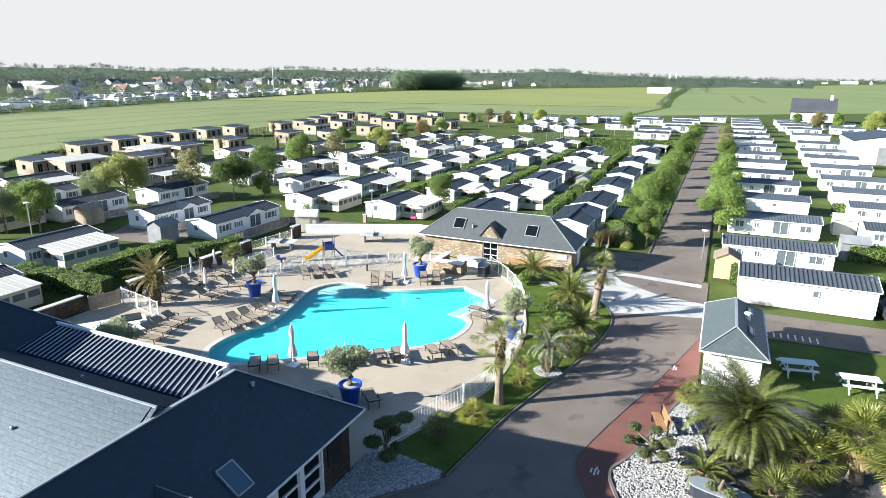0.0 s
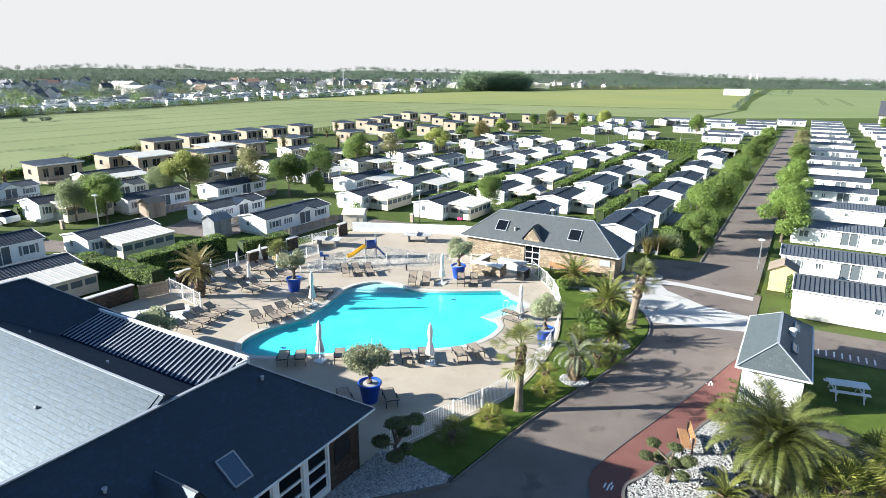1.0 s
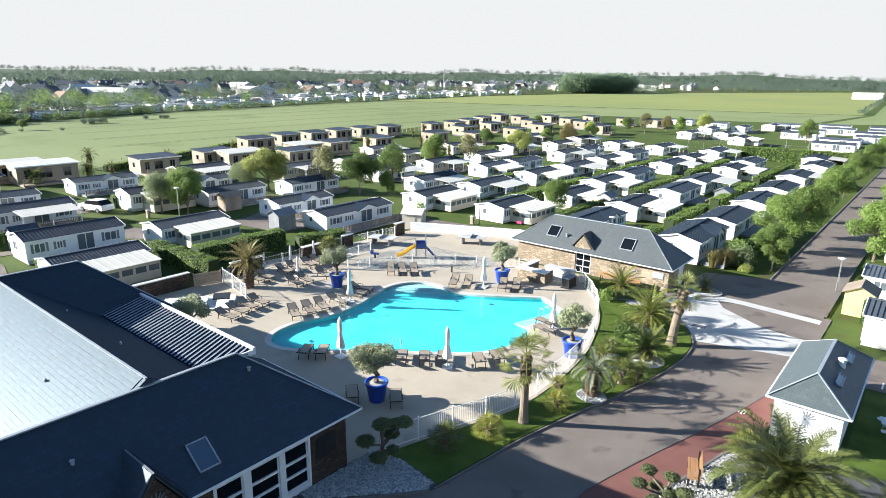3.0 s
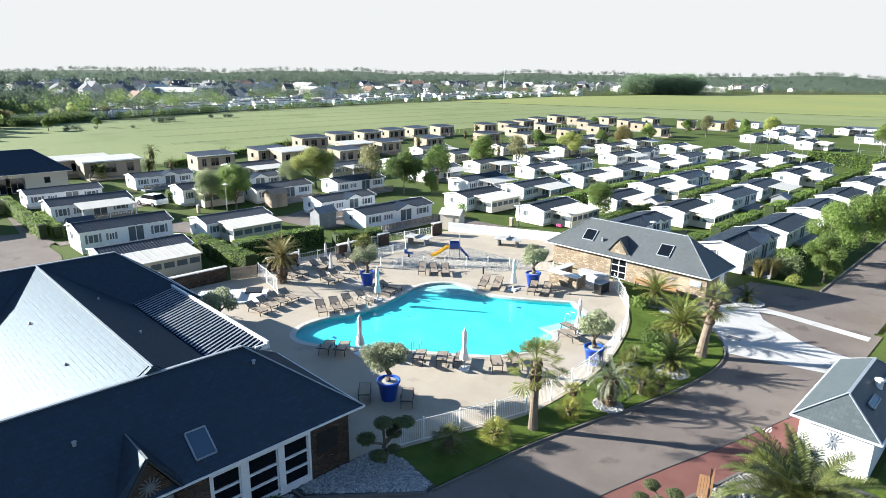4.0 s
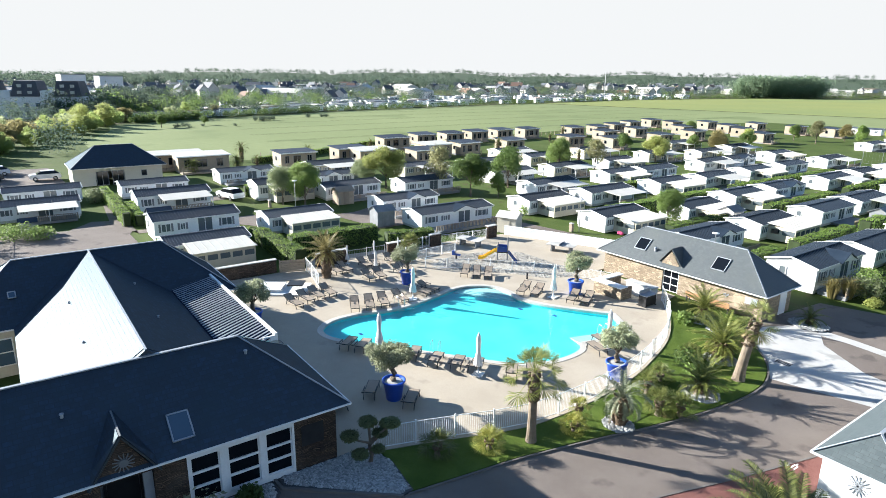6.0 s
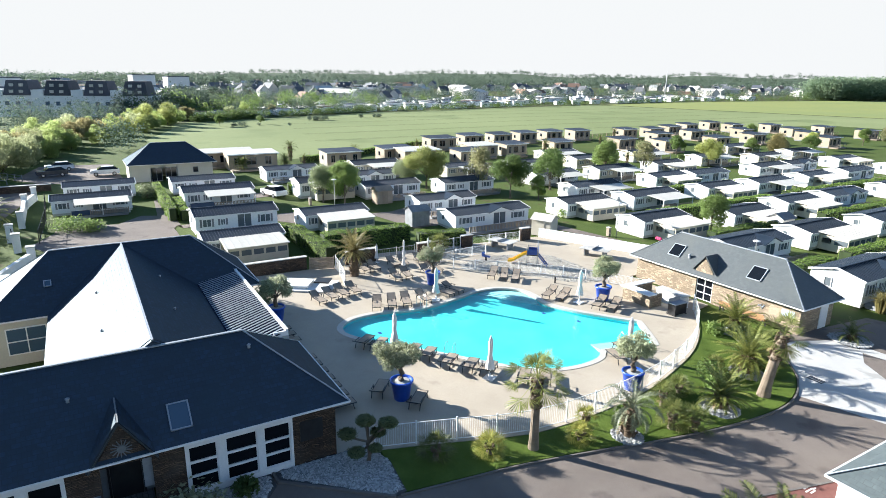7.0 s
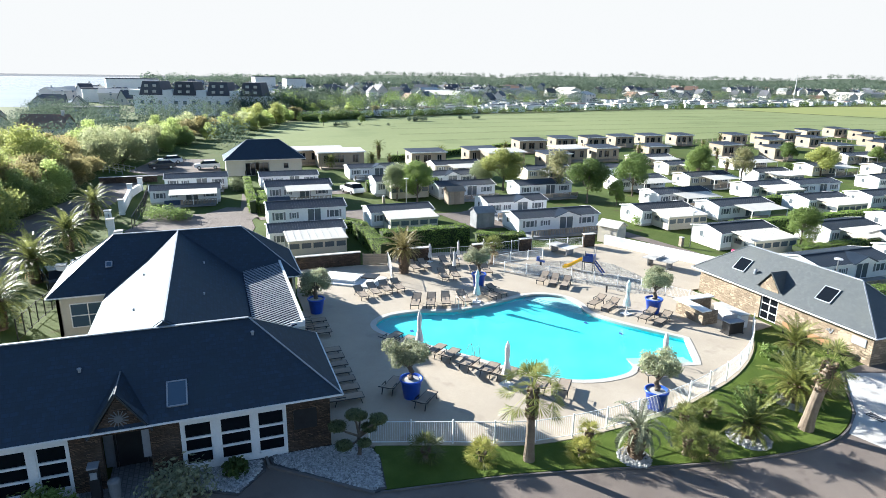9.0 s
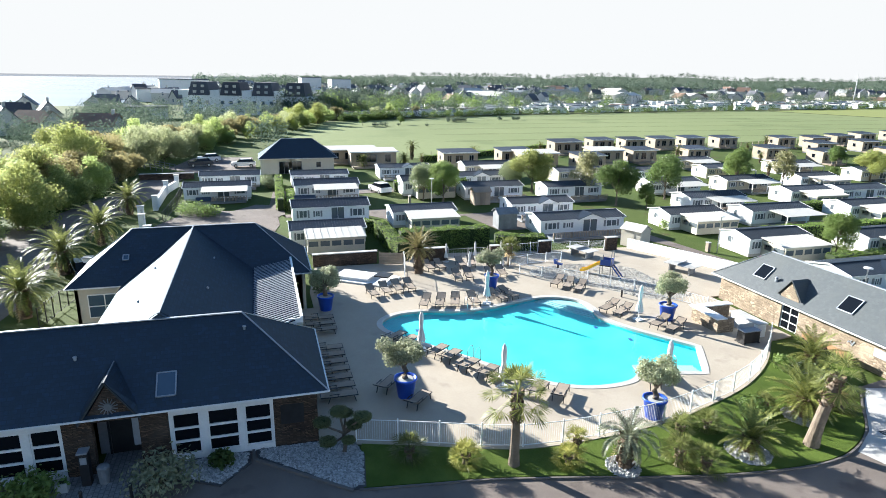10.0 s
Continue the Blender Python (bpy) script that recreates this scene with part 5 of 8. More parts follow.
shed(1.6, 55.9, 90, "yellow_wood", "timber", "yellow wooden garden shed with a felt roof")
shed(-39.9, 53.4, 25, "render", "awning", "cream plastered pool plant shed", 1.0)
shed(-50.2, 43.4, 90, "grey_wood", "grey_wood", "grey timber garden shed on the pitch")
shed(-62.0, 22.4, 90, "awning", "flat_roof", "pale garden shed beside the hedge")
shed(-63.4, 45.2, 90, "timber", "timber", "brown timber garden shed by the lane")
shed(-66.8, 10.6, 90, "grey_wood", "flat_roof", "grey garden shed in the shrubs", 0.7)
shed(-28.4, 77.6, 90, "awning", "grey_wood", "grey garden shed between mobile homes")
shed(-18.2, 92, 90, "grey_wood", "grey_wood", "grey timber garden shed on the pitch")
shed(12.4, 66.5, 0, "grey_wood", "grey_wood", "weathered grey garden shed between homes")
shed(13.2, 77.5, 0, "awning", "awning", "pale garden shed behind a hedge")


# ---- plants ----
def tree_proto(seed, height, spread, mat, label, count=11500, leaf=0.11, trunk_h=0.3, name="tree"):
    rng = np.random.default_rng(seed)
    ob = thing(name, label, "tree", "trees of the park")
    th = height * trunk_h
    g = Geo().tube([(0, 0, -0.05), (0.03, 0.02, th * 0.5), (0.0, 0.05, th), (0.08, 0, height * 0.6)], [0.2, 0.15, 0.12, 0.05], 7)
    cs, ss = [], []
    for i in range(13):
        a = rng.random() * 6.28
        zz = rng.random()
        rad = spread * (0.25 + 0.55 * rng.random()) * math.sin(math.pi * (0.18 + 0.74 * zz))
        c = (rad * math.cos(a), rad * math.sin(a), th * 0.9 + (height - th) * (0.14 + 0.72 * zz))
        s = spread * (0.28 + 0.2 * rng.random())
        cs.append(c)
        ss.append((s, s, s * 0.85))
        if i < 8:
            g.tube([(0, 0, th * (0.8 + 0.3 * zz)), (c[0] * 0.5, c[1] * 0.5, (th + c[2]) / 2), c], [0.06, 0.04, 0.015], 5)
    part("trunk", g, "bark", ob)
    part("crown", leaves(cs, ss, rng, count, leaf), mat, ob, kind="stuff")
    return ob


def plant_all(protos, places):
    for i, p in enumerate(places):
        proto = protos[p[3] if len(p) > 3 else i % len(protos)]
        s = p[2]
        put_one(proto, pose(p[0], p[1], -0.05, 0, 0, (i * 67) % 360) @ Matrix.Diagonal((s * (0.95 + 0.02 * (i % 5)), s, s, 1)))


def put_one(proto, m):
    if id(proto) in USED:
        return copy_thing(proto, m)
    proto.matrix_basis = m
    USED.add(id(proto))
    return proto


T_GREEN = tree_proto(1, 6.4, 2.85, "leaf", "leafy green deciduous tree with full crown", trunk_h=0.2)
T_GREEN2 = tree_proto(2, 6.4, 2.6, "leaf", "leafy green deciduous tree with full crown", trunk_h=0.16)
T_DARK = tree_proto(3, 6.4, 3.2, "leaf_dark", "dense dark green tree beside the pitches")
T_LIME = tree_proto(4, 6.4, 3.2, "leaf_lime", "yellow-green young tree in spring leaf")
T_PALE = tree_proto(5, 6.4, 2.69, "leaf_pale", "sparse pale tree just in leaf", 2600, 0.15)
T_BROWN = tree_proto(6, 6.4, 3.58, "leaf_brown", "brownish tree in young leaf")
T_GREY = tree_proto(7, 6.4, 3.84, "leaf_grey", "grey-green willow-like tree with loose crown")
B_GREEN = tree_proto(21, 9.2, 5.2, "leaf_thin", "large leafy tree along the west road", 11000, 0.18, 0.06)
B_LIME = tree_proto(22, 9.0, 5.2, "leaf_lime", "large yellow-green tree along the west road", 11000, 0.18, 0.06)
B_BROWN = tree_proto(23, 8.0, 5.2, "leaf_brown", "large brownish tree along the west road", 11000, 0.18, 0.06)
B_GREY = tree_proto(24, 8.4, 5.4, "leaf_thin_grey", "large grey-green tree near the car park", 11000, 0.18, 0.06)
BIG = [B_GREEN, B_LIME, B_BROWN, B_GREY]
KINDS = [T_GREEN, T_GREEN2, T_DARK, T_LIME, T_PALE, T_BROWN, T_GREY]
plant_all(KINDS, [(-64.9, 40.5, 0.88, 0), (-67.2, 38.4, 0.75, 6), (-71.6, 42.9, 0.75, 1), (-74.0, 40.2, 0.6, 6), (-70.2, 55.7, 1.0, 3), (-73.5, 53.5, 0.85, 6), (-64.6, 61.6, 1.02, 4), (-58.6, 62.7, 0.95, 2), (-61.4, 72.2, 1.03, 2), (-68.3, 90.4, 1.1, 0), (-71.0, 92.5, 0.9, 0), (-56.0, 65.6, 0.75, 1),
                  (-65.8, 97.1, 0.9, 4), (-69.3, 111.1, 0.55, 1), (-67.7, 117.6, 0.85, 3), (-75.7, 142.9, 0.7, 0), (-71.1, 144.9, 0.8, 5), (-71.6, 159.6, 0.7, 2), (-102.6, 183, 0.75, 0), (-76.4, 193, 0.8, 0), (-68.7, 189, 0.95, 4),
                  (-68.1, 205, 0.9, 5), (-62, 200, 0.9, 0), (-58, 210, 0.9, 3), (-32.0, 70.6, 0.78, 0), (-26.4, 194.5, 1.1, 0), (-76, 168, 0.7, 3), (-84, 128, 0.7, 2)])
plant_all(KINDS, [(-5.7, 62.9, 0.95, 1), (-7.0, 70.7, 1.02, 0), (-6.2, 79.0, 1.0, 0), (-6.4, 88.0, 1.02, 1), (-6.4, 98.2, 1.0, 0), (-6.4, 109, 1.02, 1), (-6.5, 121, 0.98, 0), (-6.6, 132, 1.0, 1), (-6.6, 144, 0.95, 0), (-6.6, 157, 0.95, 1), (-6.6, 170, 0.9, 0), (-6.4, 186, 0.9, 1),
                  (0.9, 72.6, 1.05, 0), (1.2, 86, 0.95, 1), (1.0, 96.8, 1.05, 0), (1.0, 110, 0.95, 1), (0.9, 124.4, 1.0, 0), (0.8, 138, 0.85, 4), (0.6, 150, 0.85, 1), (0.6, 166, 0.8, 4), (0.6, 184, 0.8, 0)])
# the wooded edge along the west road and the field
plant_all(BIG, [(-89.8, -8.8, 0.94, 1), (-98, -9.5, 0.85, 0), (-81, -10, 0.85, 0), (-73, -9, 0.85, 1), (-34, -12, 0.80, 0), (-41, -9.5, 0.83, 0), (-46, -9.8, 0.83, 1), (-51, -8.6, 0.76, 0), (-56.5, -10.6, 0.80, 1), (-60.5, -6.6, 0.81, 1), (-65.5, -8.4, 0.89, 0), (-70.5, -5.4, 0.72, 0), (-75, -8.2, 0.85, 2), (-79.4, -4.2, 0.72, 0), (-83, -8.2, 0.89, 2), (-87.2, -3.0, 0.68, 2), (-92, -6, 0.85, 2), (-96.4, -3.0, 0.64, 2),
                (-103, -7.8, 0.95, 2), (-108, -2.5, 0.85, 3), (-114, 0.2, 0.95, 3), (-119, -3.5, 0.95, 3), (-122.5, 3.2, 0.76, 3), (-129, 0.2, 0.90, 2), (-132.5, 6.4, 0.58, 0), (-139, 6, 0.65, 0), (-145, 10.2, 0.58, 0), (-151, 10, 0.62, 2), (-158, 15.6, 0.58, 0), (-166, 19, 0.58, 0), (-174, 23, 0.55, 1), (-183, 27.5, 0.58, 1),
                (-192, 31, 0.58, 0), (-202, 33.6, 0.65, 0), (-212, 36, 0.62, 0), (-48, -18, 0.87, 0), (-62, -16, 0.98, 2), (-78, -15, 0.94, 0), (-96, -13, 0.89, 1), (-112, -10, 0.95, 2), (-128, -7, 0.95, 0), (-146, 2, 0.65, 2), (-162, 8, 0.65, 0), (-180, 15, 0.65, 0), (-198, 22, 0.65, 2), (-215, 27, 0.68, 0), (-137, 3, 0.81, 3), (-148, 7, 0.81, 0), (-160, 11, 0.76, 2), (-169, 15, 0.81, 2), (-178, 20, 0.76, 0), (-188, 26, 0.76, 3), (-197, 30, 0.81, 1), (-206, 37, 0.81, 1), (-216, 41, 0.76, 0), (-226, 46, 0.76, 2), (-236, 54, 0.76, 0), (-222, 32, 0.85, 0), (-240, 42, 0.85, 2), (-232, 62, 0.66, 3), (-244, 70, 0.76, 0), (-250, 82, 0.66, 2), (-155, 3, 0.85, 0), (-175, 10, 0.85, 3)])
plant_all(KINDS, [(-197.2, 51.2, 0.62, 2), (-201.5, 65.2, 0.5, 2)])
plant_all(KINDS, [(32, 227, 1.1, 0), (39, 212, 1.2, 3), (46, 222, 1.2, 0), (28, 236, 1.1, 5), (52, 214, 1.3, 1), (22, 240, 0.9, 0), (60, 225, 1.3, 3)])


def shrub(x, y, r, h, mat, label, count=700, leaf=0.09, seed=0):
    rng = np.random.default_rng(seed + 100)
    cs = [(r * 0.5 * math.cos(a), r * 0.5 * math.sin(a), h * 0.45) for a in np.arange(0, 6.2, 1.25)] + [(0, 0, h * 0.55)]
    ob = thing("shrub", label, "shrub", "", pose(x, y, 0, 0, 0, seed * 40))
    part("stems", Geo().tube([(0, 0, 0), (0, 0, h * 0.5)], [0.06, 0.02], 5).tube([(0, 0, 0), (r * 0.4, 0, h * 0.5)], [0.05, 0.02], 5), "bark", ob)
    part("foliage", leaves(cs, [(r * 0.62, r * 0.62, h * 0.48)] * 6, rng, count, leaf, shell=0.6), mat, ob, kind="stuff")


for i, (x, y, r, h, mt, lb) in enumerate([(-11.2, 13.1, 1.35, 1.5, "olive_leaf", "rounded grey-green shrub by the entrance"), (-11.6, 8.2, 1.1, 1.2, "leaf", "clipped green shrub by the entrance"), (-11.4, 10.9 - 4.0, 0.9, 1.0, "leaf_grey", "grey-green shrub along the wall"),
                                          (-12.1, 15.2, 0.5, 0.8, "leaf_dark", "dark small shrub in gravel"), (-8.2, 62.3, 1.2, 2.1, "leaf_grey", "white-flecked variegated bush at the lane corner"), (-9.0, 64.0, 1.3, 2.2, "leaf", "green bush at the lane corner"), (-7.4, 61.0, 0.6, 0.7, "leaf_lime", "low bush at the kerb"),
                                          (-64.6, 9.2, 1.9, 1.6, "leaf_dark", "dark shrub before a mobile home"), (-63.2, 11.2, 1.5, 1.4, "leaf_dark", "dark rounded shrub before a mobile home"), (-45.5, 61.0, 0.8, 1.2, "leaf", "green bush beside a mobile home"),
                                          (-12.6, 47.4, 0.7, 0.9, "leaf_grey", "grey-leaved shrub by the fence"), (-13.4, 46.2, 0.6, 0.9, "leaf", "green shrub by the fence"), (-9.5, 40.5, 0.8, 1.0, "leaf_dark", "dark shrub in the palm bed"), (-9.3, 43.4, 0.8, 0.9, "leaf_brown", "brownish low shrub in the palm bed"),
                                          (-10.2, 44.6, 0.7, 0.8, "leaf_dark", "dark low shrub in the palm bed"), (-8.4, 39.4, 0.6, 0.8, "leaf", "green low shrub in the palm bed"), (-33.5, 21.6, 0.9, 1.2, "leaf_grey", "grey olive-like bush at the terrace corner"), (-80.5, 18.5, 1.1, 2.2, "leaf_grey", "grey bush behind a mobile home"),
                                          (-33.9, 66.6, 0.5, 0.8, "flower", "pink flowering bush at a mobile home")]):
    if mt == "flower":
        shrub(x, y, r, h, "leaf", lb, 300, 0.09, i)
    else:
        shrub(x, y, r, h, mt, lb, 1100 if r > 1 else 500, 0.1, i)
for k in range(3):
    solid("flower_pot", Geo().ring([(0.1, 0.35), (0.16, 0.42), (0.15, 0.6), (0.06, 0.68)], 8, pose(-30.9 + 0.22 * (k % 3), 60.6 + 0.25 * (k // 3), 0.3)), "flower", "pink flowers in a pot on a terrace", "flowers", group="terrace flowers")


def hedge(pts, w, h, label, seed):
    """A clipped hedge: a core coloured dark as inner shade, under a skin of leaves."""
    rng = np.random.default_rng(seed)
    ob = thing("hedge", label, "hedge", "hedges")
    g = Geo()
    vs, fs = [], []
    for a, b in zip(pts, pts[1:]):
        a, b = Vector(a), Vector(b)
        d = (b - a)
        L = d.length
        m = Matrix.Translation((a.x, a.y, 0)) @ Matrix.Rotation(math.atan2(d.y, d.x), 4, "Z")
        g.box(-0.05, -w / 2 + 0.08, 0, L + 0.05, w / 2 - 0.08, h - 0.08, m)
        dist = min(1.0, 45 / max(20, math.hypot(a.x - 8, a.y - 8)))
        size = 0.06 / dist ** 0.8
        cnt = int(L * (2 * h + w) * 0.75 / (size * size * 1.1))
        cnt = min(cnt, 16000)
        u = rng.random(cnt) * (2 * h + w)
        x = rng.random(cnt) * L
        y = np.where(u < h, -w / 2, np.where(u < h + w, u - h - w / 2, w / 2))
        z = np.where(u < h, u, np.where(u < h + w, h, u - h - w))
        nrm = np.stack([np.zeros(cnt), np.where(u < h, -1.0, np.where(u < h + w, 0, 1.0)), np.where((u > h) & (u < h + w), 1.0, 0.2)], 1)
        wob = 0.08 * np.sin(x * 1.7 + seed) + 0.05 * np.sin(x * 4.1)
        pos = np.stack([x, y, z], 1) + nrm * (wob + rng.normal(size=cnt) * 0.035)[:, None]
        nrm = nrm + rng.normal(size=(cnt, 3)) * 0.7
        nrm /= np.linalg.norm(nrm, axis=1)[:, None]
        t = np.cross(nrm, rng.normal(size=(cnt, 3)))
        t /= np.linalg.norm(t, axis=1)[:, None]
        s = np.cross(nrm, t)
        sz = size * (0.6 + 0.8 * rng.random(cnt))[:, None]
        quad = np.stack([pos - t * sz, pos - s * sz * 0.6, pos + t * sz, pos + s * sz * 0.6], 1).reshape(-1, 3)
        mm = np.array(m)
        quad = quad @ mm[:3, :3].T + mm[:3, 3]
        k = len(vs)
        vs += quad.tolist()
        fs += (np.arange(cnt * 4).reshape(-1, 4) + k).tolist()
    part("core", g, "shaded_leaf_core", ob)
    part("foliage", (vs, fs), "hedge", ob, kind="stuff")


for i, (pts, w, h) in enumerate([([(-40.7, 29.6), (-44.0, 29.3), (-50.2, 29.2)], 1.2, 1.5), ([(-44.6, 30.2), (-44.6, 39.2)], 1.4, 1.7), ([(-41.8, 39.0), (-40.6, 43.6)], 1.3, 1.5), ([(-51.0, 20.0), (-51.6, 29.0)], 0.9, 1.3),
                                 ([(-64.5, 19.6), (-84.4, 20.0)], 0.85, 1.5), ([(-17.6, 58.5), (-17.6, 67)], 1.2, 1.5), ([(-28.6, 66), (-28.6, 80)], 1.2, 1.4), ([(-28.5, 86), (-28.5, 104)], 1.2, 1.4), ([(-17.6, 70), (-17.6, 82)], 1.2, 1.5), ([(-17.6, 86), (-17.6, 104)], 1.2, 1.5), ([(-38.6, 68), (-38.6, 92)], 1.2, 1.4), ([(-39, 96), (-39, 128)], 1.2, 1.4),
                                 ([(-28.5, 108), (-28.5, 130)], 1.2, 1.5), ([(-18, 108), (-18, 134)], 1.2, 1.6), ([(-30, 146), (-8.6, 148)], 1.6, 2.6), ([(-49, 78), (-49, 104)], 1.2, 1.4), ([(-8.6, 66), (-8.6, 80)], 1.0, 1.3), ([(2.0, 54.2), (25, 55.2)], 1.2, 1.5), ([(12, 66), (30, 67)], 1.2, 1.5), ([(13.5, 88), (26, 89)], 1.0, 1.5),
                                 ([(-106, 48), (-112, 62), (-122, 80), (-124, 96), (-126, 128)], 0.9, 1.0), ([(-64, 20.8), (-73, 21.2)], 0.9, 1.2), ([(-74.8, 36), (-74.8, 47)], 0.9, 1.5)]):
    hedge(pts, w, h, "clipped green hedge between the pitches", 300 + i)


# ---- palms ----
def feather_frond(g_v, g_f, rng, base, azim, elev, length, droop, n=20, width=0.34, up=0.5):
    """One arching frond with two rows of leaflets."""
    pts = []
    p = Vector(base)
    e = elev
    step = length / n
    for i in range(n + 1):
        pts.append(p.copy())
        d = Vector((math.cos(azim) * math.cos(e), math.sin(azim) * math.cos(e), math.sin(e)))
        p = p + d * step
        e -= droop / n * (0.6 + 0.8 * i / n)
    side = Vector((-math.sin(azim), math.cos(azim), 0))
    k = len(g_v)
    for i, q in enumerate(pts):
        w = 0.028 * (1 - 0.8 * i / n)
        g_v.append(tuple(q - side * w))
        g_v.append(tuple(q + side * w))
    for i in range(n):
        g_f.append((k + 2 * i, k + 2 * i + 1, k + 2 * i + 3, k + 2 * i + 2))
    for i in range(2, n + 1):
        t = i / n
        fwd = (pts[i] - pts[i - 1]).normalized()
        nrm = side.cross(fwd).normalized() * -1
        if nrm.z < 0:
            nrm = -nrm
        ll = width * length * 0.5 * (math.sin(math.pi * (0.12 + 0.80 * t)) ** 0.7)
        for s in (-1, 1):
            d = (side * s * 0.85 + fwd * 0.6 + nrm * up + Vector(rng.normal(size=3)) * 0.1).normalized()
            wv = fwd * 0.036 * (length / 2.2) * min(1.0, 45 / n)
            tip = pts[i] + d * ll - Vector((0, 0, 0.18 * ll))
            mid = pts[i] + d * ll * 0.55
            k = len(g_v)
            g_v += [tuple(pts[i] - wv * 0.5), tuple(mid - wv * 0.6), tuple(tip), tuple(mid + wv * 0.6), tuple(pts[i] + wv * 0.5)]
            g_f += [(k, k + 1, k + 3, k + 4), (k + 1, k + 2, k + 3)]


def feather_palm(seed, trunk_h, r, fronds, length, mat, label, boot=True, group="feather palms", name="palm", bend=1.0, leaflets=40):
    rng = np.random.default_rng(seed)
    ob = thing(name, label, "palm tree", group)
    prof = [(r * 1.25, -0.05), (r, 0.15), (r * 0.95, trunk_h * 0.6), (r * 1.15, trunk_h * 0.85), (r * 0.9, trunk_h)]
    part("trunk", Geo().ring(prof, 12), "palm_boot", ob)
    g = Geo()
    for i in range(int(26 + 60 * trunk_h)):
        a, z = rng.random() * 6.28, trunk_h * (0.05 + 0.95 * rng.random())
        c = Vector((math.cos(a) * r, math.sin(a) * r, z))
        g.bar(c, c + Vector((math.cos(a) * 0.12, math.sin(a) * 0.12, 0.16)), 0.1, 0.04)
    part("leaf_base", g, "palm_boot", ob, kind="stuff")
    v, f, dv, df = [], [], [], []
    for i in range(fronds):
        t = (i + 0.5) / fronds
        el = math.radians(82 - 95 * t ** 0.85)
        feather_frond(v, f, rng, (0, 0, trunk_h - 0.1 * t), i * 2.39996 + rng.normal() * 0.1, el, length * (0.75 + 0.3 * math.sin(math.pi * min(1, t + 0.25))) * (0.92 + 0.16 * rng.random()), (1.0 + 0.75 * t) * bend, leaflets, 0.3, 0.35)
    part("crown", (v, f), mat, ob, kind="stuff")
    for i in range(max(3, fronds // 9)):
        feather_frond(dv, df, rng, (0, 0, trunk_h - 0.2), i * 2.1 + 0.4, math.radians(-35), length * 0.7, 0.9, 12)
    part("dry_fronds", (dv, df), "palm_dry", ob, kind="stuff")
    return ob


def fan_leaf(v, f, base, azim, elev, stalk, rad, rng, blades=21):
    d = Vector((math.cos(azim) * math.cos(elev), math.sin(azim) * math.cos(elev), math.sin(elev)))
    side = Vector((-math.sin(azim), math.cos(azim), 0))
    nrm = d.cross(side)
    c = Vector(base) + d * stalk - Vector((0, 0, 0.12 * stalk))
    k = len(v)
    b = Vector(base)
    v += [tuple(b - side * 0.02), tuple(b + side * 0.02), tuple(c + side * 0.015), tuple(c - side * 0.015)]
    f.append((k, k + 1, k + 2, k + 3))
    for i in range(blades):
        a = math.radians(-86 + 172 * i / (blades - 1)) + rng.normal() * 0.03
        u = (d * math.cos(a) + side * math.sin(a)).normalized()
        w = (side * math.cos(a) - d * math.sin(a)) * rad * 0.034
        fold = nrm * (0.05 * rad if i % 2 else -0.05 * rad)
        tip = c + u * rad * (0.85 + 0.25 * rng.random()) - Vector((0, 0, rad * (0.08 + 0.12 * abs(math.sin(a)))))
        mid = c + u * rad * 0.6 + fold - Vector((0, 0, rad * 0.08))
        k = len(v)
        v += [tuple(c), tuple(mid - w), tuple(tip), tuple(mid + w)]
        f.append((k, k + 1, k + 2, k + 3))


def fan_palm(seed, trunk_h, r, n, rad, mat, label, stalk=0.7, lean=0.0, dry=8, spread=100):
    rng = np.random.default_rng(seed)
    ob = thing("palm", label, "palm tree", "fan palms")
    pts = [(lean * max(0.0, z / trunk_h) ** 1.3, 0, float(z)) for z in np.linspace(-0.05, trunk_h, 7)]
    part("trunk", Geo().tube(pts, [r * 1.35, r * 1.1, r, r * 0.95, r * 0.9, r * 0.95, r * 0.8], 12), "palm_bark", ob)
    g = Geo()
    for i in range(int(75 * max(trunk_h * 0.4, 0.5))):
        a, t = rng.random() * 6.28, 0.58 + 0.42 * rng.random()
        c = Vector((lean * t ** 1.3 + math.cos(a) * r * 0.9, math.sin(a) * r * 0.9, trunk_h * t))
        g.bar(c, c + Vector((math.cos(a) * 0.1, math.sin(a) * 0.1, 0.13)), 0.11, 0.04)
    part("leaf_base", g, "palm_boot", ob, kind="stuff")
    v, f, dv, df = [], [], [], []
    top = (lean, 0, trunk_h)
    for i in range(n):
        t = (i + 0.5) / n
        fan_leaf(v, f, top, i * 2.39996, math.radians(84 - spread * t), stalk * (0.75 + 0.5 * rng.random()), rad * (0.85 + 0.3 * rng.random()), rng)
    part("crown", (v, f), mat, ob, kind="stuff")
    for i in range(dry):
        fan_leaf(dv, df, (lean, 0, trunk_h - 0.15), i * 2.2 + 0.3, math.radians(-42 - 20 * rng.random()), stalk * 0.8, rad * 0.75, rng)
    if dry:
        part("dry_fronds", (dv, df), "palm_dry", ob, kind="stuff")
    return ob


def at(ob, x, y, ang=0, z=0.03):
    ob.matrix_basis = pose(x, y, z, 0, 0, ang)
    return ob


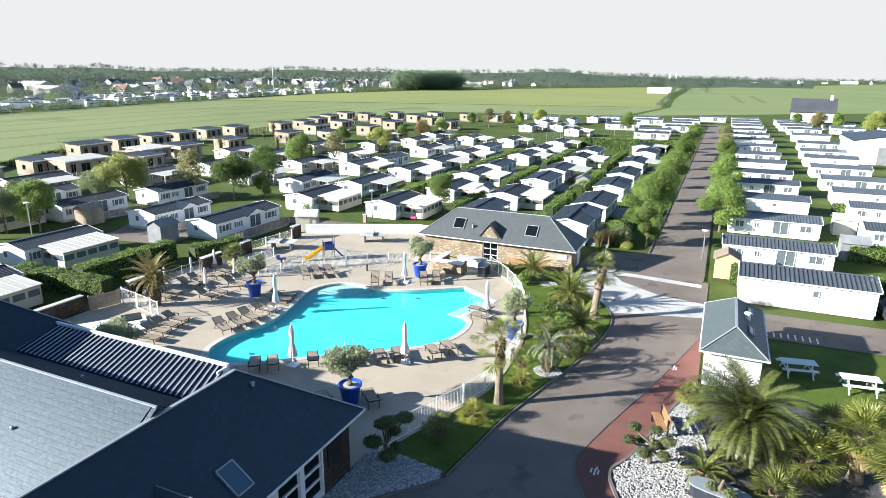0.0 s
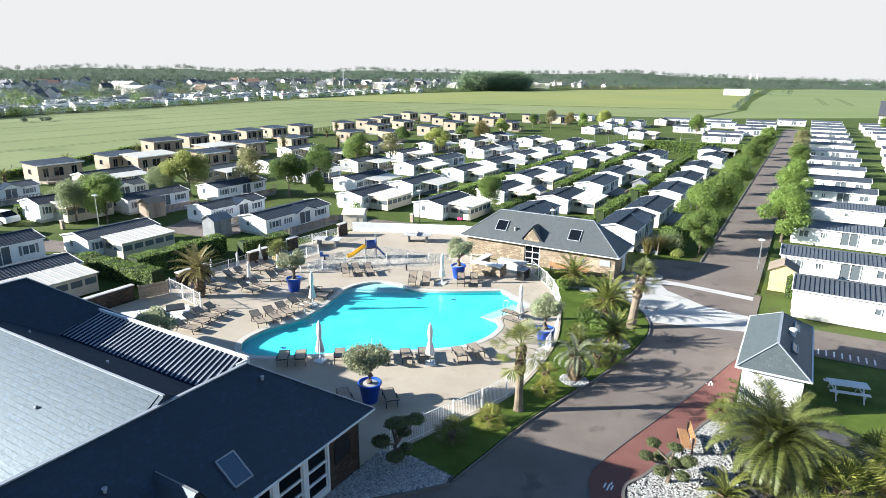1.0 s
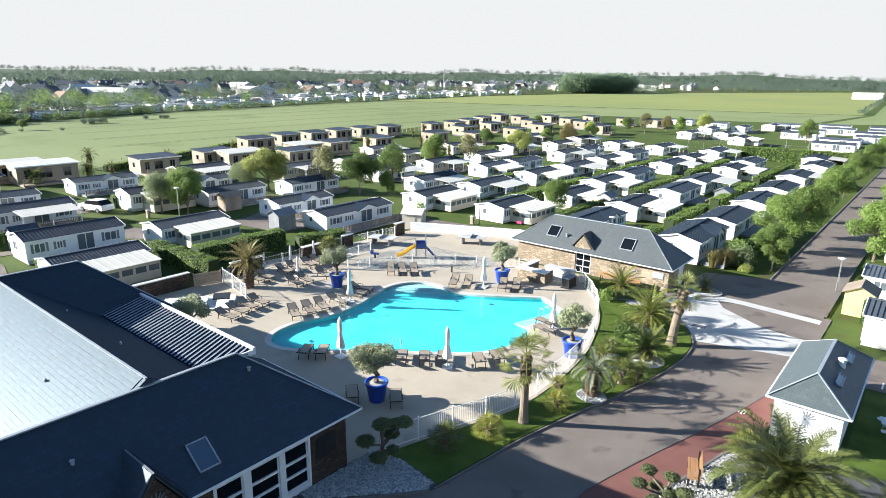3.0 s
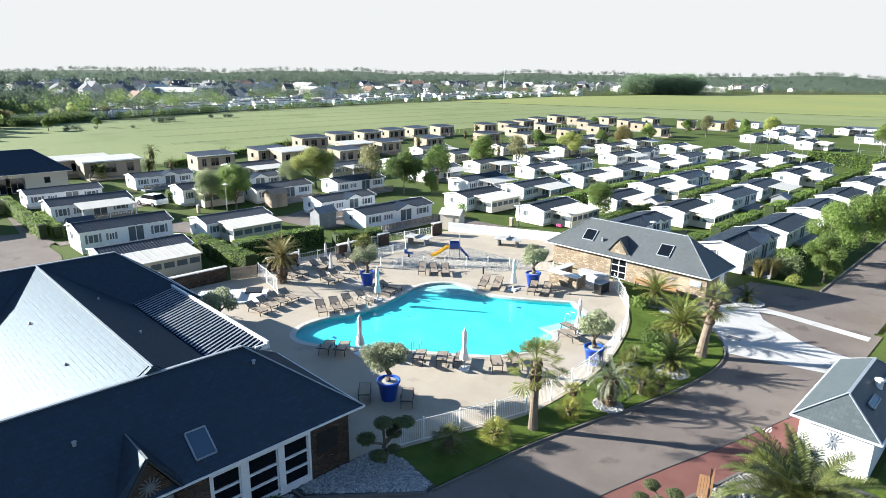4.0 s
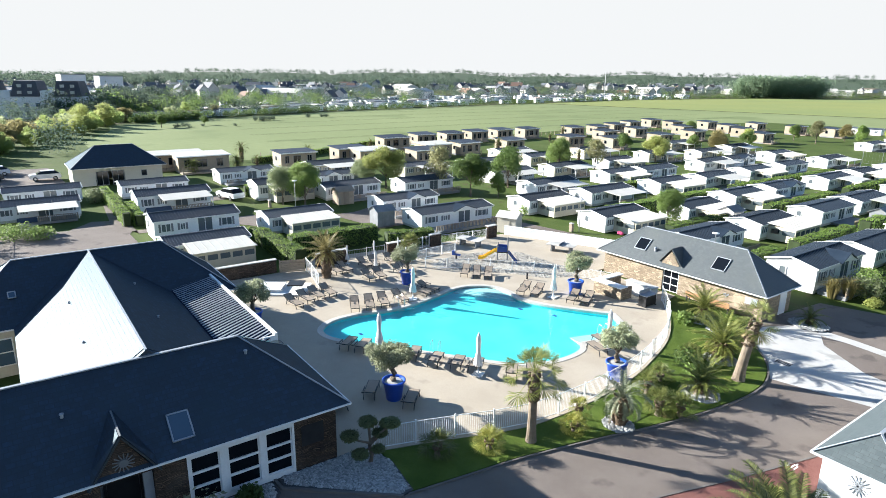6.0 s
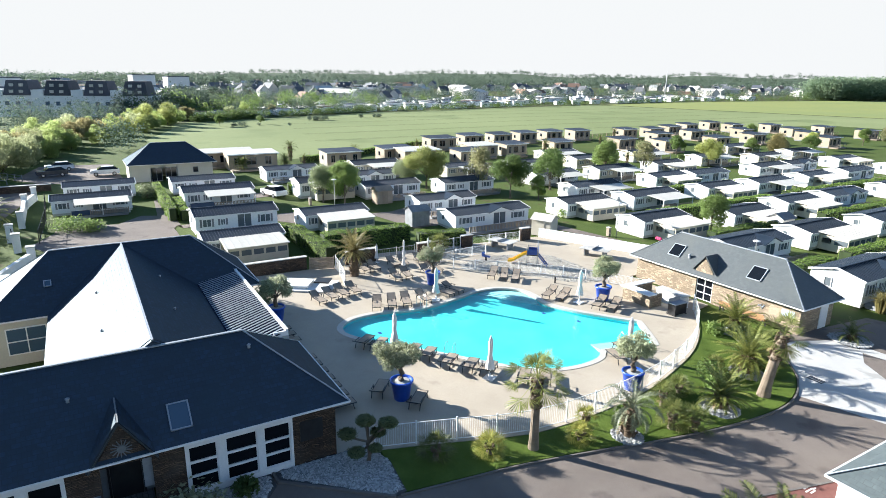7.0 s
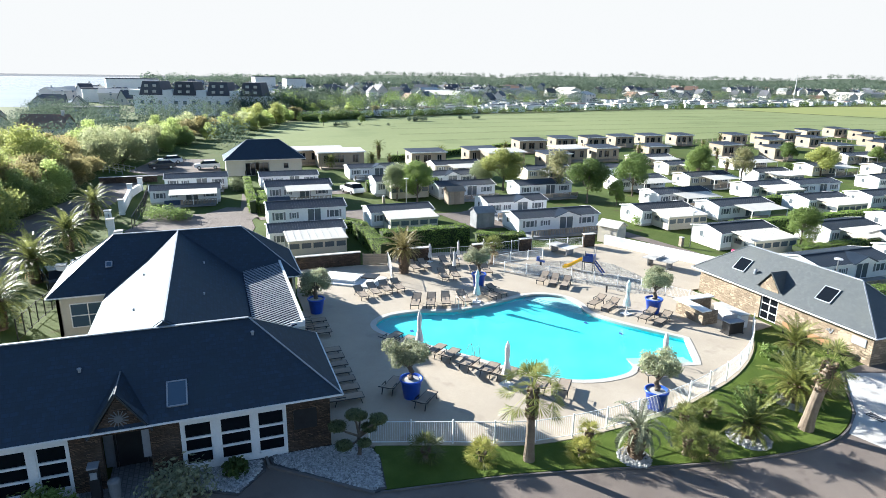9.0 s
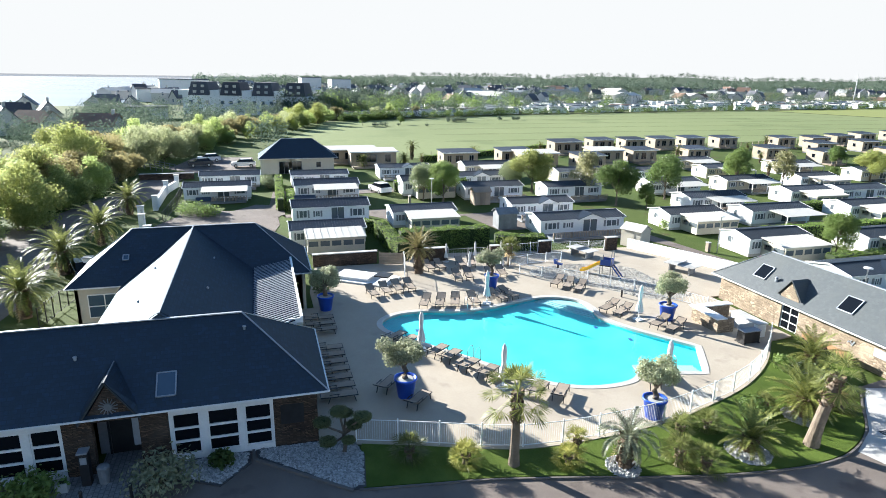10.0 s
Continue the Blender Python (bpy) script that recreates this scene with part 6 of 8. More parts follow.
at(fan_palm(11, 3.5, 0.2, 30, 0.66, "palm_leaf_bright", "tall fan palm with a fibrous trunk on the lawn", 0.95, dry=0, spread=125), -8.95, 27.3, 20)
at(fan_palm(12, 3.5, 0.27, 17, 0.66, "palm_leaf", "leaning fan palm with a thick smooth trunk", 0.75, lean=0.55, dry=4, spread=130), -6.75, 41.2, 60)
at(feather_palm(13, 1.45, 0.28, 27, 1.75, "palm_leaf_blue", "blue-grey arching feather palm in white pebbles", bend=1.75), -7.55, 31.9)
at(feather_palm(14, 0.7, 0.27, 40, 1.75, "palm_leaf_bright", "young date palm in a ring of white pebbles", bend=0.65), -7.1, 38.0)
at(feather_palm(15, 1.0, 0.3, 54, 2.15, "palm_leaf_bright", "full date palm in a ring of white pebbles", bend=0.65), -8.9, 42.9)
at(feather_palm(16, 0.9, 0.28, 46, 1.8, "palm_leaf_bright", "date palm beside the pool house", bend=0.7), -13.0, 47.6)
at(fan_palm(17, 0.75, 0.16, 22, 0.55, "palm_leaf", "clump of dwarf fan palm on the lawn", 0.45, dry=2, spread=115), -7.0, 34.2)
at(fan_palm(18, 0.55, 0.14, 20, 0.5, "palm_leaf", "clump of dwarf fan palm on the lawn", 0.45, dry=2, spread=115), -6.3, 35.0, 70)
at(fan_palm(19, 0.35, 0.13, 24, 0.5, "palm_leaf_lime", "bright dwarf fan palm on the lawn", 0.45, dry=0, spread=112), -9.6, 25.3, 30)
at(fan_palm(20, 0.55, 0.13, 20, 0.5, "palm_leaf", "dark dwarf fan palm in shade", 0.45, dry=2, spread=112), -10.4, 23.0, 60)
at(fan_palm(21, 0.3, 0.12, 22, 0.45, "palm_leaf_lime", "bright dwarf fan palm on the lawn", 0.4, dry=0, spread=112), -8.4, 29.6, 10)
at(fan_palm(22, 1.0, 0.1, 14, 0.4, "palm_leaf_lime", "small bushy palm with a yellow-green tuft", 0.35, dry=0), -8.6, 30.1, 10)
at(fan_palm(23, 0.8, 0.12, 18, 0.45, "palm_leaf", "small fan palm by the fence", 0.4, dry=2), -8.6, 35.4, 10)
at(feather_palm(24, 0.35, 0.2, 30, 1.3, "palm_leaf", "low spiky palm at the road corner"), -8.4, 53.2)
at(fan_palm(25, 0.4, 0.14, 24, 0.6, "palm_leaf", "low dark fan palm in the bed", 0.5, dry=0, spread=115), -8.9, 45.4)
at(fan_palm(26, 0.3, 0.12, 20, 0.5, "palm_leaf", "low dark fan palm in the bed", 0.4, dry=0, spread=115), -9.9, 41.4, 50)
at(fan_palm(27, 0.3, 0.12, 20, 0.5, "palm_leaf", "dwarf fan palm in the bed", 0.4, dry=0, spread=115), -9.2, 37.4, 20)
# round the island east of the road
at(feather_palm(31, 1.9, 0.36, 92, 3.0, "palm_leaf_dark", "large date palm with a dense arching crown", group="large date palms", bend=1.15, leaflets=90), 2.5, 27.3)
at(feather_palm(32, 0.35, 0.2, 34, 1.25, "palm_leaf_bright", "young spiky palm in the gravel bed"), 1.0, 25.0)
at(fan_palm(34, 2.2, 0.26, 44, 0.85, "palm_leaf_bright", "broad fan palm with dry hanging leaves", 0.8, dry=26), 6.8, 27.6)
at(fan_palm(35, 2.6, 0.26, 42, 0.85, "palm_leaf_bright", "broad fan palm with dry hanging leaves", 0.8, dry=24), 7.8, 25.0, 40)
at(fan_palm(38, 0.9, 0.2, 30, 0.85, "palm_leaf_bright", "low fan palm with broad leaves in the island", 0.75, dry=4, spread=112), 4.9, 27.0, 25)
at(fan_palm(39, 0.7, 0.2, 28, 0.8, "palm_leaf", "low dark fan palm in the island", 0.7, dry=6, spread=112), 6.2, 30.4, 80)
at(fan_palm(40, 0.4, 0.16, 26, 0.7, "palm_leaf", "low dark fan palm in the island", 0.6, dry=4, spread=115), 3.6, 24.6, 50)
at(fan_palm(45, 0.4, 0.16, 26, 0.7, "palm_leaf", "low dark fan palm in the island", 0.6, dry=4, spread=115), 3.9, 29.6, 10)
at(fan_palm(36, 1.4, 0.2, 30, 0.8, "palm_leaf", "fan palm at the edge of the island", 0.7, dry=8), 8.6, 31.0, 70)
at(fan_palm(37, 0.5, 0.16, 26, 0.5, "palm_leaf_bright", "bushy dwarf palm by the hut", 0.4, dry=0, spread=112), 0.1, 31.6)
# terrace and west palms
at(feather_palm(41, 2.2, 0.34, 58, 2.0, "palm_leaf_brown", "date palm with a stout trunk and browned fronds on the terrace", bend=0.65), -36.2, 29.9)
at(fan_palm(42, 1.7, 0.18, 24, 0.7, "palm_leaf", "fan palm behind the terrace", 0.55, dry=4), -36.4, 38.3)
W_PALM = at(feather_palm(43, 1.8, 0.32, 52, 2.7, "palm_leaf", "date palm along the west wall", group="west date palms"), -66.3, 2.4)
for x, y, s in ((-52.3, 2.3, 1.05), (-43.0, 1.5, 1.05), (-33.1, 1.6, 1.05), (-98.8, 35.3, 0.7), (-101.5, 43.6, 0.65)):
    copy_thing(W_PALM, pose(x, y, 0, 0, 0, x * 37 % 360) @ Matrix.Diagonal((s, s, s, 1)))
S_PALM = at(feather_palm(44, 1.6, 0.14, 26, 1.2, "palm_leaf", "small palm between the lodges", group="small park palms"), -99.6, 46.5)
for x, y, s in ((-109.5, 47.0, 1.6), (-104.5, 58.5, 1.3), (-90, 111, 1.3), (-95, 99, 1.5), (-112.0, 76.5, 1.2), (-113, 138, 1.4), (-92, 117, 1.0), (-60, 128, 1.0), (-76, 104, 1.1), (-86.5, 56.8, 1.1), (-108, 128, 1.0)):
    copy_thing(S_PALM, pose(x, y, 0, 0, 0, x * 53 % 360) @ Matrix.Diagonal((s, s, s, 1)))


def pampas(x, y):
    rng = np.random.default_rng(9)
    v, f = [], []
    for i in range(260):
        a, r = rng.random() * 6.28, rng.random()
        b = Vector((math.cos(a) * 0.3 * r, math.sin(a) * 0.3 * r, 0))
        out = Vector((math.cos(a), math.sin(a), 0))
        h = 1.3 + 0.9 * rng.random()
        mid, tip = b + out * 0.3 * r + Vector((0, 0, h * 0.7)), b + out * (0.5 + 0.7 * r) + Vector((0, 0, h * (0.95 - 0.35 * r)))
        s = Vector((-out.y, out.x, 0)) * 0.03
        k = len(v)
        v += [tuple(b - s), tuple(b + s), tuple(mid + s), tuple(mid - s), tuple(tip)]
        f += [(k, k + 1, k + 2, k + 3), (k + 3, k + 2, k + 4)]
    ob = thing("grass_clump", "tall spiky flax clump at the lane corner", "plant", "", pose(x, y, 0))
    part("foliage", (v, f), "leaf_brown", ob, kind="stuff")


pampas(-10.0, 60.4)
pampas(-9.2, 61.2)


# ---- potted olive trees ----
def olive(seed, x, y, s=1.0, lean=0.2):
    rng = np.random.default_rng(seed)
    ob = thing("potted_olive_tree", "gnarled olive tree in a large glossy blue pot", "potted tree", "potted olive trees", pose(x, y, 0.03, 0, 0, seed * 70) @ Matrix.Diagonal((s, s, s, 1)))
    pot = part("pot", Geo().ring([(0.38, 0), (0.40, 0.02), (0.56, 0.98), (0.62, 1.0), (0.62, 1.09), (0.55, 1.1), (0.53, 1.0)], 28), "blue_pot", ob, "glossy cobalt blue pot", smooth=True)
    part("pebble_topping", Geo().ring([(0.53, 0.98), (0.4, 1.03), (0.1, 1.05)], 20), "pebble", ob, "white pebble topping")
    g = Geo().tube([(0, 0, 0.95), (0.06, 0.03, 1.2), (-0.05, 0.05, 1.45), (lean * 0.5, 0, 1.7), (lean, 0.05, 1.95)], [0.2, 0.17, 0.14, 0.13, 0.07], 9)
    cs, ss = [], []
    for i in range(11):
        a = i * 2.4
        c = (lean + 0.88 * math.cos(a) * (0.5 + 0.5 * rng.random()), 0.88 * math.sin(a) * (0.5 + 0.5 * rng.random()), 2.25 + 0.7 * rng.random())
        cs.append(c)
        ss.append((0.46, 0.46, 0.4))
        if i < 7:
            g.tube([(lean * 0.6, 0, 1.7), ((c[0] + lean) / 2, c[1] / 2, 2.0), c], [0.07, 0.045, 0.015], 6)
    part("trunk", g, "bark", ob, smooth=True)
    part("crown", leaves(cs, ss, rng, 5200, 0.062, shell=0.5), "olive_leaf", ob, "grey-green leaves", kind="stuff")


for i, (x, y, s) in enumerate(((-15.9, 24.1, 1.0), (-31.1, 34.6, 0.98), (-21.8, 44.2, 1.02), (-10.75, 35.5, 0.98), (-29.4, 21.4, 1.0))):
    olive(60 + i, x, y, s, 0.2 - 0.07 * i)


# ---- cloud-pruned trees ----
def topiary(x, y, pads, label, seed):
    rng = np.random.default_rng(seed)
    ob = thing("topiary_tree", label, "topiary", "cloud-pruned trees", pose(x, y, 0.05))
    g = Geo().tube([(0, 0, -0.05), (0.05, 0.05, 0.4), (-0.05, 0.0, 0.8), (0.05, 0.05, 1.2)], [0.13, 0.1, 0.085, 0.05], 8)
    for px_, py_, pz_, r in pads:
        g.tube([(0, 0, min(0.5 + 0.3 * pz_, 1.1)), (px_ * 0.6, py_ * 0.6, pz_ * 0.8), (px_, py_, pz_ - 0.05)], [0.055, 0.045, 0.03], 6)
    part("trunk", g, "bark", ob)
    for px_, py_, pz_, r in pads:
        # Pad body coloured near black, standing for shade behind the leaves
        pd = part("pad", Geo().ring([(0.02, -r * 0.3), (r * 0.7, -r * 0.28), (r * 0.88, -r * 0.02), (r * 0.7, r * 0.3), (r * 0.35, r * 0.45), (0.02, r * 0.5)], 14, pose(px_, py_, pz_)), "shaded_leaf_core", ob)
        part("foliage", leaves([(px_, py_, pz_ + r * 0.08)], [(r, r, r * 0.5)], rng, int(2600 * r * r / 0.16), 0.035, shell=0.86), "topiary", pd, kind="stuff")


topiary(-11.7, 20.35, [(-0.1, -0.9, 1.55, 0.36), (0.2, -0.2, 2.15, 0.36), (0.55, 0.75, 1.95, 0.36), (0.1, 0.45, 1.35, 0.32), (0.5, -0.75, 0.95, 0.34), (-0.3, 0.15, 1.75, 0.3), (0.45, 0.15, 0.85, 0.28), (-0.2, 0.95, 1.5, 0.3)], "cloud-pruned conifer in the gravel bed", 71)
topiary(-1.25, 25.2, [(-0.75, 0.2, 1.5, 0.27), (-0.9, -0.3, 1.1, 0.27), (0.1, 0.3, 1.5, 0.27), (-0.2, -0.6, 0.8, 0.3), (0.7, 0.2, 1.1, 0.3), (0.6, -0.5, 0.8, 0.27), (0.45, 0.5, 0.7, 0.27), (-0.5, 0.4, 0.8, 0.25), (0.1, 0.1, 0.95, 0.25)], "cloud-pruned shrub in white pebbles", 72)
topiary(1.6, 23.4, [(-0.3, 0.2, 0.7, 0.24), (0.3, -0.2, 0.8, 0.24), (0, 0.4, 0.6, 0.2)], "small cloud-pruned shrub in pebbles", 73)


# ---- pebbles ----
def pebbles(name, poly, z, size, count, mat, label, seed):
    rng = np.random.default_rng(seed)
    xs, ys = [p[0] for p in poly], [p[1] for p in poly]
    v, f = [], []
    made = 0
    base = np.array([(1, 0, 0), (0, 1, 0), (-1, 0, 0), (0, -1, 0), (0, 0, 1), (0, 0, -0.6)], float)
    tri = [(0, 1, 4), (1, 2, 4), (2, 3, 4), (3, 0, 4)]
    while made < count:
        x, y = min(xs) + rng.random() * (max(xs) - min(xs)), min(ys) + rng.random() * (max(ys) - min(ys))
        if not in_poly(x, y, poly):
            continue
        s = size * (0.55 + 0.9 * rng.random())
        a = rng.random() * 6.28
        sc = base * s * (0.8 + 0.4 * rng.random((6, 1))) * np.array([1, 0.7, 0.55])
        rot = np.array([[math.cos(a), -math.sin(a), 0], [math.sin(a), math.cos(a), 0], [0, 0, 1]])
        q = sc @ rot.T + np.array([x, y, z + 0.02 * rng.random()])
        k = len(v)
        v += q.tolist()
        f += [tuple(i + k for i in t) for t in tri]
        made += 1
    return tagged(new(name, finish(name, (v, f), mat)), label, "gravel", "", "stuff")


def disc(x, y, r, n=14, e=1.0):
    return [(x + r * math.cos(2 * math.pi * i / n), y + e * r * math.sin(2 * math.pi * i / n)) for i in range(n)]


pebbles("pebbles", [(-12.85, 16.8), (-12.3, 16.85), (-9.2, 20.3), (-9.3, 20.8), (-11.3, 21.1), (-12.8, 20.8)], 0.05, 0.095, 4600, "pebble_pale", "loose pale stones in the gravel bed", 1)
pebbles("pebbles", [(-12.8, 12.6), (-12.15, 12.8), (-10.85, 15.2), (-12.0, 16.2), (-12.8, 16.3)], 0.05, 0.095, 1600, "pebble_pale", "loose pale stones under the windows", 2)
pebbles("pebbles", [(-0.7, 30.8), (-1.0, 29.4), (-2.0, 25.4), (-2.6, 24.0), (-2.2, 22.7), (-1.1, 21.0), (2, 19), (5, 19), (3.4, 22.5), (1.6, 25.5), (0.7, 29), (0.3, 32.4)], 0.03, 0.055, 12000, "pebble", "white stones round the island palms", 3)
for i, (x, y, r) in enumerate(((-7.55, 31.8, 0.8), (-7.05, 37.9, 1.05), (-8.8, 42.8, 1.0), (-13.0, 47.4, 0.9), (-8.4, 53.1, 1.3), (-11.5, 46.9, 0.7))):
    pebbles("pebbles", disc(x, y, r, 14, 0.9), 0.045, 0.085, int(1000 * r * r), "pebble", "white pebble ring round a palm", 10 + i)
PLAY = smooth_loop([(-33.6, 38.8), (-35.4, 41.8), (-35.0, 46.2), (-33.2, 48.6), (-28.6, 48.8), (-25.6, 48.8), (-25.6, 45.6), (-28.6, 43.3), (-31.4, 40.6)], 3)
sheet("play_bed", PLAY, 0.036, "play_sand", "pale stone bed of the playground")
pebbles("pebbles", PLAY, 0.025, 0.075, 4200, "pebble_warm", "white cobbles covering the play bed", 30)


# ---- deck furniture ----
def lounger(label="dark-framed sun lounger with taupe mesh and raised back", top=0.64):
    ob = thing("sun_lounger", label, "lounger", "loungers round the pool")
    fr = Geo()
    for s in (-0.3, 0.3):
        fr.bar((-0.95, s, 0.34), (0.35, s, 0.34), 0.04)
    fr.bar((-0.95, -0.3, 0.34), (-0.95, 0.3, 0.34), 0.04).bar((0.35, -0.3, 0.34), (0.35, 0.3, 0.34), 0.04)
    part("frame", fr, "black_metal", ob)
    part("seat", Geo().slab([(-0.93, -0.28, 0.365), (0.33, -0.28, 0.365), (0.33, 0.28, 0.365), (-0.93, 0.28, 0.365)], 0.02), "sling", ob, "taupe mesh seat")
    bk = Geo()
    for s in (-0.3, 0.3):
        bk.bar((0.33, s, 0.34), (0.93, s, top), 0.04)
    bk.bar((0.93, -0.3, top), (0.93, 0.3, top), 0.04)
    part("backrest_frame", bk, "black_metal", ob)
    part("backrest", Geo().slab([(0.34, -0.28, 0.37), (0.92, -0.28, top + 0.02), (0.92, 0.28, top + 0.02), (0.34, 0.28, 0.37)], 0.02), "sling", ob, "taupe mesh backrest")
    for x in (-0.75, 0.45):
        for s in (-0.29, 0.29):
            part("leg", Geo().bar((x, s, 0.34), (x + (0.12 if x > 0 else -0.1), s, 0.0), 0.04), "black_metal", ob)
    part("armrest", Geo().bar((0.0, -0.32, 0.5), (0.5, -0.32, 0.5), 0.05, 0.03).bar((0.05, -0.32, 0.34), (0.05, -0.32, 0.5), 0.03), "black_metal", ob)
    part("armrest", Geo().bar((0.0, 0.32, 0.5), (0.5, 0.32, 0.5), 0.05, 0.03).bar((0.05, 0.32, 0.34), (0.05, 0.32, 0.5), 0.03), "black_metal", ob)
    return ob


LOUNGE = lounger()
spots = [(-22.9, 25.0, -52), (-22.1, 25.6, -50), (-20.3, 27.0, -52), (-19.4, 27.6, -48), (-18.0, 28.2, -52), (-16.9, 29.0, -50), (-16.1, 29.7, -54), (-14.3, 30.9, -45), (-13.7, 31.9, -40), (-16.9, 23.3, -40), (-14.9, 24.5, -45),
         (-28.6, 28.5, 155), (-28.4, 29.6, 158), (-28.3, 30.7, 162), (-28.2, 32.1, 178), (-28.5, 34.1, -160), (-28.8, 35.1, -160), (-31.6, 25.1, -172), (-32.0, 26.2, -174), (-32.3, 27.2, -177), (-32.4, 28.2, -177),
         (-37.0, 31.0, -175), (-37.0, 32.0, -176), (-37.2, 34.0, 180), (-37.3, 35.0, 168), (-33.9, 32.6, 175), (-33.9, 33.6, 173), (-37.2, 36.6, 171), (-37.2, 37.6, 173), (-33.8, 35.5, 174), (-34.1, 36.6, 175), (-30.5, 40.1, 135), (-29.7, 40.7, 141), (-28.9, 41.3, 137),
         (-24.4, 41.2, 118), (-23.4, 41.7, 120), (-20.9, 43.0, 118), (-20.0, 43.6, 118), (-14.2, 38.6, -10), (-13.6, 37.4, -14)]
FLAT = lounger("dark sun lounger lying flat along the building", 0.37)
for x in [-16.4 - 0.98 * i for i in range(7)] + [-25.2, -26.2, -27.2]:
    put_one(FLAT, pose(x, 20.7, 0.03, 0, 0, -90))
for x, y, a in spots:
    put_one(LOUNGE, pose(x, y, 0.03, 0, 0, a))


def parasol():
    ob = thing("parasol", "closed white parasol strapped round its pole on a square base", "parasol", "closed parasols")
    part("base", Geo().box(-0.3, -0.3, 0, 0.3, 0.3, 0.07).ring([(0.06, 0.07), (0.06, 0.3)], 10), "white_paint", ob)
    part("pole", Geo().tube([(0, 0, 0.07), (0, 0, 2.5)], 0.025, 8), "white_paint", ob)
    v, f, n = [], [], 24
    prof = [(0.03, 2.52), (0.09, 2.4), (0.13, 2.1), (0.12, 1.75), (0.10, 1.45), (0.17, 1.1), (0.23, 0.75), (0.24, 0.62)]
    for r, z in prof:
        for j in range(n):
            rr = r * (1.18 if j % 3 == 0 else (0.82 if j % 3 == 1 else 0.98))
            v.append((rr * math.cos(2 * math.pi * j / n), rr * math.sin(2 * math.pi * j / n), z + (0.06 * math.sin(j * 2.1) if z < 0.7 else 0)))
    for i in range(len(prof) - 1):
        for j in range(n):
            f.append((i * n + j, (i + 1) * n + j, (i + 1) * n + (j + 1) % n, i * n + (j + 1) % n))
    cn = part("canopy", (v, f), "fabric", ob, "folded white canvas", smooth=True)
    part("strap", Geo().ring([(0.115, 1.42), (0.125, 1.44), (0.125, 1.5), (0.115, 1.52)], 14), "fabric", cn)
    part("finial", Geo().ring([(0.03, 2.5), (0.04, 2.54), (0.01, 2.6)], 8), "white_paint", ob)
    return ob


PARA = parasol()
for i, (x, y) in enumerate(((-21.2, 26.3), (-15.5, 29.4), (-27.8, 33.0), (-13.7, 38.4), (-38.7, 33.1), (-38.8, 35.9), (-35.7, 34.3), (-38.7, 38.4), (-35.4, 37.2), (-22.2, 42.2))):
    k = 0.68 if x < -34 else 1.0
    put_one(PARA, pose(x, y, 0.03, 0, 0, i * 31) @ Matrix.Diagonal((k, k, k, 1)))


def fence_run(pts, label, step=1.9, h=1.15, mat="white_paint", gap=0.1):
    """Posts and panels of upright bars along a line."""
    ob = thing("fence", label, "fence", "white pool fences")
    flat = [pts[0]]
    acc = 0.0
    for a, b in zip(pts, pts[1:]):
        d = math.hypot(b[0] - a[0], b[1] - a[1])
        while acc + d >= step:
            t = (step - acc) / d
            a = (a[0] + (b[0] - a[0]) * t, a[1] + (b[1] - a[1]) * t)
            flat.append(a)
            d = math.hypot(b[0] - a[0], b[1] - a[1])
            acc = 0.0
        acc += d
    flat.append(pts[-1])
    for x, y in flat:
        part("post", Geo().box(x - 0.03, y - 0.03, 0.0, x + 0.03, y + 0.03, h + 0.1), mat, ob)
    for a, b in zip(flat, flat[1:]):
        va, vb = Vector((*a, 0)), Vector((*b, 0))
        L = (vb - va).length
        if L < 0.3:
            continue
        g = Geo().bar(va + Vector((0, 0, h)), vb + Vector((0, 0, h)), 0.03).bar(va + Vector((0, 0, 0.12)), vb + Vector((0, 0, 0.12)), 0.03)
        n = int(L / gap)
        for i in range(1, n):
            p = va.lerp(vb, i / n)
            g.bar(p + Vector((0, 0, 0.12)), p + Vector((0, 0, h)), 0.0075)
        part("panel", g, mat, ob, kind="stuff")


fence_run([(x - 0.15, y) for x, y in FENCE], "white barred metal fence between deck and lawn")
fence_run([(-33.8, 38.2), (-30.6, 42.6), (-27.6, 45.4), (-24.4, 47.6), (-21.6, 48.9)], "low white fence round the play bed", h=0.9)
fence_run([(-36.0, 38.2), (-36.6, 41.0), (-36.4, 43.4)], "low white fence at the play bed", h=0.9)
fence_run([(-38.7, 29.2), (-36.4, 28.8), (-34.0, 28.2)], "white fence beside the whirlpool", h=1.2)
boards = thing("board_fence", "low weathered board fence between wall and railing", "fence", "", pose(-39.5, 27.15, 0.0, 0, 0, 72))
for bx in (0.0, 1.0, 2.05):
    part("post", Geo().box(bx - 0.04, -0.04, 0, bx + 0.04, 0.04, 1.15), "timber", boards)
for k in range(7):
    part("board", Geo().box(-0.02, -0.065, 0.06 + 0.15 * k, 2.07, -0.04, 0.19 + 0.15 * k), "timber", boards)
fence_run([(-39.3, 39.8), (-39.5, 42.5)], "white fence at the hedge", h=1.1, gap=0.16)
fence_run([(-39.4, 33.5), (-39.3, 37.5)], "thin wire fence between stone walls", h=1.0, mat="steel", gap=0.16)
fence_run([(-39.5, 43.9), (-38.9, 49.3)], "pale slatted fence at the deck's edge", h=1.0)

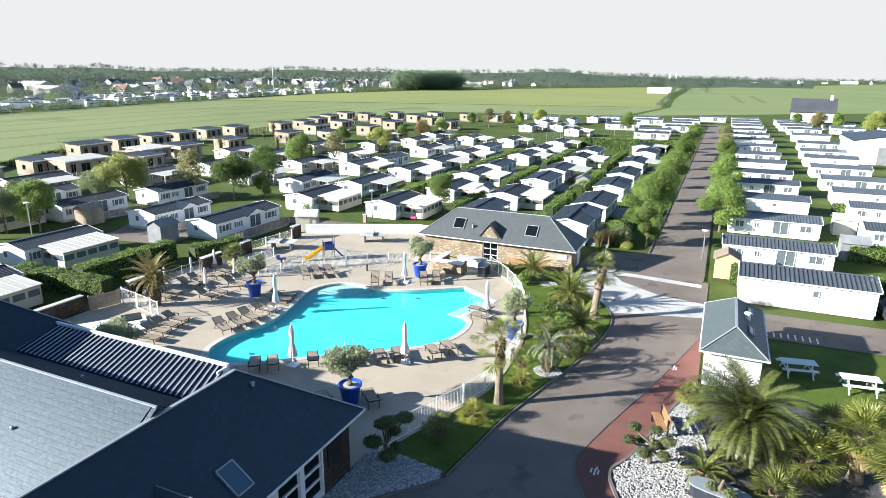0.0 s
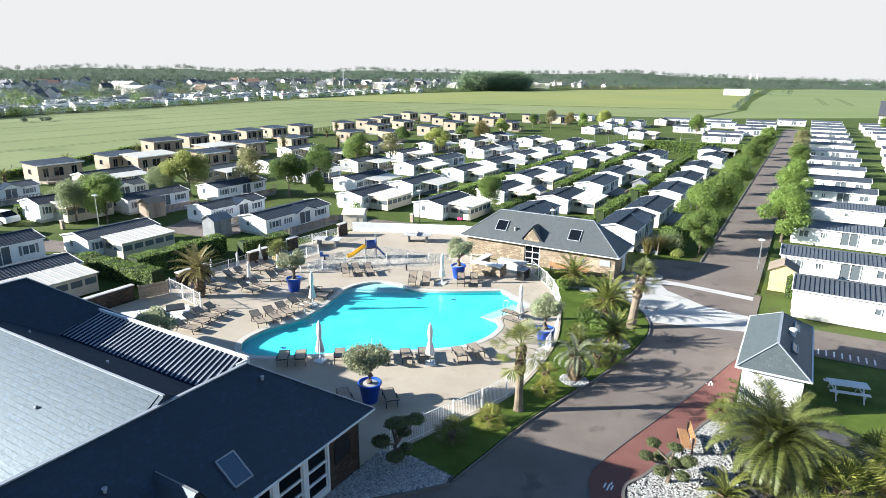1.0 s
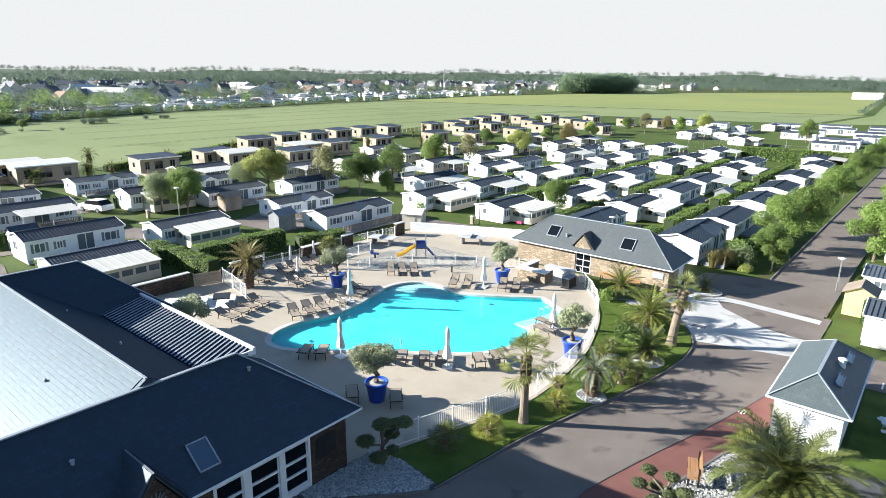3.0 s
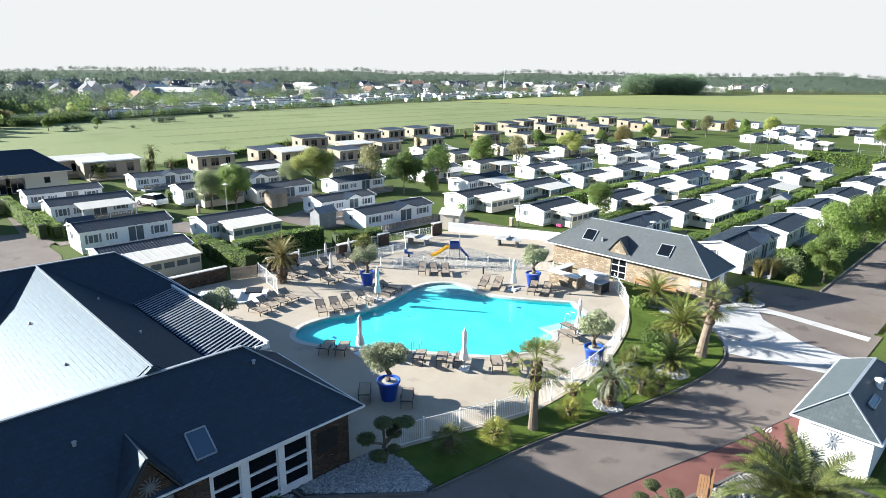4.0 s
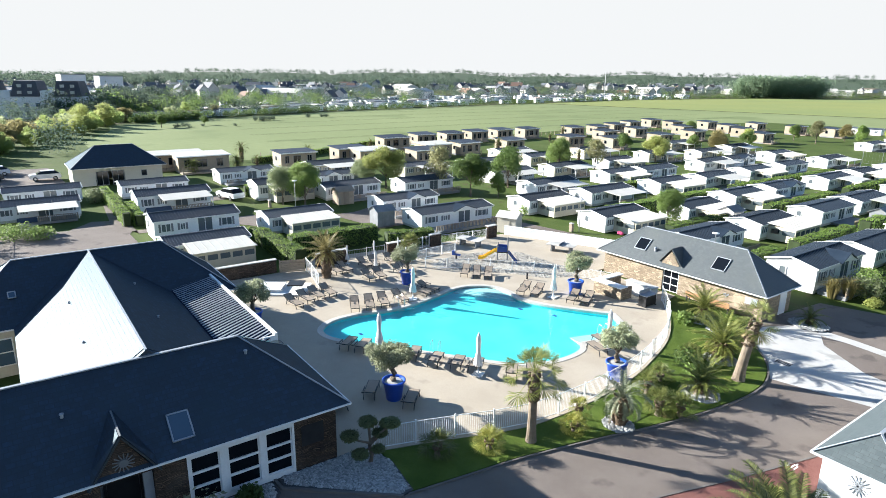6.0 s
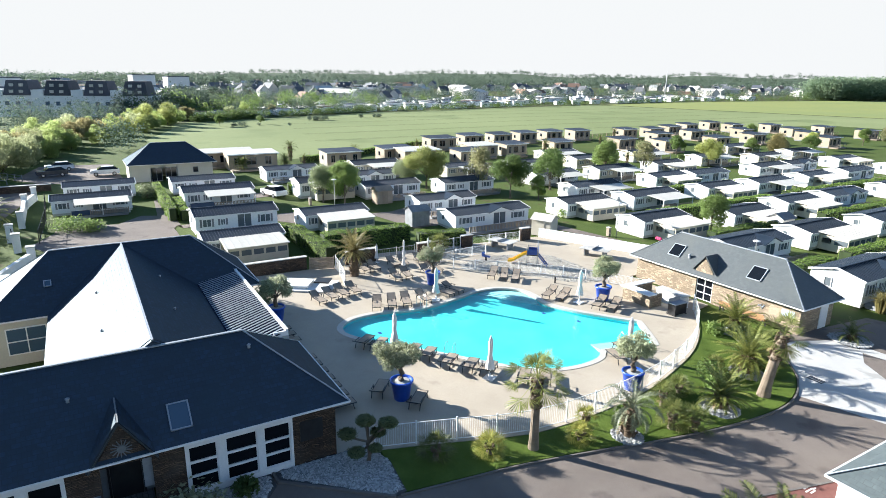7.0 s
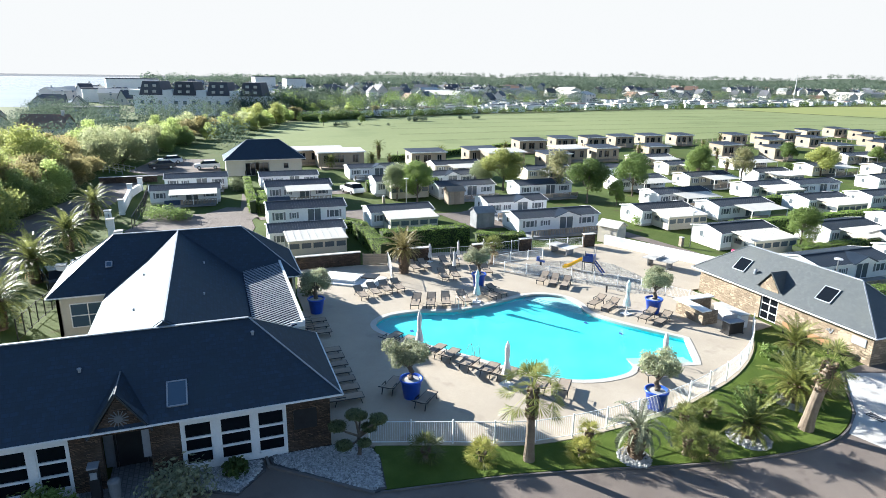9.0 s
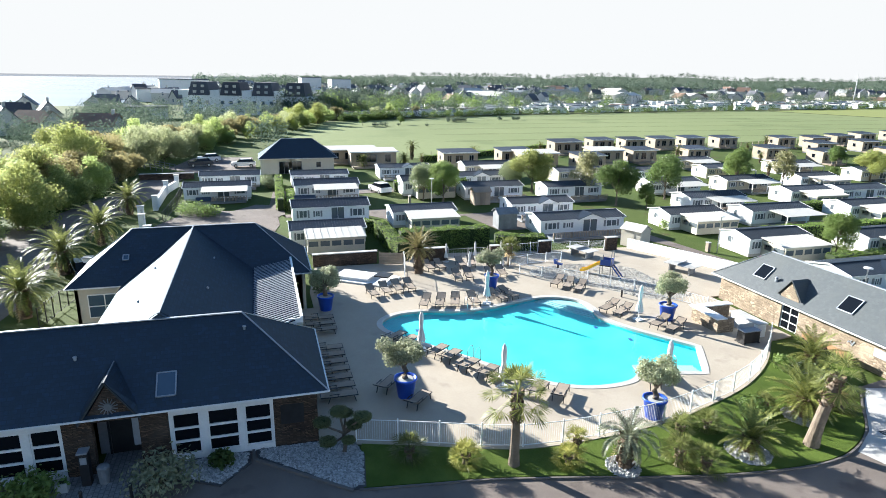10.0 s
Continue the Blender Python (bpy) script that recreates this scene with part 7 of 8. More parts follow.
# Garden walls get the darker stone, standing for shade on their east faces
for i, (x0, y0, x1, y1, h) in enumerate(((-40.2, 21.4, -39.85, 27.0, 1.1), (-39.6, 30.4, -39.2, 33.4, 1.2), (-39.7, 42.6, -39.3, 43.8, 1.2), (-39.1, 49.4, -38.7, 50.6, 1.3), (-39.5, 37.6, -39.1, 39.7, 1.1), (-92.2, -0.6, -91.8, 7.3, 0.9))):
    w = thing("garden_wall", "dry-stone garden wall with pale coping", "wall", "stone garden walls")
    part("masonry", Geo().box(min(x0, x1), y0, 0, max(x0, x1), y1, h), "stone_shaded", w, uv=True)
    part("capstone", Geo().box(min(x0, x1) - 0.05, y0 - 0.05, h, max(x0, x1) + 0.05, y1 + 0.05, h + 0.07), "concrete", w)
ribbon("wall_white", [(-39.2, 52.1), (-28.4, 57.2), (-24.6, 57.2)], 0.25, 0, 1.0, "white_render", "low white rendered wall behind the deck")
spa = thing("whirlpool", "covered whirlpool terrace with white rim", "whirlpool", "", pose(-35.6, 25.2, 0.03, 0, 0, 55))
part("platform", Geo().box(-2.6, -1.4, 0, 2.6, 1.4, 0.12), "white_render", spa)
part("tub", Geo().prism(smooth_loop([(-2.3, -0.95), (0.7, -0.95), (0.7, 0.95), (-2.3, 0.95)], 5, True, (0, 1, 2, 3)), 0.12, 0.34), "white_paint", spa)
part("cover", Geo().box(1.1, -0.6, 0.5, 2.3, 0.6, 0.6), "black_metal", spa)

tower = thing("play_tower", "small blue play tower with yellow slide on white cobbles", "playground", "", pose(-31.6, 45.2, 0.04, 0, 0, 45))
for x in (-0.45, 0.45):
    for y in (-0.45, 0.45):
        part("post", Geo().tube([(x, y, 0), (x, y, 2.1 if x > 0 else 1.7)], 0.035, 8), "grey_wood", tower)
part("platform", Geo().box(-0.5, -0.5, 0.95, 0.5, 0.5, 1.03), "black_metal", tower)
for y in (-0.5, 0.46):
    part("side_panel", Geo().prism([(-0.42, y), (0.42, y), (0.42, y + 0.04), (-0.42, y + 0.04)], 1.05, 1.5), "blue_paint", tower)
part("side_panel", Geo().box(0.46, -0.42, 1.05, 0.5, 0.42, 1.6), "blue_paint", tower)
part("hoop", Geo().tube([(0.45, -0.45, 2.1), (0.45, -0.3, 2.25), (0.45, 0.3, 2.25), (0.45, 0.45, 2.1)], 0.03, 6), "grey_wood", tower)
for y in (-0.3, 0.3):
    part("stair_string", Geo().bar((0.52, y, 0.98), (1.35, y, 0.02), 0.05, 0.12), "blue_paint", tower)
sl = Geo()
sp = [(-0.5, 1.0), (-0.7, 0.96), (-1.7, 0.28), (-2.0, 0.18), (-2.2, 0.17)]
for (xa, za), (xb, zb) in zip(sp, sp[1:]):
    sl.slab([(xb, -0.25, zb), (xa, -0.25, za), (xa, 0.25, za), (xb, 0.25, zb)], 0.04)
    for y in (-0.27, 0.27):
        sl.bar((xa, y, za + 0.09), (xb, y, zb + 0.09), 0.04, 0.2)
part("slide", sl, "yellow_paint", tower, "yellow plastic slide")
for i in range(4):
    part("rung", Geo().bar((0.64 + 0.18 * (3 - i), -0.28, 0.2 + 0.21 * i), (0.64 + 0.18 * (3 - i), 0.28, 0.2 + 0.21 * i), 0.06), "black_metal", tower)
rider = thing("spring_rider", "small blue spring rocker in the play bed", "playground", "", pose(-34.6, 42.2, 0.04, 0, 0, 30))
part("spring", Geo().tube([(0, 0, 0), (0, 0, 0.35)], 0.09, 10), "black_metal", rider)
part("seat", Geo().box(-0.4, -0.1, 0.35, 0.4, 0.1, 0.5).box(-0.4, -0.12, 0.5, -0.15, 0.12, 0.75), "blue_paint", rider)
part("handle", Geo().bar((-0.1, -0.2, 0.7), (-0.1, 0.2, 0.7), 0.04), "steel", rider)
pole = thing("lamp_post", "slim bollard in the play bed", "post", "", pose(-26.6, 43.6, 0.03))
part("shaft", Geo().tube([(0, 0, 0), (0, 0, 0.55)], 0.07, 10), "black_metal", pole)


def table_tennis(x, y, a):
    ob = thing("table_tennis", "outdoor table-tennis table with a pale stone top", "table", "table-tennis tables", pose(x, y, 0.03, 0, 0, a))
    part("tabletop", Geo().box(-1.37, -0.76, 0.7, 1.37, 0.76, 0.75), "concrete", ob)
    part("net", Geo().box(-0.02, -0.85, 0.76, 0.02, 0.85, 0.91), "steel", ob)
    for xx in (-0.9, 0.9):
        part("leg", Geo().box(xx - 0.06, -0.5, 0, xx + 0.06, 0.5, 0.7), "grey_wood", ob)


table_tennis(-31.0, 52.3, 25)
table_tennis(-37.6, 46.2, 20)


def picnic(x, y, a):
    ob = thing("picnic_table", "white wooden picnic table with fixed benches on grass", "table", "picnic tables", pose(x, y, 0, 0, 0, a))
    for i in range(5):
        part("top_board", Geo().box(-0.95, -0.38 + 0.155 * i, 0.72, 0.95, -0.245 + 0.155 * i, 0.76), "white_paint", ob)
    for s in (-0.54, 0.72):
        part("bench_board", Geo().box(-0.95, s - 0.13, 0.43, 0.95, s + 0.13, 0.47), "white_paint", ob)
    for x_ in (-0.65, 0.65):
        part("trestle", Geo().bar((x_, -0.8, 0), (x_, -0.25, 0.72), 0.05, 0.09).bar((x_, 0.8, 0), (x_, 0.25, 0.72), 0.05, 0.09).bar((x_, -0.8, 0.4), (x_, 0.8, 0.4), 0.05, 0.09), "white_paint", ob)


picnic(5.5, 37.8, 12)
picnic(8.4, 37.0, 8)
picnic(11.6, 39.2, 8)


def bench(x, y, a):
    ob = thing("park_bench", "varnished wooden park bench beside the red path", "bench", "benches", pose(x, y, 0, 0, 0, a))
    for i in range(4):
        part("seat_slat", Geo().box(-0.8, -0.2 + 0.11 * i, 0.42, 0.8, -0.11 + 0.11 * i, 0.46), "bench_wood", ob)
    for i in range(4):
        part("back_slat", Geo().box(-0.8, 0.26 + 0.02 * i, 0.52 + 0.1 * i, 0.8, 0.29 + 0.02 * i, 0.6 + 0.1 * i), "bench_wood", ob)
    for s in (-0.7, 0.7):
        part("leg", Geo().box(s - 0.04, -0.2, 0, s + 0.04, -0.12, 0.42).box(s - 0.04, 0.2, 0, s + 0.04, 0.28, 0.9), "black_metal", ob)


bench(-1.15, 28.3, -72)
bench(-13.3, 50.3, 180)
bench(-15.2, 50.3, 180)


def lamp_post(x, y, h=4.0, head=True):
    ob = thing("street_lamp", "slim grey park lamp with a flat round head", "street lamp", "park lamps", pose(x, y, 0))
    part("pole", Geo().tube([(0, 0, 0), (0, 0, h)], [0.06, 0.04], 8), "steel", ob)
    part("lamp_head", Geo().ring([(0.08, h - 0.05), (0.3, h), (0.3, h + 0.06), (0.1, h + 0.12)], 14), "white_paint", ob)


for x, y in ((-18.9, 58.2), (-35.6, 59.8), (-63.0, 38.4), (-20, 160), (-26, 168)):
    lamp_post(x, y, 3.6)
lamp_post(-0.4, 60.4, 2.7)
for i in range(3):
    bx = thing("meter_cabinet", "small upright service cabinet by the lane", "cabinet", "service cabinets", pose((-36.2, -17.9, -66)[i], (59.2, 57.4, 36.2)[i], 0))
    part("body", Geo().box(-0.2, -0.15, 0, 0.2, 0.15, 0.9), "timber", bx)
    part("lid", Geo().box(-0.23, -0.18, 0.9, 0.23, 0.18, 0.96), "concrete", bx)
drain = thing("drain_grate", "dark slotted drain grate in the pale pavement", "drain", "", pose(-6.4, 45.6, -0.008))
part("frame", Geo().box(-0.45, -0.22, 0, 0.45, -0.18, 0.015).box(-0.45, 0.18, 0, 0.45, 0.22, 0.015), "black_metal", drain)
for i in range(7):
    part("bar", Geo().box(-0.42 + 0.13 * i, -0.18, 0, -0.36 + 0.13 * i, 0.18, 0.012), "black_metal", drain)
g = Geo()
for i, (x, y) in enumerate(((-3.3, 23.4), (-1.0, 35.2))):
    for dx, dy, l in ((0, 0, 0.5), (0.14, 0.1, 0.35), (-0.16, 0.12, 0.35), (0.05, 0.45, 0.2)):
        g.box(x + dx - 0.035, y + dy, -0.006, x + dx + 0.035, y + dy + l, -0.003)
solid("path_marking", g, "white_paint", "worn white footpath symbol on red asphalt", "", "structure")
# White strips stand for sunlit gaps in a fence's shadow on the road
for i in range(8):
    solid("sunlit_gap", Geo().box(4.2 + 0.42 * i, 43.1, -0.014, 4.29 + 0.42 * i, 44.0, -0.01, Matrix.Identity(4)), "white_paint", "white strip painted for a sunlit gap in fence shadow", "", "structure")


# ---- cars ----
def car(x, y, a, mat, label):
    ob = thing("car", label, "car", "parked cars", pose(x, y, 0, 0, 0, a))
    side = [(-2.1, 0.35), (-2.15, 0.75), (-1.95, 0.95), (-1.1, 1.0), (2.0, 1.0), (2.12, 0.8), (2.1, 0.35)]
    b = Geo()
    n = len(side)
    b.add([(x_, -0.86, z) for x_, z in side] + [(x_, 0.86, z) for x_, z in side], [tuple(range(n)), tuple(reversed(range(n, 2 * n)))] + [(i, n + i, n + (i + 1) % n, (i + 1) % n) for i in range(n)])
    body = part("body", b, mat, ob)
    cab = [(-1.15, 0.98), (-0.5, 1.45), (1.3, 1.5), (1.95, 0.98)]
    c = Geo().add([(x_, -0.8 + 0.12 * (z > 1.2), z) for x_, z in cab] + [(x_, 0.8 - 0.12 * (z > 1.2), z) for x_, z in cab], [(0, 1, 2, 3), (7, 6, 5, 4), (0, 4, 5, 1), (1, 5, 6, 2), (2, 6, 7, 3)])
    part("cabin", c, "glass", ob)
    part("roof_panel", Geo().slab([(-0.5, -0.69, 1.47), (1.3, -0.69, 1.52), (1.3, 0.69, 1.52), (-0.5, 0.69, 1.47)], 0.05), mat, ob)
    for xx in (-1.35, 1.3):
        for s in (-0.8, 0.8):
            w = part("wheel", Geo().tube([(xx, s - 0.1, 0.32), (xx, s + 0.1, 0.32)], 0.32, 16), "rubber", ob)
            part("rim", Geo().tube([(xx, s - 0.11, 0.32), (xx, s + 0.11, 0.32)], 0.18, 12), "steel", w)
    for s in (-0.6, 0.6):
        part("headlight", Geo().box(-2.16, s - 0.16, 0.7, -2.08, s + 0.16, 0.84), "glass_sky", body)


car(-106.0, 7.2, 100, "car_dark", "dark parked car in the car park")
car(-112.6, 8.2, 95, "car_white", "white parked car in the car park")
car(-104.0, 14.6, 90, "car_white", "white car behind the mobile homes")
car(-74.2, 33.8, 15, "car_white", "white car parked between mobile homes")
car(12.6, 49.2, 90, "car_dark", "dark car beside a long mobile home")
car(-44.0, 5.0, 20, "car_white", "white car under palms by the west wall")
car(-42.0, 3.2, 20, "car_dark", "dark car under palms by the west wall")

# west boundary
for i, (pts, h, w) in enumerate((([(-84.4, 5.6), (-79.2, 4.8)], 1.0, 0.4), ([(-79.2, 4.8), (-67.9, 5.0)], 1.2, 0.4), ([(-51.5, 6.6), (-46, 4.8), (-41.0, 3.8)], 1.3, 0.35), ([(-39.5, 4.6), (-37.4, 4.4)], 1.2, 0.3))):
    ribbon("wall_west", pts, w, 0, h, "white_render", "long pale boundary wall by the entrance road")
for x, y in ((-84.4, 5.6), (-79.2, 4.8), (-67.9, 5.0), (-61.7, 4.4), (-57.2, 5.2), (-51.5, 6.6), (-41, 3.8)):
    gp = thing("gate_pillar", "white rendered gate pillar with a cap", "pillar", "gate pillars", pose(x, y, 0))
    part("shaft", Geo().box(-0.3, -0.3, 0, 0.3, 0.3, 1.75), "white_render", gp)
    part("cap", Geo().box(-0.37, -0.37, 1.75, 0.37, 0.37, 1.85), "concrete", gp)
fence_run([(-61.5, 4.5), (-59.4, 4.8), (-57.4, 5.2)], "black barred entrance gate", 1.1, 1.5, "black_metal", 0.14)
fence_run([(-60.0, 6.8), (-70.0, 7.1), (-82, 6.8)], "dark barred fence behind the wall", 2.0, 1.3, "black_metal", 0.16)
fence_run([(-36.9, 4.2), (-33.6, 3.6), (-30.4, 3.2)], "black barred gate beside the building", 1.1, 1.4, "black_metal", 0.13)
for x, y, l, a in ((-100, 1.6, 8, 35), (-102, 3.4, 7, 35)):
    fr = thing("rail_fence", "grey rail fence at the car park", "fence", "rail fences", pose(x, y, 0, 0, 0, a))
    for i in range(5):
        part("post", Geo().box(-0.05 - i * l / 4, -0.05, 0, 0.05 - i * l / 4, 0.05, 1.1), "grey_wood", fr)
    part("rail", Geo().box(-l, -0.03, 0.9, 0, 0.03, 1.0).box(-l, -0.03, 0.5, 0, 0.03, 0.58), "grey_wood", fr)
fp = Geo()
for i in range(70):
    x, y = -113 - 0.19 * i * (i < 60) - 0.1, 52 + 2.0 * i
    fp.box(x - 0.05, y - 0.05, 0, x + 0.05, y + 0.05, 1.1)
    if i:
        fp.bar((x + 0.19, y - 2.0, 0.9), (x, y, 0.9), 0.02).bar((x + 0.19, y - 2.0, 0.5), (x, y, 0.5), 0.02)
solid("wire_fence", fp, "timber", "thin post and wire fence along the field", "fence")


# ---- the town and the plain ----
def house(w, d, h, rise, roofmat, label, name="house"):
    ob = thing(name, label, "house", "town houses")
    part("wall", Geo().add([(-w, -d, 0), (w, -d, 0), (w, d, 0), (-w, d, 0), (-w, -d, h), (w, -d, h), (w, d, h), (-w, d, h), (-w, 0, h + rise), (w, 0, h + rise)],
                           [(0, 1, 5, 4), (1, 2, 6, 9, 5), (2, 3, 7, 6), (3, 0, 4, 8, 7)]), "town_wall", ob)
    rf = part("roof", Geo().slab([(-w - 0.3, -d - 0.4, h - 0.1), (w + 0.3, -d - 0.4, h - 0.1), (w + 0.3, 0, h + rise + 0.15), (-w - 0.3, 0, h + rise + 0.15)], 0.2)
              .slab([(w + 0.3, d + 0.4, h - 0.1), (-w - 0.3, d + 0.4, h - 0.1), (-w - 0.3, 0, h + rise + 0.15), (w + 0.3, 0, h + rise + 0.15)], 0.2), roofmat, ob)
    part("chimney", Geo().box(w * 0.7, -0.4, h + rise * 0.5, w * 0.7 + 0.7, 0.4, h + rise + 1.1), "town_wall", rf)
    g = Geo()
    for s in (-1, 1):
        for x in (-w * 0.55, w * 0.1, w * 0.6):
            for z in ([1.5] if h < 4 else [1.5, 4.2]):
                g.box(x - 0.5, s * d - 0.06, z - 0.6, x + 0.5, s * d + 0.06, z + 0.6)
    g.box(w - 0.06, -0.5, 1.2, w + 0.06, 0.5, 2.4)
    part("glazing", g, "glass_sky", ob, kind="stuff")
    return ob


HOUSES = [house(5, 3.6, 3.0, 3.2, "town_roof", "white gabled village house with slate roof"), house(4, 3.4, 5.4, 2.8, "town_roof", "two-storey pale village house with slate roof"),
          house(6, 4.2, 2.8, 2.6, "town_roof_red", "low village house with brown tiled roof"), house(14, 7, 4.5, 1.6, "awning", "long pale industrial shed with a light roof", "warehouse")]
CARAVAN = thing("caravan", "white caravan on a neighbouring pitch", "caravan", "far caravans")
part("body", Geo().box(-3.2, -1.3, 0.4, 3.2, 1.3, 2.6), "cladding", CARAVAN)
part("roof", Geo().box(-3.3, -1.4, 2.6, 3.3, 1.4, 2.75), "awning", CARAVAN)
part("window", Geo().box(1.31, -1.33, 1.3, 2.6, -1.27, 2.0), "glass_sky", CARAVAN)
part("skirting", Geo().box(-3.0, -1.2, 0, 3.0, 1.2, 0.4), "grey_wood", CARAVAN)
EDGE = [(-216, 48), (-228, 72), (-250, 128), (-274, 232), (-308, 424), (-306, 600), (-250, 735), (-118, 1014)]
rng = np.random.default_rng(5)


def beyond(t, off):
    """A point off metres behind the field's far edge, t from 0 to 1 along it."""
    k = min(int(t * (len(EDGE) - 1)), len(EDGE) - 2)
    u = t * (len(EDGE) - 1) - k
    a, b = Vector(EDGE[k]), Vector(EDGE[k + 1])
    d = (b - a).normalized()
    return a.lerp(b, u) + Vector((-d.y, d.x)) * off


for i in range(95):
    p = beyond(0.02 + 0.66 * ((i * 0.618034) % 1), 9 + 75 * rng.random() ** 1.2)
    put_one(CARAVAN, pose(p.x, p.y, 0, 0, 0, rng.choice([0, 90, 75, 15, -20])))
for i in range(110):
    p = beyond(-0.02 + 0.98 * ((i * 0.618034) % 1), 80 + 170 * rng.random())
    k = int(rng.choice([0, 0, 0, 1, 1, 2, 2, 3])) if i % 9 else 3
    put_one(HOUSES[k], pose(p.x, p.y, 0, 0, 0, float(rng.choice([0, 90, 35, -50, 120])) + 10 * rng.random()) @ Matrix.Diagonal((0.95, 0.95, 0.9 + 0.3 * rng.random(), 1)))


def far_town(n, lo, hi, seed):
    """The countless far houses: walls, roofs and windows joined, each house turned and sized on its own."""
    r_ = np.random.default_rng(seed)
    walls, roofs, panes = Geo(), Geo(), Geo()
    for i in range(n):
        p = beyond(r_.random(), lo + (hi - lo) * r_.random() ** 0.8)
        if p.x < -300 and p.y < 40 + 0.11 * (p.x - 12):
            continue
        hall = r_.random() < 0.07
        w, d, h, up = (16 + 14 * r_.random(), 8.0, 5.0, 1.2) if hall else (3.5 + 4 * r_.random(), 3.2 + 1.4 * r_.random(), 2.8 + 3.4 * r_.random(), 2.4 + 1.8 * r_.random())
        m = pose(p.x, p.y, 0, 0, 0, float(r_.choice([0, 90, 35, -50, 120])) + 14 * r_.random())
        walls.add([(-w, -d, 0), (w, -d, 0), (w, d, 0), (-w, d, 0), (-w, -d, h), (w, -d, h), (w, d, h), (-w, d, h), (-w, 0, h + up), (w, 0, h + up)],
                  [(0, 1, 5, 4), (1, 2, 6, 9, 5), (2, 3, 7, 6), (3, 0, 4, 8, 7)], m)
        e, q = 0.35, h + up + 0.15
        roofs.add([(-w - e, -d - e, h - 0.1), (w + e, -d - e, h - 0.1), (w + e, 0, q), (-w - e, 0, q), (w + e, d + e, h - 0.1), (-w - e, d + e, h - 0.1)], [(0, 1, 2, 3), (4, 5, 3, 2)], m)
        if not hall:
            walls.box(w * 0.6, -0.4, h + up * 0.5, w * 0.6 + 0.8, 0.4, h + up + 1.2, m)
            for sd in (-1, 1):
                for x in (-w * 0.5, w * 0.3):
                    for z in ((1.5,) if h < 4.4 else (1.5, 4.2)):
                        panes.box(x - 0.55, sd * d - 0.05, z - 0.65, x + 0.55, sd * d + 0.05, z + 0.65, m)
    solid("far_house_walls", walls, "town_wall", "pale rendered walls of the far town houses", "houses", "stuff")
    solid("far_house_roofs", roofs, "far_roof", "slate and tiled roofs of the far town", "roofs", "stuff")
    solid("far_house_windows", panes, "glass_sky", "small dark windows of the far town houses", "windows", "stuff")


far_town(520, 200, 620, 77)


def far_pitches(n, lo, hi, seed):
    """The countless caravans of the neighbouring ground, in loose rows."""
    r_ = np.random.default_rng(seed)
    bodies, tops, panes = Geo(), Geo(), Geo()
    for i in range(n):
        row = r_.integers(0, 6)
        p = beyond(0.02 + 0.62 * r_.random(), lo + (hi - lo) * (row + 0.35 * r_.random()) / 5)
        m = pose(p.x, p.y, 0, 0, 0, float(r_.choice([70, 75, 80, -15])) + 8 * r_.random())
        w, d, h = 2.2 + 1.6 * r_.random(), 1.1 + 0.5 * r_.random(), 2.1 + 0.6 * r_.random()
        bodies.box(-w, -d, 0, w, d, h, m)
        tops.add([(-w - 0.1, -d - 0.1, h), (w + 0.1, -d - 0.1, h), (w + 0.1, d + 0.1, h), (-w - 0.1, d + 0.1, h), (-w - 0.1, 0, h + 0.35), (w + 0.1, 0, h + 0.35)],
                 [(0, 1, 5, 4), (2, 3, 4, 5), (1, 2, 5), (3, 0, 4)], m)
        for sd in (-1, 1):
            panes.box(-w * 0.5, sd * d - 0.04, 1.1, w * 0.1, sd * d + 0.04, 1.7, m)
    solid("far_caravan_bodies", bodies, "cladding", "rows of pale caravans on the neighbouring ground", "caravans", "stuff")
    solid("far_caravan_roofs", tops, "far_roof", "grey and white roofs of the far caravans", "roofs", "stuff")
    solid("far_caravan_windows", panes, "glass_sky", "small windows of the far caravans", "windows", "stuff")


far_pitches(420, 10, 92, 78)
for x, y, a, k in ((-207, -44, 20, 0), (-196, -50, 100, 0), (-182, -40, 60, 2), (-176, -46, 30, 0), (-228, -56, 10, 1), (-240, -38, 5, 1), (-252, -36, 95, 1), (-262, -30, 5, 0), (-168, -22, 75, 2), (-300, 20, 40, 1), (-310, 48, 10, 1), (-318, 66, 60, 1), (-330, 88, 20, 1), (-340, 40, 20, 1), (-360, 10, 30, 1), (-352, 64, 90, 1)):
    put_one(HOUSES[k], pose(x, y, 0, 0, 0, a) @ Matrix.Diagonal((0.95, 0.95, 1.0, 1)))
for x, y, a, k in ((30, 275, -5, 0), (120, 2010, 0, 0), (180, 2030, 20, 1), (240, 2040, 0, 0), (300, 2060, 0, 3), (360, 2080, 30, 0), (60, 1900, 0, 0), (480, 2100, 0, 0), (560, 2120, 0, 1)):
    put_one(HOUSES[k], pose(x, y, 0, 0, 0, a) @ Matrix.Diagonal((1.5, 1.5, 1.2, 1)))
put_one(HOUSES[3], pose(-63, 669, 0) @ Matrix.Diagonal((0.85, 0.85, 0.85, 1)))

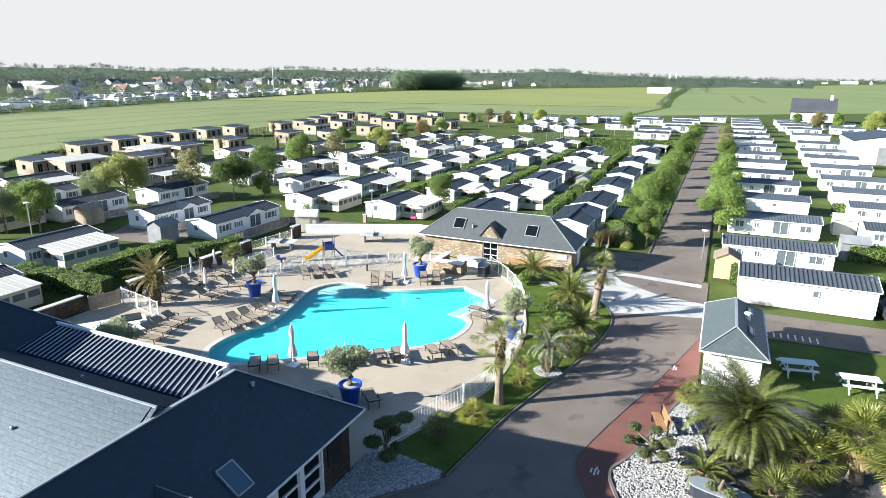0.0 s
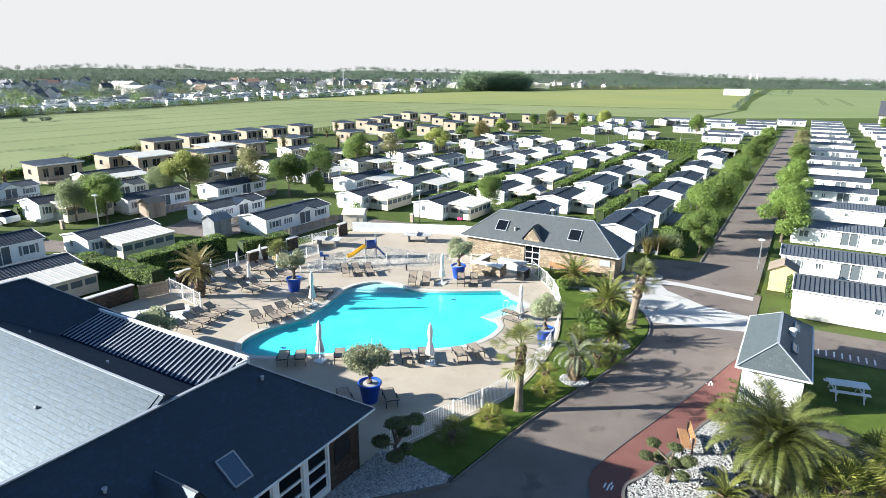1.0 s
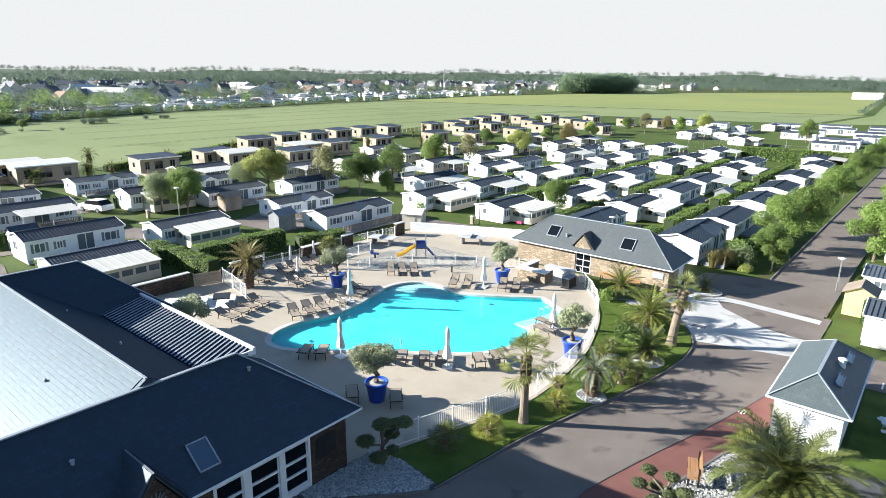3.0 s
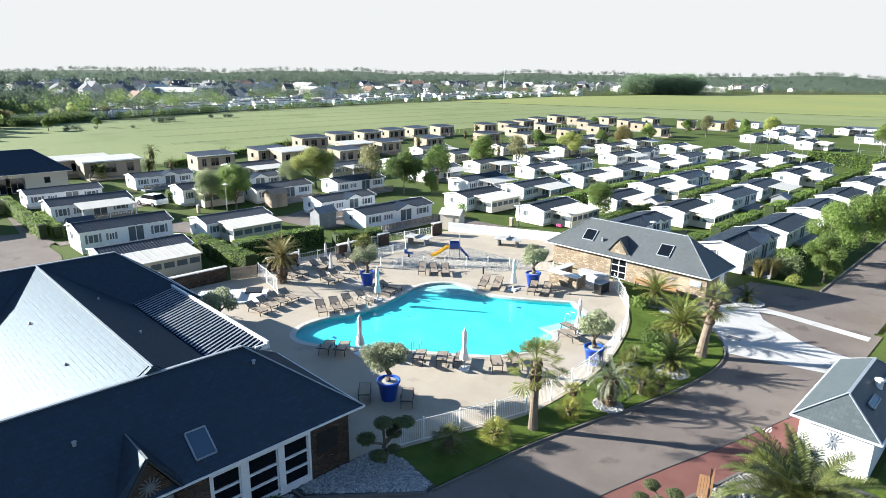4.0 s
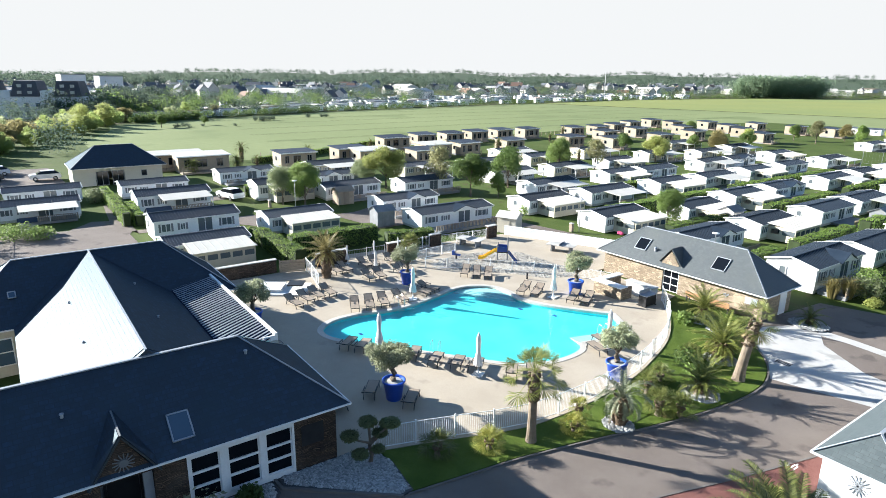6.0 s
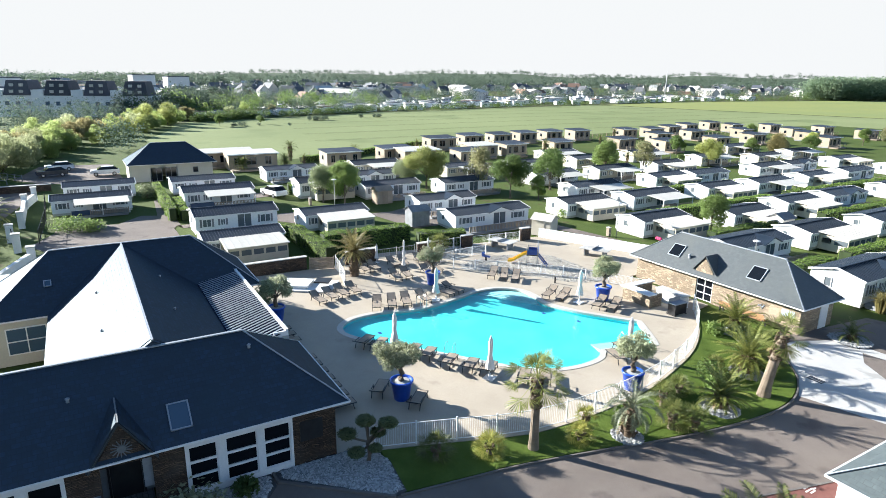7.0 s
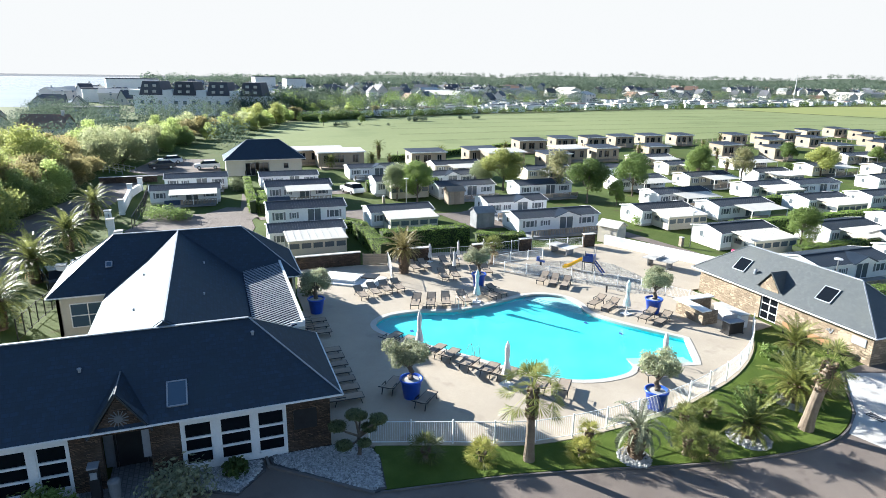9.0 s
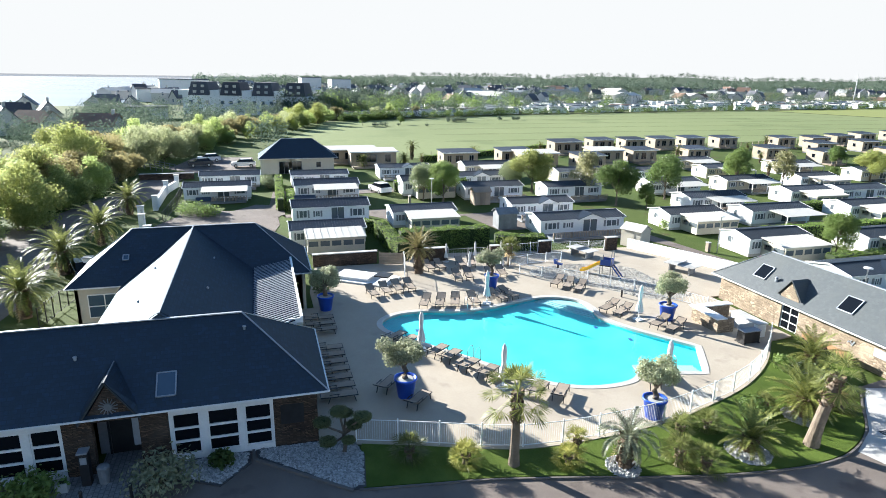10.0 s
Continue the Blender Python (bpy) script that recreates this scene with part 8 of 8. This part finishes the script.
apt = thing("apartment_block", "long white apartment block with dark mansard storeys", "building", "", pose(-262, 16, 0, 0, 0, -110))
part("wall", Geo().box(-27, -6, 0, 27, 6, 7.6), "white_render", apt)
for i in range(4):
    x = -19.5 + 13.2 * i
    mansard = part("mansard", Geo().add([(x - 4.4, -6.2, 7.6), (x + 4.4, -6.2, 7.6), (x + 4.4, 6.2, 7.6), (x - 4.4, 6.2, 7.6), (x - 3.4, -4.6, 12.9), (x + 3.4, -4.6, 12.9), (x + 3.4, 4.6, 12.9), (x - 3.4, 4.6, 12.9)],
                                        [(0, 1, 5, 4), (1, 2, 6, 5), (2, 3, 7, 6), (3, 0, 4, 7), (4, 5, 6, 7)]), "town_roof", apt, "dark slate mansard")
    for zx in (-1.6, 1.6):
        for z in (9.0, 11.2):
            for s in (-1, 1):
                part("window", Geo().box(x + zx - 0.6, s * (6.3 - (z - 7.6) * 0.3) - 0.5, z - 0.5, x + zx + 0.6, s * (6.3 - (z - 7.6) * 0.3) + 0.5, z + 0.5), "awning", mansard)
    part("dormer", Geo().box(x + 4.6, -5.8, 7.6, x + 8.6, 5.8, 9.6), "white_render", apt)
    for z in (1.8, 4.8):
        for zx in (-3.5, 0, 3.5):
            part("window", Geo().box(x + zx - 0.7, -6.05, z - 0.7, x + zx + 0.7, -5.95, z + 0.7), "glass_sky", apt)
            part("window", Geo().box(x + zx - 0.7, 5.95, z - 0.7, x + zx + 0.7, 6.05, z + 0.7), "glass_sky", apt)
for x, y, w, d, h, lb in ((-440, -28, 15, 8, 12, "pale office block by the shore"), (-385, -38, 10, 6, 7, "glazed white hall by the shore"), (-520, 60, 8, 6, 14, "white apartment tower on the skyline"), (-520, 84, 8, 6, 13, "white apartment tower on the skyline"), (-236, -26, 12, 5, 4, "flat-roofed grey hall behind trees")):
    blk = thing("office_block", lb, "building", "far blocks", pose(x, y, 0, 0, 0, -80))
    part("wall", Geo().box(-w, -d, 0, w, d, h), "white_render", blk)
    part("roof", Geo().box(-w - 0.3, -d - 0.3, h, w + 0.3, d + 0.3, h + 0.5), "flat_roof", blk)
    for z in np.arange(2, h - 1, 3):
        for xx in np.arange(-w + 2, w - 1, 3.4):
            part("window", Geo().box(xx - 1.0, -d - 0.05, z - 0.7, xx + 1.0, -d + 0.05, z + 0.7), "glass_sky", blk)
mast = solid("mast", Geo().tube([(-456, 562, 0), (-456, 562, 24)], [0.6, 0.3], 6), "steel", "tall thin radio mast in the town", "mast")
for x in (-2, 8):
    solid("church_tower", Geo().box(x * 2 - 184 - 4, 2300 - 4, 0, x * 2 - 184 + 4, 2300 + 4, 14).add([(x * 2 - 188, 2296, 14), (x * 2 - 180, 2296, 14), (x * 2 - 180, 2304, 14), (x * 2 - 188, 2304, 14), (x * 2 - 184, 2300, 30)], [(0, 1, 4), (1, 2, 4), (2, 3, 4), (3, 0, 4)]), "town_wall", "distant church spire on the horizon", "church", group="church towers")


def woods(name, spots, mat, label, seed, leaf=0.27, per=480):
    """Many far trees joined: clumps of leaf faces of uneven outline."""
    r_ = np.random.default_rng(seed)
    vs, fs = [], []
    for x, y, h, *rest in spots:
        z0 = rest[0] if rest else 0.0
        if x < -300 and y < 28 + 0.11 * (x - 12):
            continue
        w = h * (0.42 + 0.2 * r_.random())
        cs = [(x + w * 0.6 * r_.normal() * 0.6, y + w * 0.6 * r_.normal() * 0.6, z0 + h * (0.3 + 0.4 * r_.random())) for _ in range(5)] + [(x, y, z0 + h * 0.3)]
        v, f = leaves(cs, [(w * 0.65, w * 0.65, h * 0.32)] * 6, r_, per, leaf * h / 8, shell=0.7)
        k = len(vs)
        vs += v
        fs += [[i + k for i in q] for q in f]
    return tagged(new(name, finish(name, (vs, fs), mat)), label, "woodland", "", "stuff")


def spread_along(n, lo, hi, hmin, hmax, t0=0.0, t1=1.0, power=1.0):
    out = []
    for i in range(n):
        p = beyond(t0 + (t1 - t0) * rng.random(), lo + (hi - lo) * rng.random() ** power)
        out.append((p.x, p.y, hmin + (hmax - hmin) * rng.random()))
    return out


woods("hedgerow", spread_along(700, 0, 6, 2.0, 4.2), "leaf_dark", "overgrown hedgerow at the far field edge", 51, 0.4, 150)
woods("town_trees", spread_along(700, 8, 420, 5, 10), "leaf_hazy", "dark trees between the houses of the town", 52, 0.32, 330)
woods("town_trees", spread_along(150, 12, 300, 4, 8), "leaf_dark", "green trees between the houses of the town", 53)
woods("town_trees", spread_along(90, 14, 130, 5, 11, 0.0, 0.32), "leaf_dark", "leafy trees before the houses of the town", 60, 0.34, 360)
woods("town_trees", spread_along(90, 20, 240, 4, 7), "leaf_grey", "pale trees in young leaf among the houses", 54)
woods("far_woods", spread_along(900, 330, 800, 10, 18), "leaf_hazy", "wooded skyline behind the town", 55, 0.5, 170)
woods("poplar_wood", [(-322 + 33 * u + 10 * rng.random(), 588 + 72 * u + 14 * rng.random(), 19.5 + 2.5 * rng.random()) for u in rng.random(80)], "leaf_wood_hazy", "dense green rectangular wood on the plain", 56, 0.3, 600)


def rise(a, r):
    """Height of the low hills behind the town, by bearing and distance."""
    along = min(1.0, max(0.0, (a + 84) / 14)) * min(1.0, max(0.0, (4 - a) / 16))
    up = min(1.0, max(0.0, (r - 1150) / 1300))
    return along * up * up * (3 - 2 * up) * (23 + 5 * math.sin(a * 0.31) + 3 * math.sin(a * 0.83 + 1))


g = Geo()
BEAR, DIST = [-86 + 2 * i for i in range(47)], [1150, 1400, 1650, 1900, 2200, 2500, 2900, 3600]
g.add([(r * math.sin(math.radians(a)), r * math.cos(math.radians(a)), rise(a, r) - 0.02) for r in DIST for a in BEAR],
      [(i * 47 + k, i * 47 + k + 1, (i + 1) * 47 + k + 1, (i + 1) * 47 + k) for i in range(len(DIST) - 1) for k in range(46)])
solid("hills", g, "hill_hazy", "low wooded hills behind the town", "", "structure", smooth=True)
hz = []
for i in range(1300):
    a = -86 + 151 * (i + rng.random()) / 1300
    r = 1300 + 1300 * rng.random()
    if a > 4:
        r = 2150 + 700 * rng.random()
    hz.append((r * math.sin(math.radians(a)), r * math.cos(math.radians(a)), 10 + 8 * rng.random(), rise(a, r)))
woods("horizon_woods", hz, "leaf_hazy", "woods along the horizon in haze-tinted green", 57, 0.55, 130)
woods("plain_trees", [(-46 + 14 * rng.normal(), 700 + 14 * rng.normal(), 6 + 4 * rng.random()) for _ in range(10)] + [(-34 - 18 * u + rng.normal(), 372 + 318 * u, 2.2 + rng.random()) for u in rng.random(60)] + [(-200 + 330 * u, 1060 + 250 * u, 8 + 5 * rng.random()) for u in rng.random(50)], "leaf_hazy", "hedge and trees beside the barn on the plain", 58, 0.6, 60)
woods("grove", [(-236 - 70 * u + 4 * rng.normal(), 40 + 34 * u + 9 * rng.normal(), 7 + 5 * rng.random()) for u in rng.random(60)], "leaf_hazy", "dense dark grove behind the field corner", 62, 0.26, 700)
woods("field_bushes", [(-214 + rng.normal(), 84 + 9 * u + rng.normal(), 1.3 + 0.9 * rng.random()) for u in rng.random(9)] + [(-221 + rng.normal(), 108 + 10 * u, 1.2 + 0.8 * rng.random()) for u in rng.random(7)] + [(-196 + 3 * rng.normal(), 60 + 6 * rng.normal(), 1.0 + 0.8 * rng.random()) for _ in range(8)], "leaf_hazy", "low dark bushes in the crop", 61, 0.6, 260)
woods("shore_trees", [(-130 - 110 * u, -28 + 20 * rng.normal(), 6 + 4 * rng.random()) for u in rng.random(50)] + [(-232 - 90 * u, 30 + 26 * u + 8 * rng.normal(), 4 + 3 * rng.random()) for u in rng.random(60)], "leaf_hazy", "trees between the shore houses", 59, 0.2, 900)

# ---- later additions to the plan ----
hall = thing("storage_hall", "white rendered hall with a grey low-pitched roof", "building", "", pose(30, 152, 0))
part("wall", Geo().add([(-6.5, -7, 0), (6.5, -7, 0), (6.5, 7, 0), (-6.5, 7, 0), (-6.5, -7, 4.6), (6.5, -7, 4.6), (6.5, 7, 4.6), (-6.5, 7, 4.6), (0, -7, 5.7), (0, 7, 5.7)], [(0, 1, 5, 8, 4), (1, 2, 6, 5), (2, 3, 7, 9, 6), (3, 0, 4, 7)]), "white_render", hall)
part("roof", Geo().slab([(-6.8, -7.3, 4.6), (0, -7.3, 5.8), (0, 7.3, 5.8), (-6.8, 7.3, 4.6)], -0.12).slab([(0, -7.3, 5.8), (6.8, -7.3, 4.6), (6.8, 7.3, 4.6), (0, 7.3, 5.8)], -0.12), "flat_roof", hall)
part("door", Geo().box(-2, -7.06, 0, 2, -7.0, 3.4), "grey_wood", hall)
fence_run([(-44, 154), (-30, 155), (-14, 156)], "tall mesh fence of the far sports ground", 3.5, 2.6, "steel", 0.5)
trough = thing("planter_trough", "dark glossy curved planter in the gravel bed", "planter", "", pose(1.6, 23.7, 0.03, 0, 0, -12))
part("shell", Geo().prism(smooth_loop([(-0.9, -0.35), (0.9, -0.35), (1.05, 0.2), (0.5, 0.4), (-0.5, 0.4), (-1.05, 0.2)], 3), 0, 0.55), "car_dark", trough)
part("rim", Geo().prism(smooth_loop([(-0.95, -0.4), (0.95, -0.4), (1.1, 0.22), (0.52, 0.45), (-0.52, 0.45), (-1.1, 0.22)], 3), 0.55, 0.6), "zinc", trough)
# wheel tracks of the sprayer through the crop
for k in range(7):
    x0, x1 = -142 - 18 * k, -152 - 20 * k
    for w in (0, 1.9):
        pts = [(x0 - w - 6 * k * 0.2, 64 + 3 * k), ((x0 + x1) / 2 - w, 170), (x1 - w + 6, 284 + 2 * k if k < 6 else 270)]
        ribbon("wheel_track", smooth_loop(pts, 8, False), 0.45, -0.029, -0.024, "track", "narrow wheel track through the green crop")
for k in range(2):
    for w in (0, 2.2):
        ribbon("wheel_track", [(8 + 14 * k + w, 470), (2 + 15 * k + w, 640)], 0.9, -0.029, -0.024, "track", "narrow wheel track through the far field")
# gate leaf and hinge posts before the entrance
for y in (10.28, 12.0):
    solid("bollard", Geo().ring([(0.06, 0), (0.06, 0.8), (0.075, 0.82), (0.05, 0.9)], 10, pose(-10.5, y, 0)), "black_metal", "slim dark bollard before the entrance", "bollard", group="entrance bollards")
